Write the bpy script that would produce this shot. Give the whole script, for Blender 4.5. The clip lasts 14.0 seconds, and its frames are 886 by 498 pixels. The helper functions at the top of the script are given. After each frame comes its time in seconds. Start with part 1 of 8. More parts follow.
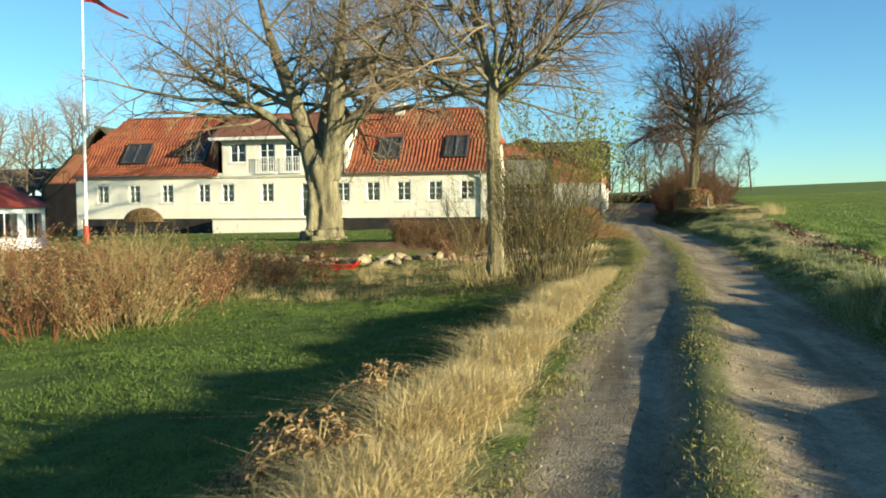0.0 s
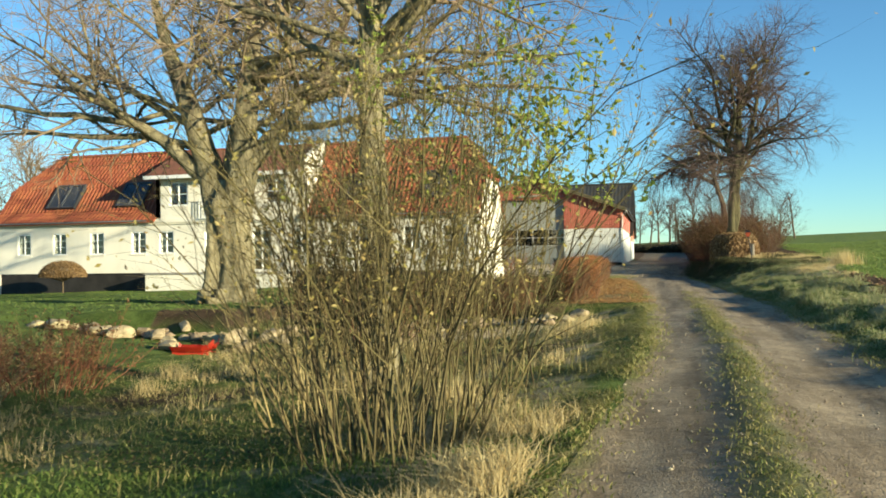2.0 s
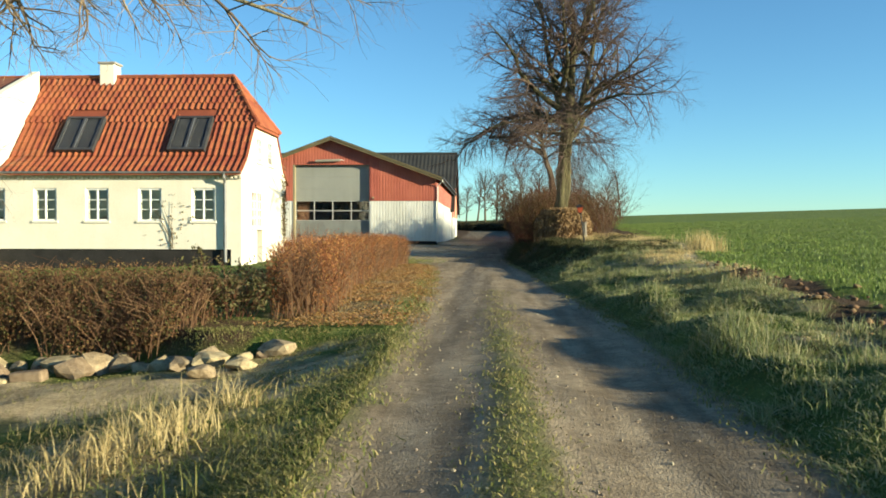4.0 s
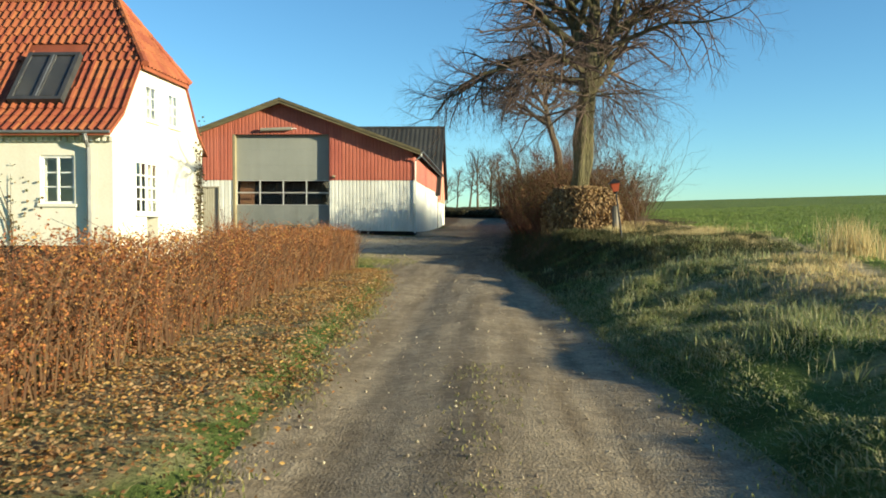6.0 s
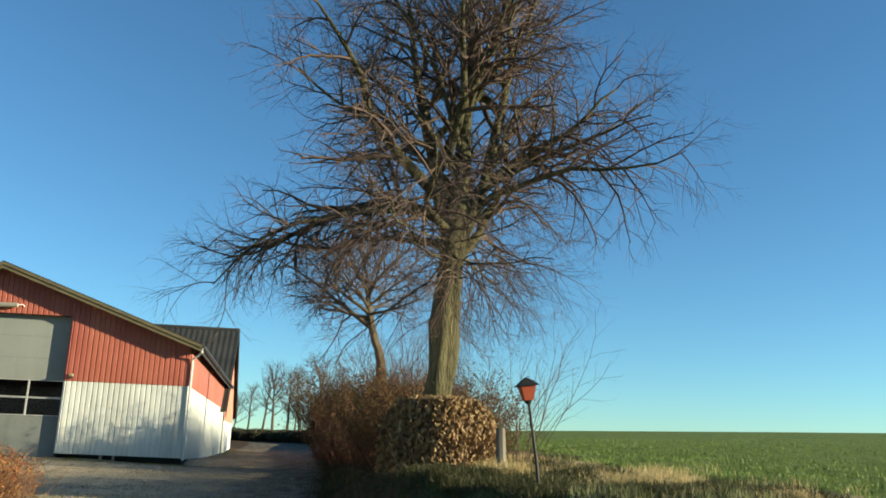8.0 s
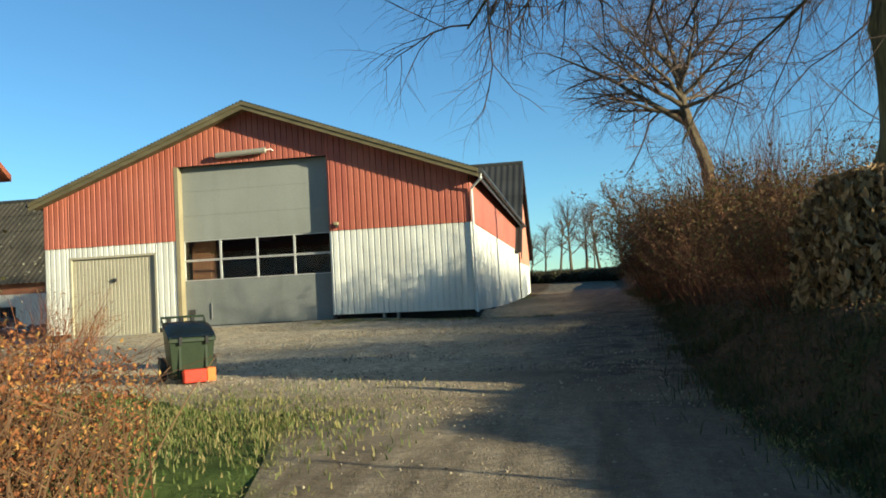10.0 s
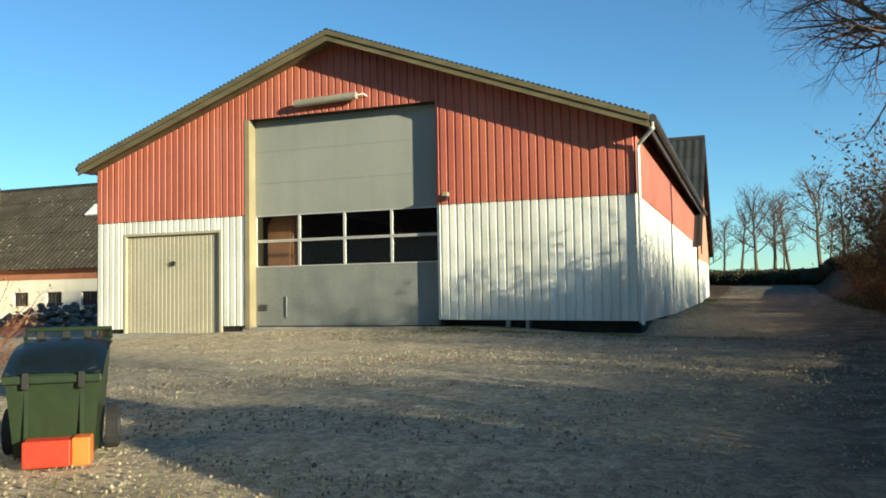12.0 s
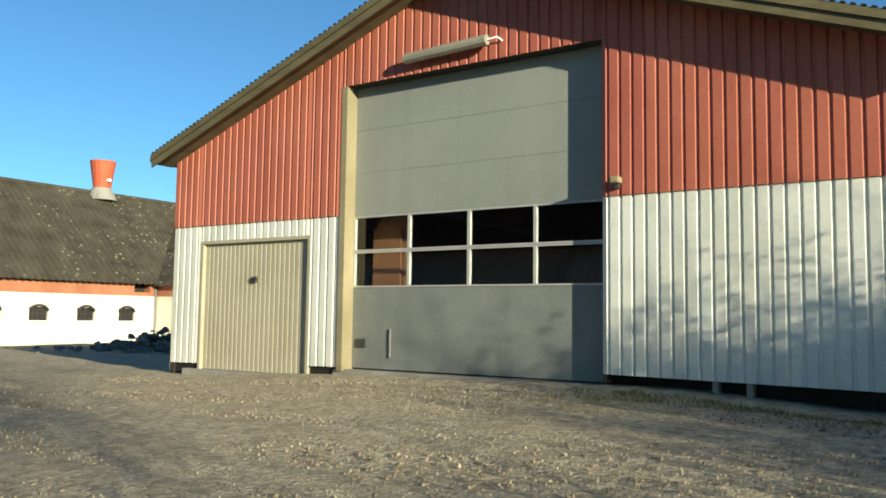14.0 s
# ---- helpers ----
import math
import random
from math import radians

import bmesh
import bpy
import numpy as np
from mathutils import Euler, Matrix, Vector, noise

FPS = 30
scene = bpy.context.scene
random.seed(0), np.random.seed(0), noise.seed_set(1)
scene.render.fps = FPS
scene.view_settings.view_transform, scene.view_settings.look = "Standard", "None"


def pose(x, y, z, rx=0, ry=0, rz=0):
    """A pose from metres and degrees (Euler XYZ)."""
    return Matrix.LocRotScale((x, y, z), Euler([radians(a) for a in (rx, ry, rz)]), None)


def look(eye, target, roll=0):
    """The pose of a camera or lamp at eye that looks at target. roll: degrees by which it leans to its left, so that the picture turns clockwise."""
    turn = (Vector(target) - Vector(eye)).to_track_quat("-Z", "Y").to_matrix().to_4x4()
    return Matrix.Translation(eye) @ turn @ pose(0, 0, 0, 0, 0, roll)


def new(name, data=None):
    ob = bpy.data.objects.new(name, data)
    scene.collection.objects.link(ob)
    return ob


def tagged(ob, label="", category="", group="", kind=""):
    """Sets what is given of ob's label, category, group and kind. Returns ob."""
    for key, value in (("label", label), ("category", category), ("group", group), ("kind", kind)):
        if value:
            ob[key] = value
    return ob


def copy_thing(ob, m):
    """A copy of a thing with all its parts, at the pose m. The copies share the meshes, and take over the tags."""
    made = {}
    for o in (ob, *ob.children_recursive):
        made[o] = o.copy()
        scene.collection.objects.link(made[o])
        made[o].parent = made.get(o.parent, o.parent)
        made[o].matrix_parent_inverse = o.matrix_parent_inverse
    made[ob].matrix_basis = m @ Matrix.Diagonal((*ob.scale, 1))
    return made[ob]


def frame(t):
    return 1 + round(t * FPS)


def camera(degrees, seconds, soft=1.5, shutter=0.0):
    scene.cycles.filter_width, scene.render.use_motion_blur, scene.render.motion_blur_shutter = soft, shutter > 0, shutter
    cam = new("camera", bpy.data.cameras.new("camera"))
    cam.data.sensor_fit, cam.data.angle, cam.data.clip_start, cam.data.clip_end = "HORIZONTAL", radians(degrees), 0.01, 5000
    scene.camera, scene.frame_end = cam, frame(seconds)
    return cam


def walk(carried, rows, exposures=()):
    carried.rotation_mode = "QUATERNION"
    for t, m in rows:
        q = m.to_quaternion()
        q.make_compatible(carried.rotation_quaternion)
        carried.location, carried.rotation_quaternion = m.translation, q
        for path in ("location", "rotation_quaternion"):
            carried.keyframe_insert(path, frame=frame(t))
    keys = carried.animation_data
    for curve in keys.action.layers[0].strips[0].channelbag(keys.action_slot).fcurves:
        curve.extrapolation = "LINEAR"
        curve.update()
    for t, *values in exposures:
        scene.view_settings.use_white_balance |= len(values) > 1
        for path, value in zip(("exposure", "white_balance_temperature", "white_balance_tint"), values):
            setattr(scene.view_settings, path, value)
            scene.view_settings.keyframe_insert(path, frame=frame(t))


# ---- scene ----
cam = camera(56.6, 14.0, soft=1.75, shutter=0.08)
PATH = [
    (0, (-0.143, -0.773, 1.593), (-0.57, 1.178, 1.487), -0.5),
    (0.5, (0.008, 1.443, 1.597), (-0.322, 3.415, 1.561), 0.0),
    (1, (0.069, 3.806, 1.602), (-0.387, 5.753, 1.626), 0.3),
    (1.5, (0.223, 6.019, 1.576), (-0.361, 7.931, 1.62), -0.6),
    (2, (0.319, 8.406, 1.483), (-0.182, 10.342, 1.504), -0.8),
    (2.5, (0.527, 10.594, 1.563), (0.085, 12.545, 1.534), -0.6),
    (3, (0.696, 12.705, 1.584), (0.369, 14.678, 1.545), -0.5),
    (3.5, (0.912, 14.842, 1.513), (0.752, 16.835, 1.472), -0.2),
    (3.7, (0.955, 15.707, 1.511), (0.834, 17.703, 1.473), 0.2),
    (5.8, (1.092, 24.95, 1.58), (1.0, 26.946, 1.502), -0.0),
    (6, (1.117, 25.803, 1.557), (1.021, 27.799, 1.485), 0.2),
    (6.5, (1.11, 27.795, 1.528), (1.124, 29.794, 1.486), 0.5),
    (7, (1.083, 29.772, 1.562), (1.322, 31.756, 1.653), 0.9),
    (7.5, (0.983, 31.749, 1.535), (1.37, 33.686, 1.85), 1.8),
    (8, (0.963, 33.525, 1.545), (1.327, 35.433, 2.019), 1.9),
    (8.5, (0.891, 35.197, 1.558), (1.147, 37.117, 2.056), 0.9),
    (9, (0.789, 36.775, 1.497), (0.838, 38.753, 1.788), -1.4),
    (9.2, (0.754, 37.394, 1.504), (0.703, 39.382, 1.711), -1.9),
    (11.3, (0.254, 43.55, 1.514), (-0.254, 45.483, 1.58), -1.9),
    (11.5, (0.191, 44.11, 1.529), (-0.366, 46.03, 1.596), -1.4),
    (12, (-0.04, 45.489, 1.578), (-0.728, 47.363, 1.683), -1.0),
    (12.5, (-0.273, 46.706, 1.613), (-1.061, 48.538, 1.769), -1.2),
    (13, (-0.589, 47.837, 1.637), (-1.472, 49.625, 1.786), -0.1),
    (13.5, (-0.95, 49.031, 1.67), (-1.933, 50.766, 1.817), 0.7),
    (14, (-1.423, 50.258, 1.723), (-2.532, 51.914, 1.887), 0.8),
]
walk(cam, [(t, look(eye, target, roll)) for t, eye, target, roll in PATH], [(0, 0.54, 6500, 4), (3.5, 0.54, 6500, 4), (6.5, 0.47, 6500, 4), (9, 0.34, 6380, 4), (12, 0.38, 6350, 4), (13, 0.33, 6250, 4), (14, 0.12, 6150, 4)])

# ---- light ----
SUN_EL, SUN_ROT = 12.3, 111.0
world = bpy.data.worlds.new("sky")
scene.world = world
world.use_nodes = True
wn = world.node_tree
sky = wn.nodes.new("ShaderNodeTexSky")
sky.sky_type, sky.sun_disc = "NISHITA", False
sky.sun_elevation, sky.sun_rotation = radians(SUN_EL), radians(SUN_ROT)
sky.air_density, sky.dust_density, sky.ozone_density = 0.9, 0.0, 1.9
clear = wn.nodes.new("ShaderNodeMix")
clear.data_type, clear.blend_type = "RGBA", "MULTIPLY"
clear.inputs[0].default_value = 1.0
clear.inputs[7].default_value = (0.61, 0.94, 1.14, 1)
wn.links.new(sky.outputs[0], clear.inputs[6])
wn.links.new(clear.outputs[2], wn.nodes["Background"].inputs[0])
wn.nodes["Background"].inputs[1].default_value = 0.13
sun = new("sun", bpy.data.lights.new("sun", "SUN"))
sun.data.energy, sun.data.angle, sun.data.color = 8.2, radians(0.6), (1.0, 0.875, 0.62)
sun_dir = Vector((math.sin(radians(SUN_ROT)) * math.cos(radians(SUN_EL)), math.cos(radians(SUN_ROT)) * math.cos(radians(SUN_EL)), math.sin(radians(SUN_EL))))
sun.matrix_world = look(sun_dir * 60, (0, 0, 0))


# ---- materials ----
def mat(name, dark, light, scale=1.2, rough=0.85, bump=0.25, fine=25.0, island=0.0, each=0.0, metal=0.0, stretch=(1, 1, 1), depth=0.02, stain=0.0, spec=0.3, speck=0.0):
    """Two-scale noise colour, fine relief, optional change from piece to piece."""
    m = bpy.data.materials.new(name)
    m.use_nodes = True
    nt = m.node_tree
    N, L = nt.nodes.new, nt.links.new
    p = nt.nodes["Principled BSDF"]
    p.inputs["Roughness"].default_value, p.inputs["Metallic"].default_value = rough, metal
    p.inputs["Specular IOR Level"].default_value = spec
    tc, mp = N("ShaderNodeTexCoord"), N("ShaderNodeMapping")
    mp.inputs["Scale"].default_value = stretch
    L(tc.outputs["Object"], mp.inputs[0])
    big, small = N("ShaderNodeTexNoise"), N("ShaderNodeTexNoise")
    for node, s, d in ((big, scale, 5), (small, fine, 4)):
        node.inputs["Scale"].default_value, node.inputs["Detail"].default_value = s, d
        L(mp.outputs[0], node.inputs["Vector"])
    mixf = N("ShaderNodeMix")
    mixf.inputs[0].default_value = 0.4
    L(big.outputs[0], mixf.inputs[2])
    L(small.outputs[0], mixf.inputs[3])
    ramp = N("ShaderNodeValToRGB")
    ramp.color_ramp.elements[0].position, ramp.color_ramp.elements[1].position = 0.33, 0.67
    ramp.color_ramp.elements[0].color, ramp.color_ramp.elements[1].color = (*dark, 1), (*light, 1)
    L(mixf.outputs[0], ramp.inputs[0])
    col = ramp.outputs[0]
    if stain:
        st = N("ShaderNodeTexNoise")
        st.inputs["Scale"].default_value, st.inputs["Detail"].default_value = 0.9, 6
        sm = N("ShaderNodeMapping")
        sm.inputs["Scale"].default_value = (3.0, 3.0, 0.35)
        L(tc.outputs["Object"], sm.inputs[0])
        L(sm.outputs[0], st.inputs["Vector"])
        sr = N("ShaderNodeMapRange")
        sr.inputs[1].default_value, sr.inputs[2].default_value, sr.inputs[3].default_value, sr.inputs[4].default_value = 0.5, 0.8, 0.0, stain
        L(st.outputs[0], sr.inputs[0])
        sx = N("ShaderNodeMix")
        sx.data_type = "RGBA"
        L(sr.outputs[0], sx.inputs[0])
        L(col, sx.inputs[6])
        sx.inputs[7].default_value = (dark[0] * 0.45, dark[1] * 0.45, dark[2] * 0.4, 1)
        col = sx.outputs[2]
    if speck:
        vo, vm, vx, gate = N("ShaderNodeTexVoronoi"), N("ShaderNodeMapRange"), N("ShaderNodeMix"), N("ShaderNodeMath")
        vo.inputs["Scale"].default_value = 3.4
        L(tc.outputs["Object"], vo.inputs["Vector"])
        patchy, pm = N("ShaderNodeTexNoise"), N("ShaderNodeMapRange")
        patchy.inputs["Scale"].default_value = 0.5
        L(tc.outputs["Object"], patchy.inputs["Vector"])
        pm.inputs[1].default_value, pm.inputs[2].default_value = 0.42, 0.6
        L(patchy.outputs[0], pm.inputs[0])
        vm.inputs[1].default_value, vm.inputs[2].default_value, vm.inputs[3].default_value, vm.inputs[4].default_value = 0.10, 0.26, speck, 0.0
        L(vo.outputs["Distance"], vm.inputs[0])
        gate.operation = "MULTIPLY"
        L(vm.outputs[0], gate.inputs[0])
        L(pm.outputs[0], gate.inputs[1])
        vx.data_type = "RGBA"
        vx.inputs[7].default_value = (0.42, 0.40, 0.27, 1)
        L(gate.outputs[0], vx.inputs[0])
        L(col, vx.inputs[6])
        col = vx.outputs[2]
    for amount, source in ((island, "island"), (each, "each")):
        if amount:
            if source == "island":
                rnd = N("ShaderNodeNewGeometry").outputs["Random Per Island"]
            else:
                rnd = N("ShaderNodeObjectInfo").outputs["Random"]
            hs, mr, mh = N("ShaderNodeHueSaturation"), N("ShaderNodeMapRange"), N("ShaderNodeMapRange")
            mr.inputs[3].default_value, mr.inputs[4].default_value = 1 - amount, 1 + amount
            mh.inputs[3].default_value, mh.inputs[4].default_value = 0.5 - 0.05 * amount, 0.5 + 0.05 * amount
            L(rnd, mr.inputs[0])
            L(rnd, mh.inputs[0])
            L(mr.outputs[0], hs.inputs["Value"])
            L(mh.outputs[0], hs.inputs["Hue"])
            L(col, hs.inputs["Color"])
            col = hs.outputs[0]
    L(col, p.inputs["Base Color"])
    if bump:
        b = N("ShaderNodeBump")
        b.inputs["Strength"].default_value, b.inputs["Distance"].default_value = bump, depth
        L(mixf.outputs[0], b.inputs["Height"])
        L(b.outputs[0], p.inputs["Normal"])
    return m


def leafy(name, stops, through_light=0.25, rough=0.6):
    """Leaves and blades: a colour from the stops for each island, some light passing through."""
    m = bpy.data.materials.new(name)
    m.use_nodes = True
    nt = m.node_tree
    N, L = nt.nodes.new, nt.links.new
    p = nt.nodes["Principled BSDF"]
    p.inputs["Roughness"].default_value = rough
    p.inputs["Specular IOR Level"].default_value = 0.2
    ramp = N("ShaderNodeValToRGB")
    while len(ramp.color_ramp.elements) < len(stops):
        ramp.color_ramp.elements.new(0.5)
    for i, (e, c) in enumerate(zip(ramp.color_ramp.elements, stops)):
        e.position, e.color = i / (len(stops) - 1), (*c, 1)
    L(N("ShaderNodeNewGeometry").outputs["Random Per Island"], ramp.inputs[0])
    L(ramp.outputs[0], p.inputs["Base Color"])
    tr, mx = N("ShaderNodeBsdfTranslucent"), N("ShaderNodeMixShader")
    L(ramp.outputs[0], tr.inputs[0])
    mx.inputs[0].default_value = through_light
    L(p.outputs[0], mx.inputs[1])
    L(tr.outputs[0], mx.inputs[2])
    L(mx.outputs[0], nt.nodes["Material Output"].inputs[0])
    return m


def glass_material():
    m = bpy.data.materials.new("glass")
    m.use_nodes = True
    p = m.node_tree.nodes["Principled BSDF"]
    p.inputs["Base Color"].default_value = (0.75, 0.8, 0.8, 1)
    p.inputs["Roughness"].default_value = 0.02
    p.inputs["Transmission Weight"].default_value = 1.0
    return m


def ground_material():
    """Lawn, dry grass, green crop and bare ground that also holds painted shade, by the zones stored on the sheet."""
    m = bpy.data.materials.new("ground_cover")
    m.use_nodes = True
    nt = m.node_tree
    N, L = nt.nodes.new, nt.links.new
    p = nt.nodes["Principled BSDF"]
    p.inputs["Roughness"].default_value, p.inputs["Specular IOR Level"].default_value = 0.95, 0.1
    tc = N("ShaderNodeTexCoord")

    def noise_node(s, d=6):
        n = N("ShaderNodeTexNoise")
        n.inputs["Scale"].default_value, n.inputs["Detail"].default_value = s, d
        L(tc.outputs["Object"], n.inputs["Vector"])
        return n.outputs[0]

    big, mid, small = noise_node(0.25), noise_node(2.5), noise_node(28.0)

    def ramp2(a, b, source, lo=0.40, hi=0.60):
        r = N("ShaderNodeValToRGB")
        r.color_ramp.elements[0].position, r.color_ramp.elements[1].position = lo, hi
        r.color_ramp.elements[0].color, r.color_ramp.elements[1].color = (*a, 1), (*b, 1)
        L(source, r.inputs[0])
        return r.outputs[0]

    fm, fine_mix = N("ShaderNodeMix"), N("ShaderNodeMix")
    fine_mix.inputs[0].default_value = 0.55
    L(small, fine_mix.inputs[2])
    L(noise_node(110.0, 3), fine_mix.inputs[3])
    fm.inputs[0].default_value = 0.6
    L(mid, fm.inputs[2])
    L(fine_mix.outputs[0], fm.inputs[3])
    detail = fm.outputs[0]
    lawn = ramp2((0.042, 0.066, 0.015), (0.125, 0.17, 0.042), detail)
    dry = ramp2((0.19, 0.145, 0.08), (0.62, 0.49, 0.29), detail)
    crop = ramp2((0.09, 0.125, 0.028), (0.18, 0.225, 0.058), detail)
    # Bare soil; on the bank and far slope the same dark colour paints shade.
    earth_and_shade = ramp2((0.034, 0.023, 0.014), (0.12, 0.08, 0.048), detail)
    zone = N("ShaderNodeAttribute")
    zone.attribute_name = "zone"
    sep = N("ShaderNodeSeparateColor")
    L(zone.outputs["Color"], sep.inputs[0])

    def over(below, above, mask):
        add = N("ShaderNodeMath")
        add.operation = "ADD"
        sub = N("ShaderNodeMapRange")
        sub.inputs[3].default_value, sub.inputs[4].default_value = -0.45, 0.45
        L(mid, sub.inputs[0])
        L(mask, add.inputs[0])
        L(sub.outputs[0], add.inputs[1])
        mr = N("ShaderNodeMapRange")
        mr.inputs[1].default_value, mr.inputs[2].default_value = 0.3, 0.7
        L(add.outputs[0], mr.inputs[0])
        x = N("ShaderNodeMix")
        x.data_type = "RGBA"
        L(mr.outputs[0], x.inputs[0])
        L(below, x.inputs[6])
        L(above, x.inputs[7])
        return x.outputs[2]

    c = over(lawn, crop, sep.outputs[1])
    c = over(c, dry, sep.outputs[0])
    c = over(c, earth_and_shade, sep.outputs[2])
    L(c, p.inputs["Base Color"])
    b = N("ShaderNodeBump")
    b.inputs["Strength"].default_value, b.inputs["Distance"].default_value = 0.9, 0.06
    L(detail, b.inputs["Height"])
    L(b.outputs[0], p.inputs["Normal"])
    return m


def gravel_material(name, base_lo, base_hi, grit_lo, grit_hi, relief, contrast=0.3, coarse=0.5, worn=None, streaky=0.8):
    """Packed gravel with pale stones, a grassy crown and shade-darkened soil by the zones stored on the sheet."""
    m = bpy.data.materials.new(name)
    m.use_nodes = True
    nt = m.node_tree
    N, L = nt.nodes.new, nt.links.new
    p = nt.nodes["Principled BSDF"]
    p.inputs["Roughness"].default_value, p.inputs["Specular IOR Level"].default_value = 0.9, 0.2
    tc = N("ShaderNodeTexCoord")

    def noise_node(s, d=6):
        n = N("ShaderNodeTexNoise")
        n.inputs["Scale"].default_value, n.inputs["Detail"].default_value = s, d
        L(tc.outputs["Object"], n.inputs["Vector"])
        return n.outputs[0]

    def ramp2(a, b, source, lo=0.3, hi=0.7):
        r = N("ShaderNodeValToRGB")
        r.color_ramp.elements[0].position, r.color_ramp.elements[1].position = lo, hi
        r.color_ramp.elements[0].color, r.color_ramp.elements[1].color = (*a, 1), (*b, 1)
        L(source, r.inputs[0])
        return r.outputs[0]

    def mixc(f, a, b):
        x = N("ShaderNodeMix")
        x.data_type = "RGBA"
        L(f, x.inputs[0])
        L(a, x.inputs[6])
        L(b, x.inputs[7])
        return x.outputs[2]

    big, mid, small, lumps = noise_node(0.5), noise_node(3.0), noise_node(70.0), noise_node(16.0, 3)
    base = ramp2(base_lo, base_hi, mid)
    grit = ramp2(grit_lo, grit_hi, small, 0.25, 0.75)
    f = N("ShaderNodeValue")
    f.outputs[0].default_value = 0.45
    c = mixc(f.outputs[0], base, grit)
    sm, streak, sr = N("ShaderNodeMapping"), N("ShaderNodeTexNoise"), N("ShaderNodeMapRange")
    sm.inputs["Scale"].default_value = (5.0, 0.5, 1.0)
    streak.inputs["Scale"].default_value, streak.inputs["Detail"].default_value = 1.0, 5
    L(tc.outputs["Object"], sm.inputs[0])
    L(sm.outputs[0], streak.inputs["Vector"])
    sr.inputs[1].default_value, sr.inputs[2].default_value, sr.inputs[3].default_value, sr.inputs[4].default_value = 0.4, 0.66, 0.0, streaky
    L(streak.outputs[0], sr.inputs[0])
    c = mixc(sr.outputs[0], c, ramp2([v * 0.6 for v in base_lo], base_lo, small))
    vor = N("ShaderNodeTexVoronoi")
    vor.inputs["Scale"].default_value = 48.0
    L(tc.outputs["Object"], vor.inputs["Vector"])
    peb = N("ShaderNodeMapRange")
    peb.inputs[1].default_value, peb.inputs[2].default_value, peb.inputs[3].default_value, peb.inputs[4].default_value = 0.10, 0.26, 0.35, 0.0
    L(vor.outputs["Distance"], peb.inputs[0])
    stone = ramp2((0.16, 0.145, 0.12), (0.5, 0.46, 0.39), noise_node(11.0), 0.42, 0.62)
    c = mixc(peb.outputs[0], c, stone)
    cells = N("ShaderNodeTexVoronoi")
    cells.inputs["Scale"].default_value = 21.0
    bend, bent = N("ShaderNodeTexNoise"), N("ShaderNodeMix")
    bend.inputs["Scale"].default_value, bend.inputs["Detail"].default_value = 9.0, 4
    bent.data_type, bent.inputs[0].default_value = "RGBA", 0.12
    L(tc.outputs["Object"], bend.inputs["Vector"])
    L(tc.outputs["Object"], bent.inputs[6])
    L(bend.outputs["Color"], bent.inputs[7])
    L(bent.outputs[2], cells.inputs["Vector"])
    hue, shade_of = N("ShaderNodeHueSaturation"), N("ShaderNodeMapRange")
    tone = N("ShaderNodeSeparateColor")
    L(cells.outputs["Color"], tone.inputs[0])
    shade_of.inputs[3].default_value, shade_of.inputs[4].default_value = 1 - contrast, 1 + contrast
    L(tone.outputs[0], shade_of.inputs[0])
    L(shade_of.outputs[0], hue.inputs["Value"])
    L(c, hue.inputs["Color"])
    c = hue.outputs[0]
    zone = N("ShaderNodeAttribute")
    zone.attribute_name = "zone"
    sep = N("ShaderNodeSeparateColor")
    L(zone.outputs["Color"], sep.inputs[0])
    add, sub, mr = N("ShaderNodeMath"), N("ShaderNodeMapRange"), N("ShaderNodeMapRange")
    add.operation = "ADD"
    sub.inputs[3].default_value, sub.inputs[4].default_value = -0.5, 0.5
    L(mid, sub.inputs[0])
    L(sep.outputs[0], add.inputs[0])
    L(sub.outputs[0], add.inputs[1])
    mr.inputs[1].default_value, mr.inputs[2].default_value = 0.35, 0.75
    L(add.outputs[0], mr.inputs[0])
    c = mixc(mr.outputs[0], c, ramp2((0.06, 0.075, 0.022), (0.19, 0.175, 0.07), small))
    if worn:
        c = mixc(sep.outputs[1], c, ramp2(*worn, small))
    # Lane soil, made near black so its colour also carries the bank's shade.
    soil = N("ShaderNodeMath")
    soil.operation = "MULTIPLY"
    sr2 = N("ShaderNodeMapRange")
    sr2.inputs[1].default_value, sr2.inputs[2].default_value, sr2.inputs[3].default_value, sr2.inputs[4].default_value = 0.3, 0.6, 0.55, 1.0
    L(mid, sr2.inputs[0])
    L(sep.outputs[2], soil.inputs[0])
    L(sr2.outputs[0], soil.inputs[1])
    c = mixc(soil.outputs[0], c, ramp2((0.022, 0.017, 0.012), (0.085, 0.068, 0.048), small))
    L(c, p.inputs["Base Color"])
    b = N("ShaderNodeBump")
    b.inputs["Strength"].default_value, b.inputs["Distance"].default_value = 1.0, relief
    h = N("ShaderNodeMix")
    h.inputs[0].default_value = 0.5
    L(small, h.inputs[2])
    L(peb.outputs[0], h.inputs[3])
    h2, rise = N("ShaderNodeMix"), N("ShaderNodeMapRange")
    rise.inputs[1].default_value, rise.inputs[2].default_value, rise.inputs[3].default_value, rise.inputs[4].default_value = 0.0, 0.6, 1.0, 0.0
    L(cells.outputs["Distance"], rise.inputs[0])
    L(h.outputs[0], h2.inputs[2])
    h3 = N("ShaderNodeMix")
    h3.inputs[0].default_value = 0.5
    L(rise.outputs[0], h3.inputs[2])
    L(lumps, h3.inputs[3])
    L(h3.outputs[0], h2.inputs[3])
    h2.inputs[0].default_value = coarse
    L(h2.outputs[0], b.inputs["Height"])
    L(b.outputs[0], p.inputs["Normal"])
    return m


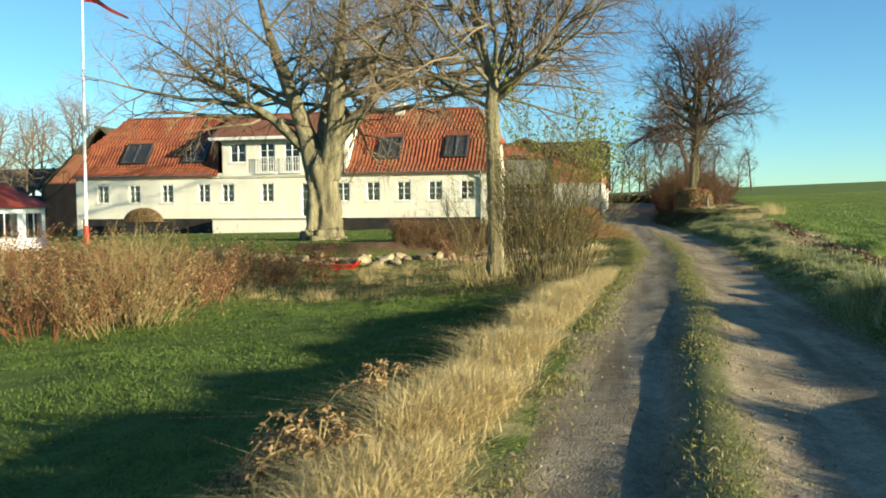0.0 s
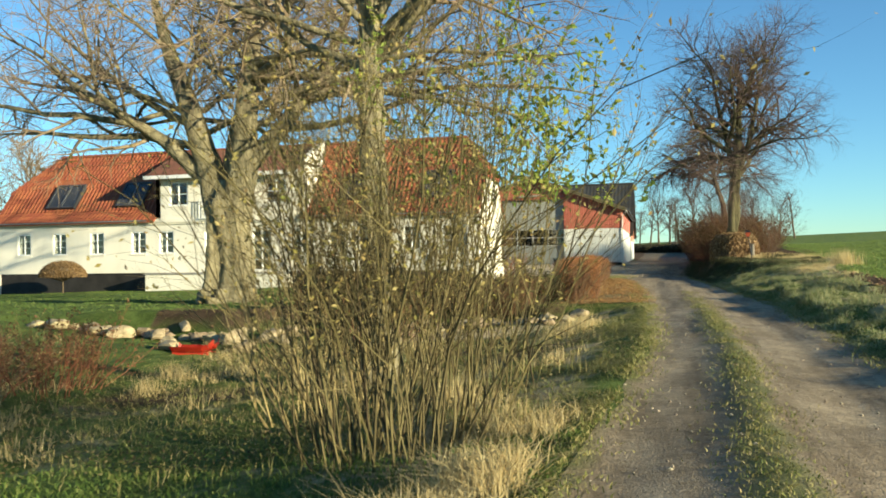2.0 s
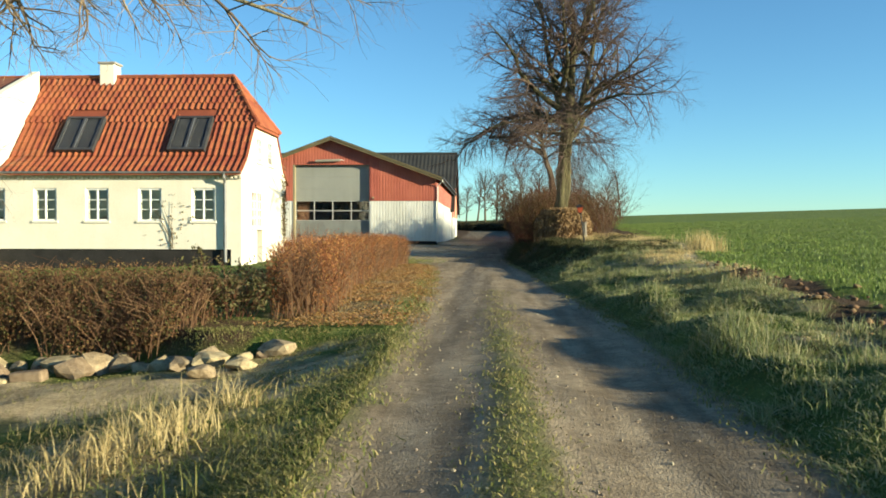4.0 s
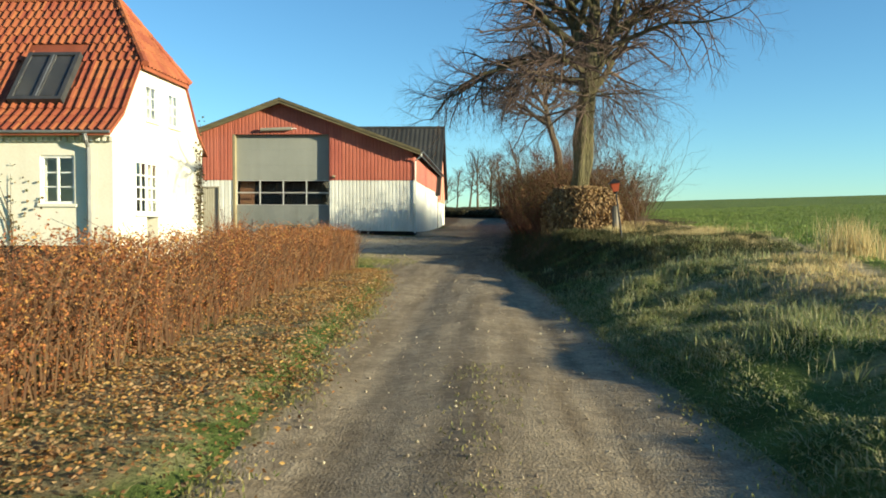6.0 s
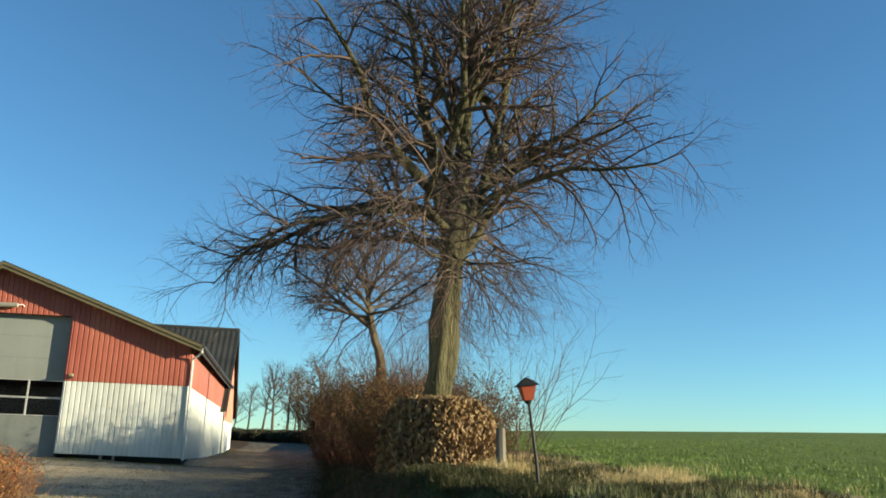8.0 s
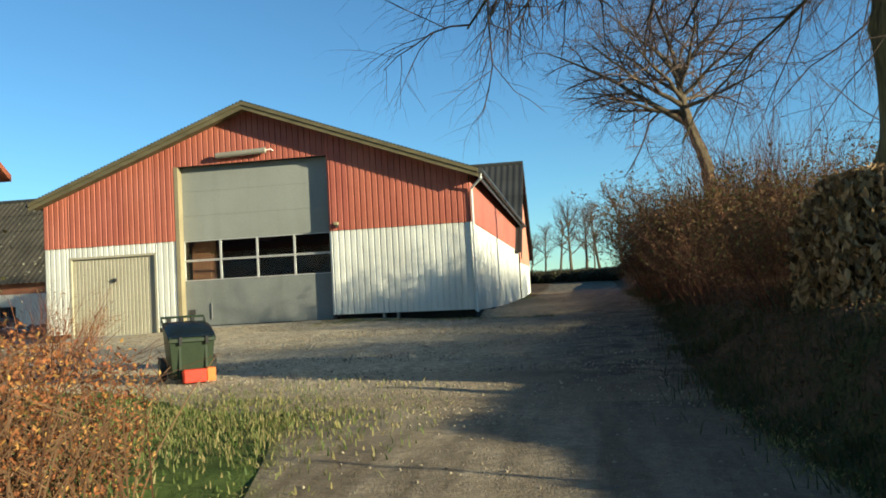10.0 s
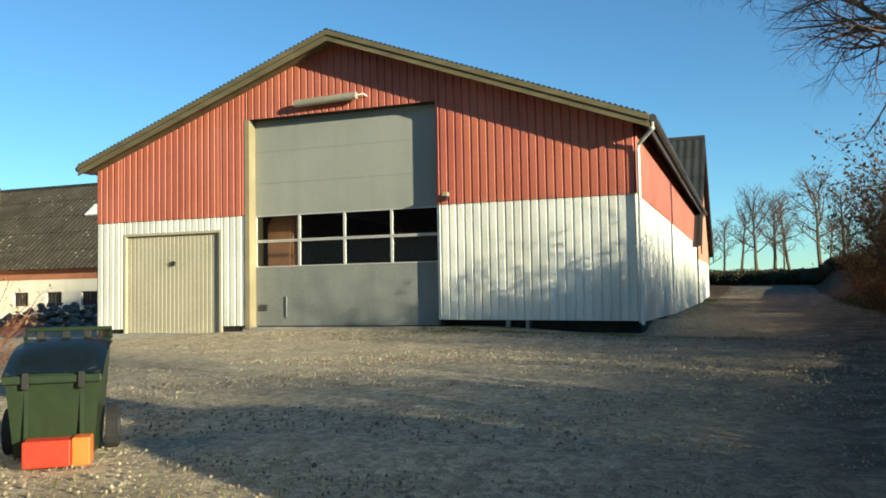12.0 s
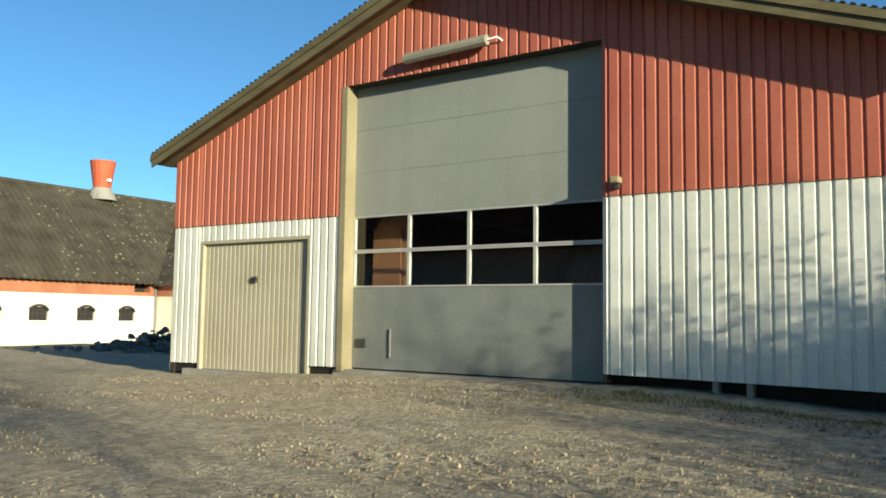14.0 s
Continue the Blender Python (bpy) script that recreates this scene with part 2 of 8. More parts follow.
GROUND, GLASS = ground_material(), glass_material()
DIRT = gravel_material("packed_dirt", (0.17, 0.125, 0.075), (0.38, 0.30, 0.19), (0.09, 0.068, 0.043), (0.50, 0.41, 0.28), 0.024, 0.16, 0.2)
GRAVEL = gravel_material("gravel", (0.36, 0.295, 0.19), (0.56, 0.475, 0.325), (0.20, 0.16, 0.10), (0.74, 0.64, 0.46), 0.065, 0.3, 0.45, ((0.13, 0.096, 0.06), (0.42, 0.335, 0.22)), 0.35)
LIMEWASH = mat("limewash", (0.70, 0.655, 0.53), (0.79, 0.75, 0.635), 1.0, 0.9, 0.3, 18, stain=0.12)
TAR = mat("tarred_plinth", (0.012, 0.011, 0.010), (0.035, 0.032, 0.03), 2, 0.7, 0.3)
TILE = mat("clay_tile", (0.21, 0.058, 0.027), (0.36, 0.108, 0.05), 0.9, 0.75, 0.2, 30, each=0.2, stain=0.4)
TILE_STUFF = mat("clay_tile_far", (0.20, 0.056, 0.027), (0.35, 0.105, 0.048), 0.5, 0.75, 0.2, 30, island=0.16, stain=0.4)
TILE_OLD = mat("weathered_tile", (0.17, 0.075, 0.04), (0.30, 0.12, 0.065), 0.8, 0.85, 0.3, 30, island=0.2)
WHITE_PAINT = mat("white_paint", (0.72, 0.72, 0.69), (0.82, 0.82, 0.79), 2, 0.5, 0.05)
DARK_METAL = mat("dark_metal", (0.05, 0.05, 0.052), (0.09, 0.09, 0.09), 3, 0.5, 0.05, metal=0.4)
ZINC = mat("zinc", (0.20, 0.20, 0.20), (0.32, 0.32, 0.31), 3, 0.5, 0.08, metal=0.5)
RED_SHEET = mat("red_steel_sheet", (0.37, 0.105, 0.068), (0.46, 0.145, 0.098), 1.2, 0.55, 0.05, 20, each=0.05, stain=0.18)
WHITE_SHEET = mat("white_steel_sheet", (0.60, 0.605, 0.54), (0.76, 0.76, 0.69), 1.0, 0.55, 0.05, 20, each=0.05, stain=0.3)
FASCIA = mat("fascia_board", (0.09, 0.075, 0.04), (0.165, 0.14, 0.075), 2, 0.8, 0.2, 30, stretch=(1, 1, 4))
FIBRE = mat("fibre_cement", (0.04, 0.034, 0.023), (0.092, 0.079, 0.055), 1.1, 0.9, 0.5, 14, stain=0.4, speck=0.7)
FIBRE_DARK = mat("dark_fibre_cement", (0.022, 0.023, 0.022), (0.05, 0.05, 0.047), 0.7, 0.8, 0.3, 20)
DOOR_GREY = mat("grey_door_panel", (0.235, 0.247, 0.22), (0.305, 0.315, 0.28), 0.7, 0.45, 0.04, 30, stain=0.2)
DOOR_LOW = mat("grey_lower_panel", (0.165, 0.18, 0.168), (0.245, 0.255, 0.235), 1.0, 0.5, 0.05, 30, stain=0.3)
ALU = mat("aluminium_bar", (0.46, 0.46, 0.44), (0.60, 0.60, 0.57), 3, 0.35, 0.03, metal=0.3)
BEIGE = mat("beige_door", (0.36, 0.33, 0.235), (0.47, 0.435, 0.33), 1.0, 0.6, 0.05, 20, stain=0.15)
JAMB = mat("yellowed_jamb", (0.22, 0.185, 0.11), (0.32, 0.275, 0.17), 2, 0.8, 0.1)
BRICK = mat("red_brick", (0.30, 0.12, 0.065), (0.44, 0.19, 0.105), 1.5, 0.9, 0.4, 20)
BARK = mat("grey_green_bark", (0.07, 0.06, 0.034), (0.33, 0.285, 0.165), 2.4, 0.9, 1.0, 13, stretch=(3, 3, 0.5), depth=0.07, stain=0.5)
BARK_MOSS = mat("mossy_bark", (0.028, 0.025, 0.013), (0.17, 0.15, 0.072), 2.0, 0.9, 1.0, 12, stretch=(3, 3, 0.45), depth=0.10, stain=0.75)
BARK_DARK = mat("brown_bark", (0.055, 0.042, 0.026), (0.165, 0.125, 0.075), 3.0, 0.9, 0.8, 16, stretch=(3, 3, 0.6), depth=0.03)
TWIG = leafy("twigs", [(0.13, 0.095, 0.065), (0.21, 0.155, 0.10), (0.26, 0.20, 0.12)], 0.0, 0.8)
TWIG_DARK = leafy("dark_twigs", [(0.075, 0.05, 0.042), (0.12, 0.08, 0.062), (0.15, 0.105, 0.08)], 0.0, 0.8)
TWIG_RED = leafy("red_twigs", [(0.10, 0.035, 0.02), (0.20, 0.075, 0.04), (0.26, 0.12, 0.06)], 0.0, 0.8)
TWIG_HEDGE = leafy("hedge_stems", [(0.08, 0.04, 0.023), (0.145, 0.08, 0.043), (0.19, 0.115, 0.062)], 0.0, 0.8)
TWIG_TAN = leafy("tan_stems", [(0.13, 0.10, 0.045), (0.25, 0.19, 0.08), (0.33, 0.26, 0.12)], 0.0, 0.8)
TWIG_HAZEL = leafy("hazel_stems", [(0.04, 0.03, 0.015), (0.09, 0.072, 0.03), (0.145, 0.12, 0.05), (0.055, 0.04, 0.02)], 0.0, 0.8)
TWIG_BANK = leafy("bank_twigs", [(0.05, 0.022, 0.015), (0.11, 0.045, 0.026), (0.15, 0.07, 0.04)], 0.0, 0.8)
GRASS = leafy("green_blades", [(0.05, 0.10, 0.018), (0.10, 0.165, 0.03), (0.17, 0.20, 0.055), (0.07, 0.13, 0.022)])
# Darker blades: the bank's shade put into the grass colour.
GRASS_SHADE = leafy("shade_tinted_blades", [(0.028, 0.04, 0.011), (0.06, 0.066, 0.022), (0.09, 0.072, 0.034), (0.04, 0.055, 0.016)])
GRASS_MIX = leafy("mixed_blades", [(0.05, 0.09, 0.02), (0.13, 0.16, 0.045), (0.34, 0.27, 0.12), (0.09, 0.13, 0.03), (0.26, 0.21, 0.09)])
GRASS_VERGE = leafy("verge_blades", [(0.08, 0.11, 0.025), (0.17, 0.18, 0.05), (0.30, 0.25, 0.10), (0.12, 0.15, 0.035), (0.22, 0.20, 0.07), (0.38, 0.31, 0.14), (0.10, 0.13, 0.03)])
GRASS_BANK = leafy("bank_blades", [(0.13, 0.17, 0.055), (0.22, 0.265, 0.095), (0.33, 0.335, 0.15), (0.17, 0.22, 0.075), (0.40, 0.36, 0.19), (0.16, 0.205, 0.065), (0.32, 0.29, 0.14), (0.46, 0.43, 0.25), (0.28, 0.30, 0.13)], 0.35)
STRAW = leafy("straw_blades", [(0.38, 0.28, 0.12), (0.60, 0.47, 0.23), (0.50, 0.39, 0.18), (0.66, 0.54, 0.29)], 0.35)
CROP = leafy("crop_blades", [(0.085, 0.135, 0.028), (0.145, 0.21, 0.045), (0.20, 0.255, 0.065)])
DARK_HEDGE = leafy("dark_hedge", [(0.03, 0.03, 0.016), (0.07, 0.055, 0.03), (0.045, 0.055, 0.022)], 0.1)
BEECH = leafy("beech_leaves", [(0.15, 0.055, 0.026), (0.32, 0.11, 0.042), (0.42, 0.17, 0.055), (0.22, 0.08, 0.035), (0.27, 0.10, 0.04), (0.52, 0.30, 0.085), (0.26, 0.10, 0.042), (0.19, 0.07, 0.033)])
BEECH_DULL = leafy("dull_hedge_leaves", [(0.09, 0.045, 0.022), (0.17, 0.085, 0.04), (0.055, 0.075, 0.022), (0.23, 0.12, 0.055), (0.09, 0.10, 0.03)])
DEAD_LEAF = leafy("dead_leaves", [(0.10, 0.06, 0.03), (0.34, 0.22, 0.10), (0.22, 0.13, 0.06), (0.46, 0.33, 0.17)])
LITTER = leafy("leaf_litter", [(0.13, 0.06, 0.025), (0.30, 0.13, 0.045), (0.38, 0.24, 0.07), (0.20, 0.10, 0.04), (0.24, 0.15, 0.07), (0.40, 0.27, 0.13), (0.26, 0.15, 0.08)])
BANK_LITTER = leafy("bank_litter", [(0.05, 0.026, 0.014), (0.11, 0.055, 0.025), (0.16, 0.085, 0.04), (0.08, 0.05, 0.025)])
THICKET_LEAF = leafy("thicket_leaves", [(0.14, 0.09, 0.04), (0.34, 0.25, 0.09), (0.22, 0.19, 0.05), (0.40, 0.32, 0.13), (0.26, 0.24, 0.06)], 0.3)
BLOCK_LEAF = leafy("dry_beech_leaves", [(0.10, 0.055, 0.025), (0.30, 0.19, 0.085), (0.18, 0.10, 0.045), (0.40, 0.28, 0.14), (0.13, 0.07, 0.032)], 0.05)
WEED = leafy("weed_leaves", [(0.04, 0.035, 0.018), (0.09, 0.085, 0.03), (0.14, 0.10, 0.05), (0.06, 0.075, 0.022), (0.20, 0.15, 0.075)])
GREEN_LEAF = leafy("green_leaves", [(0.10, 0.17, 0.03), (0.22, 0.28, 0.05), (0.36, 0.36, 0.08)], 0.4)
STONE = mat("field_stone", (0.16, 0.115, 0.065), (0.42, 0.335, 0.205), 2.2, 0.85, 0.7, 14, each=0.3)
RUBBLE = mat("rubble", (0.10, 0.088, 0.07), (0.25, 0.22, 0.175), 3, 0.9, 0.4, 20, island=0.3)
SOIL = mat("turned_soil", (0.07, 0.042, 0.022), (0.24, 0.15, 0.08), 3, 0.95, 0.5, 20, island=0.3)
PEBBLE = mat("pebble", (0.14, 0.11, 0.075), (0.36, 0.30, 0.215), 3, 0.8, 0.1, 20, island=0.4)
BIN_GREEN = mat("green_plastic", (0.016, 0.028, 0.014), (0.028, 0.042, 0.02), 3, 0.4, 0.05)
BIN_LID = mat("dark_green_lid", (0.012, 0.02, 0.022), (0.02, 0.03, 0.032), 3, 0.25, 0.05)
RUBBER = mat("rubber", (0.015, 0.015, 0.015), (0.03, 0.03, 0.03), 4, 0.8, 0.1)
RED_PLASTIC = mat("red_plastic", (0.45, 0.03, 0.015), (0.60, 0.05, 0.025), 3, 0.4, 0.03)
ORANGE = mat("orange_plastic", (0.65, 0.13, 0.025), (0.75, 0.18, 0.04), 3, 0.4, 0.03)
OLD_WOOD = mat("grey_wood", (0.10, 0.085, 0.065), (0.24, 0.21, 0.165), 2, 0.85, 0.5, 30, stretch=(4, 4, 0.5))
COPPER = mat("red_lantern", (0.26, 0.05, 0.025), (0.40, 0.09, 0.04), 3, 0.45, 0.08)
FLAG_RED = mat("flag_red", (0.35, 0.02, 0.02), (0.45, 0.03, 0.03), 3, 0.8, 0.1)
RED_ROOF = mat("dark_red_roof", (0.20, 0.035, 0.025), (0.30, 0.06, 0.04), 3, 0.7, 0.1)
# Near-black for unlit insides: their darkness is put into the colour.
UNLIT_DARK = mat("dark_interior", (0.02, 0.018, 0.016), (0.04, 0.036, 0.032), 2, 0.9, 0.1)
BLACK_PAINT = mat("black_paint", (0.012, 0.012, 0.012), (0.028, 0.027, 0.025), 3, 0.6, 0.05)
CONCRETE = mat("concrete", (0.22, 0.21, 0.185), (0.36, 0.34, 0.30), 2, 0.9, 0.3)


# ---- building blocks ----
BASE = {}


def thing(name, at, label, category, group="", kind=""):
    ob = new(name)
    ob.location = at
    BASE[ob.name] = Vector(at)
    return tagged(ob, label, category, group, kind)


def smooth(mesh, on):
    mesh.polygons.foreach_set("use_smooth", np.full(len(mesh.polygons), on))


def weld(bm):
    """Joins touching pieces of a wall and drops the faces between them."""
    bmesh.ops.remove_doubles(bm, verts=bm.verts, dist=0.0005)
    seen = {}
    for f in bm.faces:
        seen.setdefault(frozenset(v.index for v in f.verts), []).append(f)
    bmesh.ops.delete(bm, geom=[f for fs in seen.values() if len(fs) > 1 for f in fs], context="FACES_ONLY")
    return bm


def part(name, bm, material, parent, label="", shade=False):
    """Links a bmesh, given in world coordinates, as one mesh under a thing or a part."""
    me = bpy.data.meshes.new(name)
    bmesh.ops.recalc_face_normals(bm, faces=bm.faces)
    base = BASE[parent.name]
    bm.transform(Matrix.Translation(-base))
    bm.to_mesh(me)
    bm.free()
    smooth(me, shade)
    me.materials.append(material)
    ob = new(name, me)
    ob.parent = parent
    BASE[ob.name] = base
    return tagged(ob, label)


def whole(name, bm, material, label, category, group="", kind="", at=(0, 0, 0), shade=False):
    """A thing that is one mesh, given in world coordinates, with its origin at its base."""
    me = bpy.data.meshes.new(name)
    bmesh.ops.recalc_face_normals(bm, faces=bm.faces)
    bm.transform(Matrix.Translation(-Vector(at)))
    bm.to_mesh(me)
    bm.free()
    smooth(me, shade)
    me.materials.append(material)
    ob = new(name, me)
    ob.location = at
    BASE[ob.name] = Vector(at)
    return tagged(ob, label, category, group, kind)


def arrays(name, verts, faces, material, shade=False):
    """A mesh object from arrays: faces is a list of (n, 3) and (n, 4) index arrays."""
    me = bpy.data.meshes.new(name)
    verts = np.asarray(verts, dtype=np.float32)
    faces = [np.asarray(f, dtype=np.int32) for f in faces if len(f)]
    loops = np.concatenate([f.ravel() for f in faces])
    totals = np.concatenate([np.full(len(f), f.shape[1], dtype=np.int32) for f in faces])
    starts = np.concatenate([[0], np.cumsum(totals)[:-1]]).astype(np.int32)
    me.vertices.add(len(verts))
    me.vertices.foreach_set("co", verts.ravel())
    me.loops.add(len(loops))
    me.loops.foreach_set("vertex_index", loops)
    me.polygons.add(len(totals))
    me.polygons.foreach_set("loop_start", starts)
    me.update(calc_edges=True)
    smooth(me, shade)
    me.materials.append(material)
    return new(name, me)


def under(ob, parent, label=""):
    """Makes an object with world coordinates a part of a thing."""
    base = BASE[parent.name]
    ob.data.transform(Matrix.Translation(-base))
    ob.parent = parent
    BASE[ob.name] = base
    return tagged(ob, label)


def box(bm, x0, x1, y0, y1, z0, z1, bevel=0.0):
    vs = [bm.verts.new((x, y, z)) for x in (x0, x1) for y in (y0, y1) for z in (z0, z1)]
    fs = [bm.faces.new([vs[i] for i in f]) for f in ((0, 1, 3, 2), (4, 6, 7, 5), (0, 4, 5, 1), (2, 3, 7, 6), (0, 2, 6, 4), (1, 5, 7, 3))]
    if bevel:
        edges = list({e for f in fs for e in f.edges})
        bmesh.ops.bevel(bm, geom=edges, offset=bevel, segments=2, affect="EDGES", profile=0.5)
    return bm


def boxed(*args, bevel=0.0):
    return box(bmesh.new(), *args, bevel=bevel)


def prism(bm, low, high):
    """A solid between two rings of the same number of corners."""
    a, b = [bm.verts.new(p) for p in low], [bm.verts.new(p) for p in high]
    n = len(a)
    bm.faces.new(a[::-1])
    bm.faces.new(b)
    for i in range(n):
        bm.faces.new((a[i], a[(i + 1) % n], b[(i + 1) % n], b[i]))
    return bm


def ring(centre, r, n, turn=0.0, axis="z", rz=None):
    cx, cy, cz = centre
    rz = r if rz is None else rz
    out = []
    for i in range(n):
        a = turn + 2 * math.pi * i / n
        c, s = math.cos(a) * r, math.sin(a) * rz
        out.append((cx + c, cy + s, cz) if axis == "z" else (cx + c, cy, cz + s) if axis == "y" else (cx, cy + c, cz + s))
    return out


def pipe(bm, pts, r, n=8):
    """A round bar along a line of points."""
    pts = [Vector(p) for p in pts]
    rings = []
    for i, p in enumerate(pts):
        d = (pts[min(i + 1, len(pts) - 1)] - pts[max(i - 1, 0)]).normalized()
        u = d.cross(Vector((0.3, 0.2, 1)) if abs(d.z) < 0.9 else Vector((1, 0.1, 0))).normalized()
        v = d.cross(u)
        rr = r[i] if isinstance(r, (list, tuple)) else r
        rings.append([bm.verts.new(p + (u * math.cos(2 * math.pi * k / n) + v * math.sin(2 * math.pi * k / n)) * rr) for k in range(n)])
    for a, b in zip(rings, rings[1:]):
        for k in range(n):
            bm.faces.new((a[k], a[(k + 1) % n], b[(k + 1) % n], b[k]))
    bm.faces.new(rings[0][::-1])
    bm.faces.new(rings[-1])
    return bm


def strips(bm, us, bot, top, openings, d0, d1, axis="y"):
    """An upright wall between two planes, cut by openings (u0, u1, z0, z1); its foot and head may slope."""
    us = sorted(set(round(u, 4) for u in us))
    for a, b in zip(us, us[1:]):
        mid = (a + b) / 2
        segs = [(bot(a), bot(b), top(a), top(b))]
        for o0, o1, p0, p1 in openings:
            if o0 <= mid <= o1:
                nxt = []
                for z0a, z0b, z1a, z1b in segs:
                    if p0 > min(z0a, z0b) and p0 < max(z1a, z1b):
                        nxt.append((z0a, z0b, min(p0, z1a), min(p0, z1b)))
                    if p1 < max(z1a, z1b):
                        nxt.append((max(p1, z0a), max(p1, z0b), z1a, z1b))
                segs = nxt
        for z0a, z0b, z1a, z1b in segs:
            if max(z1a - z0a, z1b - z0b) < 0.005:
                continue
            c = [(a, d0, z0a), (b, d0, z0b), (b, d1, z0b), (a, d1, z0a)]
            e = [(a, d0, z1a), (b, d0, z1b), (b, d1, z1b), (a, d1, z1a)]
            if axis == "x":
                c, e = [(q[1], q[0], q[2]) for q in c], [(q[1], q[0], q[2]) for q in e]
            prism(bm, c, e)
    return weld(bm)


def cuts(openings, *more):
    return [v for o in openings for v in o[:2]] + list(more)


# ---- the lie of the land ----
def road_left(y):
    return np.interp(y, [-12, 0, 6, 13, 18, 23, 30, 36, 40, 44, 47], [-1.1, -0.75, -0.55, -0.1, 0.2, 0.15, -0.1, -0.4, -0.6, -1.2, -2.0])


def road_right(y):
    return np.interp(y, [-12, 0, 8, 12, 16, 21, 27, 32, 38, 42, 46, 50, 55, 60, 70, 110], [1.5, 1.75, 1.9, 2.12, 2.4, 2.55, 2.55, 2.35, 2.2, 2.0, 1.75, 1.85, 2.2, 2.5, 3.0, 3.4])


def field_edge(y):
    """How far beyond the track the crop begins."""
    return np.interp(y, [0, 13, 20, 25, 29.5, 35, 40, 47, 60], [1.55, 1.5, 1.55, 1.85, 2.3, 3.0, 4.2, 4.8, 5.0])


def step(a, b, v):
    s = np.clip((v - a) / (b - a), 0, 1)
    return s * s * (3 - 2 * s)


def road_z(y):
    return np.interp(y, [-200, -10, 0, 15, 25, 36, 44, 47, 50, 53, 56, 60, 75, 90, 110, 150, 400], [0.3, 0.46, 0.50, 0.43, 0.47, 0.44, 0.45, 0.50, 0.60, 0.72, 0.84, 0.92, 1.0, 1.35, 2.1, 2.9, 4.2])


def uneven(x, y, seed=0.0):
    """Smooth irregular relief between -1 and 1, one swell to a metre."""
    def corner(i, j):
        s = np.sin(i * 127.1 + j * 311.7 + seed * 74.7) * 43758.5453
        return s - np.floor(s)

    i, j = np.floor(x), np.floor(y)
    u, v = x - i, y - j
    u, v = u * u * (3 - 2 * u), v * v * (3 - 2 * v)
    low = corner(i, j) * (1 - u) + corner(i + 1, j) * u
    high = corner(i, j + 1) * (1 - u) + corner(i + 1, j + 1) * u
    return 2 * (low * (1 - v) + high * v) - 1


def stone_line(x):
    """Where the stone edging parts the low lawn from the garden."""
    return np.interp(x, [-22, -14, -11, -8.5, -7.2, -6, -4.9, -3, -2, -1], [25.6, 25.4, 25.0, 24.5, 25.2, 25.7, 26.1, 26.1, 25.5, 25.7])


def land(x, y):
    x, y = np.asarray(x, dtype=float), np.asarray(y, dtype=float)
    zr = road_z(y)
    left = np.maximum(0, -x - 3.0)
    west = zr - 0.019 * np.minimum(left, 40)
    side = road_left(y) - x
    hollow = np.interp(side, [0, 0.3, 0.95, 2.6, 3.4, 6, 9, 12, 16], [0, -0.05, -0.17, -0.45, -0.52, -0.67, -0.73, -0.66, -0.30]) + zr
    near_verge = np.interp(side, [0, 0.15, 0.45, 0.75, 1.2, 1.6, 2.6, 3.6], [0, 0.05, 0.11, 0.08, -0.14, -0.10, -0.07, 0]) * (1 - step(8.5, 12, y))
    hollow = hollow + near_verge
    low = (1 - step(-0.3, 0.3, y - stone_line(x))) * (1 - step(14, 19, side))
    west = west * (1 - low) + np.minimum(hollow, west) * low
    west = west + 0.07 * step(0.02, 0.16, side) * (1 - step(1.2, 2.4, side)) * step(26, 29, y) * (1 - step(41, 44, y))
    yy = np.where(y > 25, 260 * np.tanh((y - 25) / 260), np.maximum(y - 25, -8))
    xx = 220 * np.tanh((x - 5) / 220)
    field = 0.75 + 0.024 * yy + 0.033 * xx
    reach = np.interp(y, [30, 40, 46, 70], [2.55, 2.3, 1.2, 1.3])
    off = x - road_right(y)
    steep = np.interp(y, [30, 44], [0.5, 0.0])
    w = steep * step(0.03, 0.5, off) + (1 - steep) * step(0.05 + 0.4 * steep, reach + 0.8 * steep, off)
    w = np.where(y > 85, np.maximum(w, step(85, 125, y) * step(-40, 0, x)), w)
    z = west * (1 - w) + field * w
    rough_amp = 0.035 * step(0.1, 0.9, np.maximum(road_left(y) - x, x - road_right(y))) * (1 - step(46, 50, y) * (x < 2.6))
    z = z + 0.125 * np.exp(-((x + 6.2) / 4.6) ** 4) * step(56.0, 58.7, y) * (1 - step(61, 64, y))
    z = z - 0.13 * step(-4.8, -2.4, x) * (1 - step(0.0, 1.2, x)) * step(57.5, 58.5, y) * (1 - step(60, 61.5, y))
    a, b = 0.8 * x + 0.6 * y, 0.8 * y - 0.6 * x
    z = z + rough_amp * (1.3 * uneven(a * 0.55, b * 0.55, 1) + 0.9 * uneven(x * 1.3, y * 1.3, 2) + 0.7 * uneven(a * 2.6, b * 2.6, 3)) * (1 - step(60, 110, np.hypot(x, y - 30)))
    z = z + np.interp(y, [3, 8, 14], [0.36, 0.23, 0.15]) * step(0.03, 0.38, off) * (1 - step(1.2, 4.0, off)) * (1 - step(24, 32, y)) * (0.8 + 0.4 * uneven(x * 0.7, y * 0.7, 18))
    z = z + np.interp(y, [34, 38], [0.12, 0.06]) * step(0.15, 0.6, off) * (1 - step(2.4, 3.4, off)) * (1 - step(44, 50, y)) * (uneven(a * 1.15, b * 1.15, 4) + 0.6 * uneven(x * 2.3, y * 2.3, 14))
    return z


def ground_z(x, y):
    return float(land(x, y))


